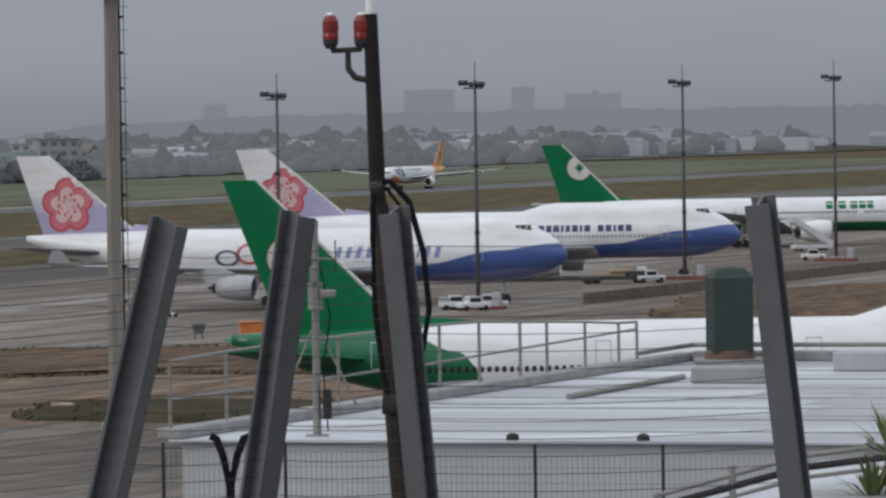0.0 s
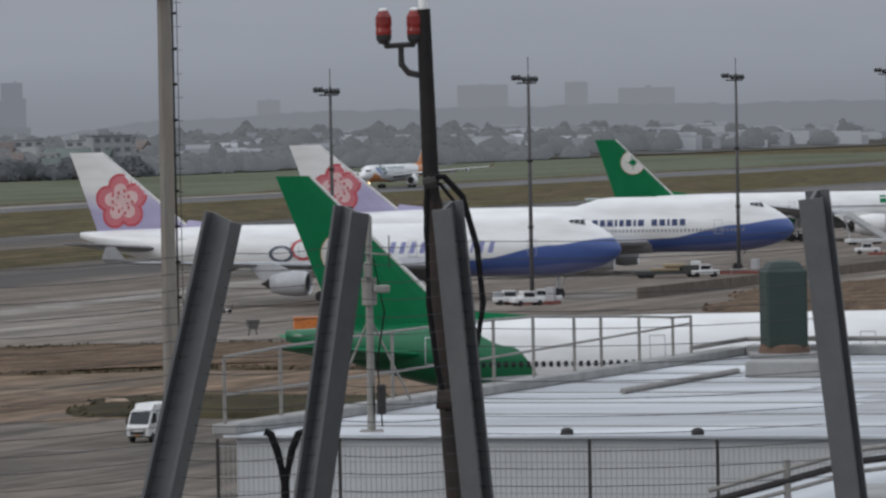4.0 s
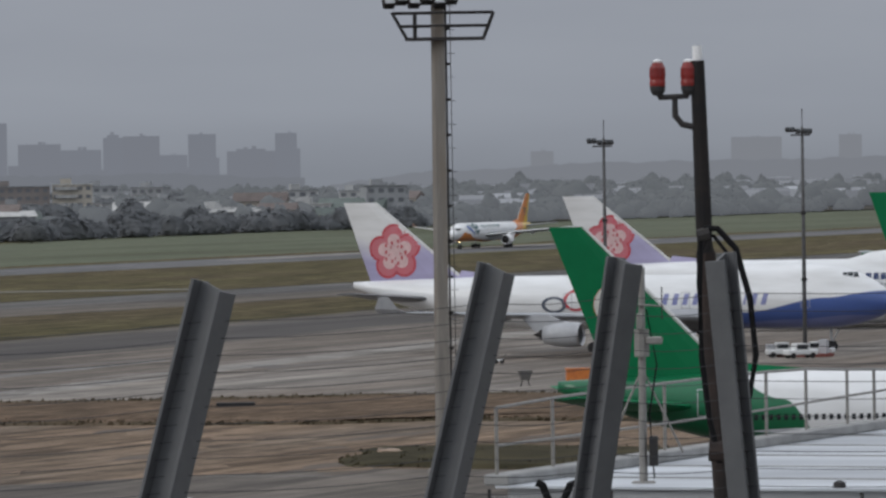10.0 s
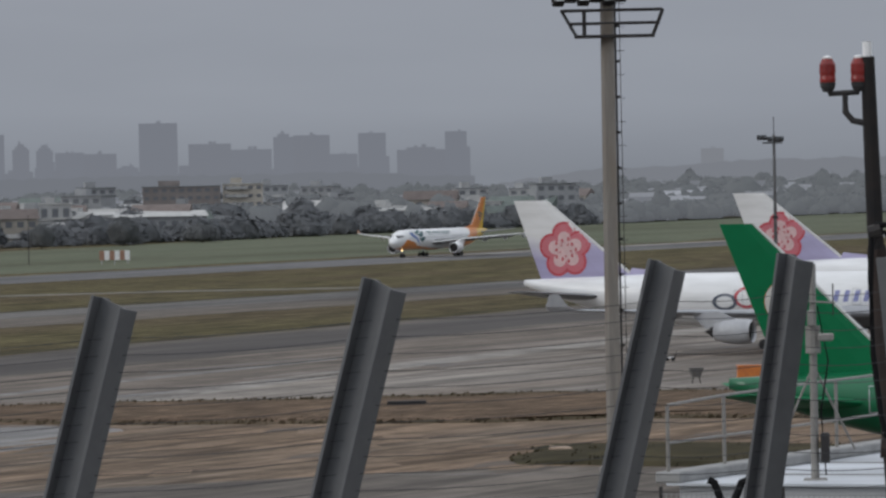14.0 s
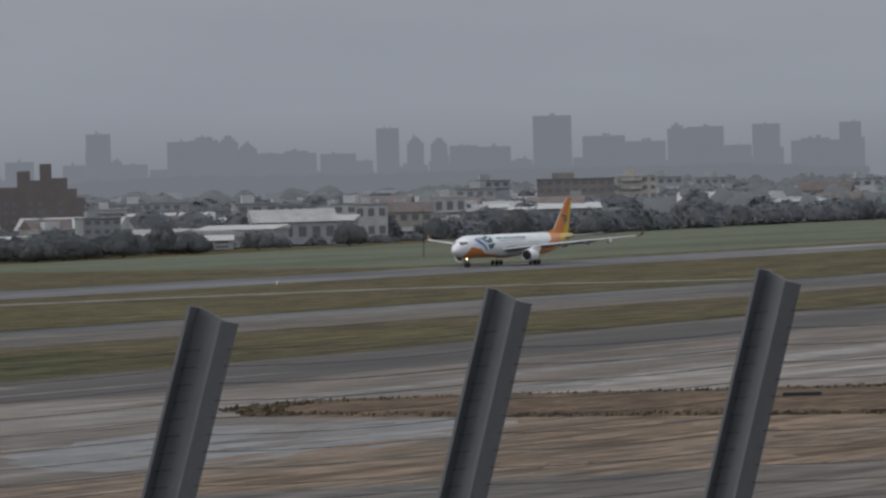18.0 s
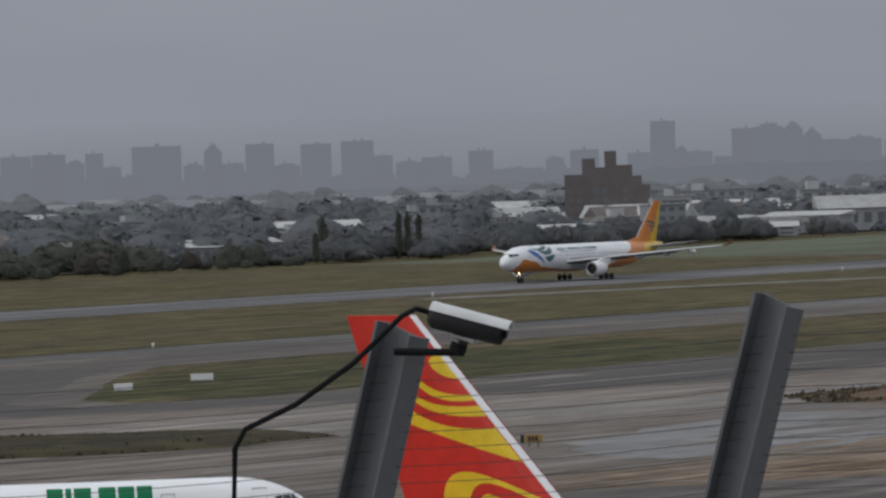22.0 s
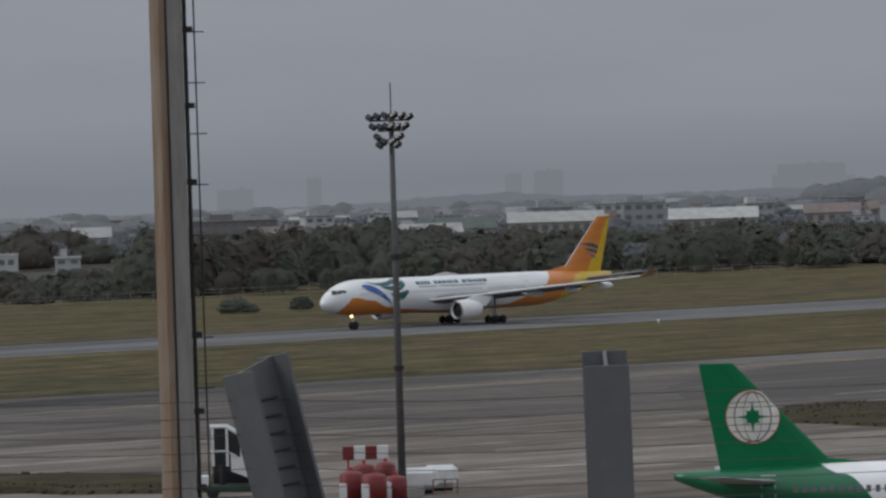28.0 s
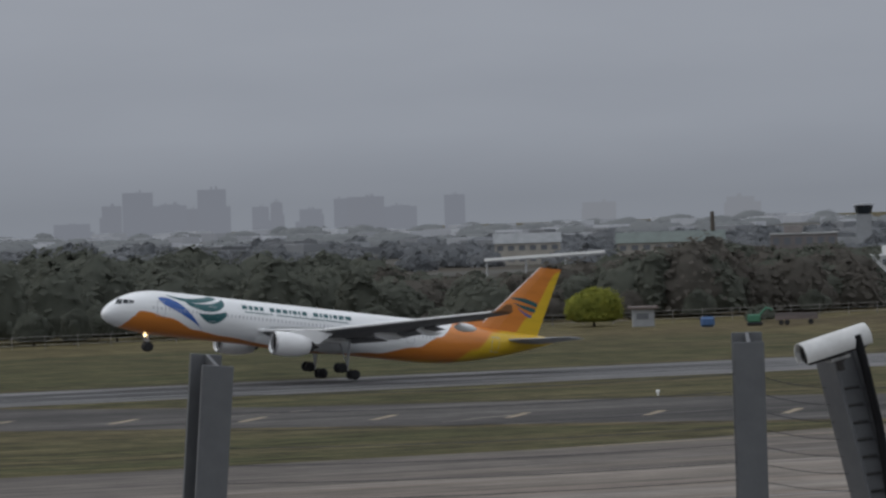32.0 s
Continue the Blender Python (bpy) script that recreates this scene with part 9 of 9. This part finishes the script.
for i, (s0, n0) in enumerate(((382, 511), (302, 565), (331, 544), (609, 613), (760, 618), (480, 622), (900, 618), (540, 486), (640, 488), (1060, 620), (370, 620))):
    lm = empty("edge_light", pose(*W(s0, n0)), "small white edge light beside the pavement", "light", "edge lights")
    part("stem", tube(None, [(0, 0, 0), (0, 0, 0.45)], 0.1, 6), WHITE, lm)
    part("head", lathe(None, [(0.4, 0.22), (0.62, 0.2), (0.7, 0.08)], 10, pose(0, 0, 0, 0, -90, 0)), WHITE, lm)


# ---- what moves ----
def motions():
    """The take-off run, the pushed-back jet and the van."""
    run = [(0, 1822), (2, 1786), (4, 1753), (6, 1714), (9, 1632), (13, 1480), (17, 1294), (19, 1193), (21, 1078), (23, 956), (24.5, 859), (26.5, 721), (28, 613), (30, 461.2), (31, 383.2), (32, 304.7)]
    lift = {30: (2.6, 0.0, 0.6), 31: (5.4, 0.15, 1.6), 32: (7.85, 1.4, 2.0)}
    rows = []
    for t, s in run:
        pitch, up, crab = lift.get(t, (0.0, 0.0, 0.0))
        rows.append((t, pose(*W(s, 659, up + 0.02), 0, -pitch, JET_HEADING - crab)))
        if t == 28:
            rows.append((29.2, pose(*W(523.5, 659, 0.02), 0, -0.2, JET_HEADING)))
    walk(JET, rows)
    for sg, wing in OUTER:
        hinge = Matrix.Translation((0, sg * 9.6, 4.85))
        walk(wing, [(t, hinge @ pose(0, 0, 0, sg * (a - (2.2 if sg < 0 and t > 27 else 0.0)), 0, 0) @ hinge.inverted()) for t, a in ((0, -2.5), (20, -2.2), (26, -1.8), (28, -1.0), (29.2, 0.0), (30, 1.2), (31, 2.2), (32, 3.8))])
    for truck, at in TRUCKS:
        walk(truck, [(t, Matrix.Translation(at) @ pose(0, 0, -drop, 0, a, 0)) for t, a, drop in ((0, 0, 0), (29.2, 0, 0), (30, 2.4, 0), (30.8, 4.6, 0), (31.4, 0, 0.2), (32, -20, 0.6))])
    walk(PUSHED, [(t, pose(*(PUSH_AT + PUSH_WAY * k), 0, 0, PUSH_H)) for t, k in ((0, 8.4), (16, 8.4), (20.5, 7.2), (23, 5.4), (24.5, 2.6), (26.5, -1.3), (28, -3.45), (30, -7.0), (32, -10.5))])
    path = ((0, 0.4, 448), (1.5, -2.287, 430), (2, -2.436, 421), (3.5, -3.238, 411), (5.5, -4.256, 397), (6, -4.477, 393.5), (6.5, -4.753, 390), (7, -5.05, 387), (8, -5.35, 384), (9, -5.78, 378), (9.5, -6.0, 366), (10.5, -6.4, 343), (12, -6.9, 316), (14, -7.2, 296), (32, -7.2, 296))
    walk(VAN, [(t, pose(*polar(az, d, 0.03), 0, 0, VAN_TURN)) for t, az, d in path])


motions()
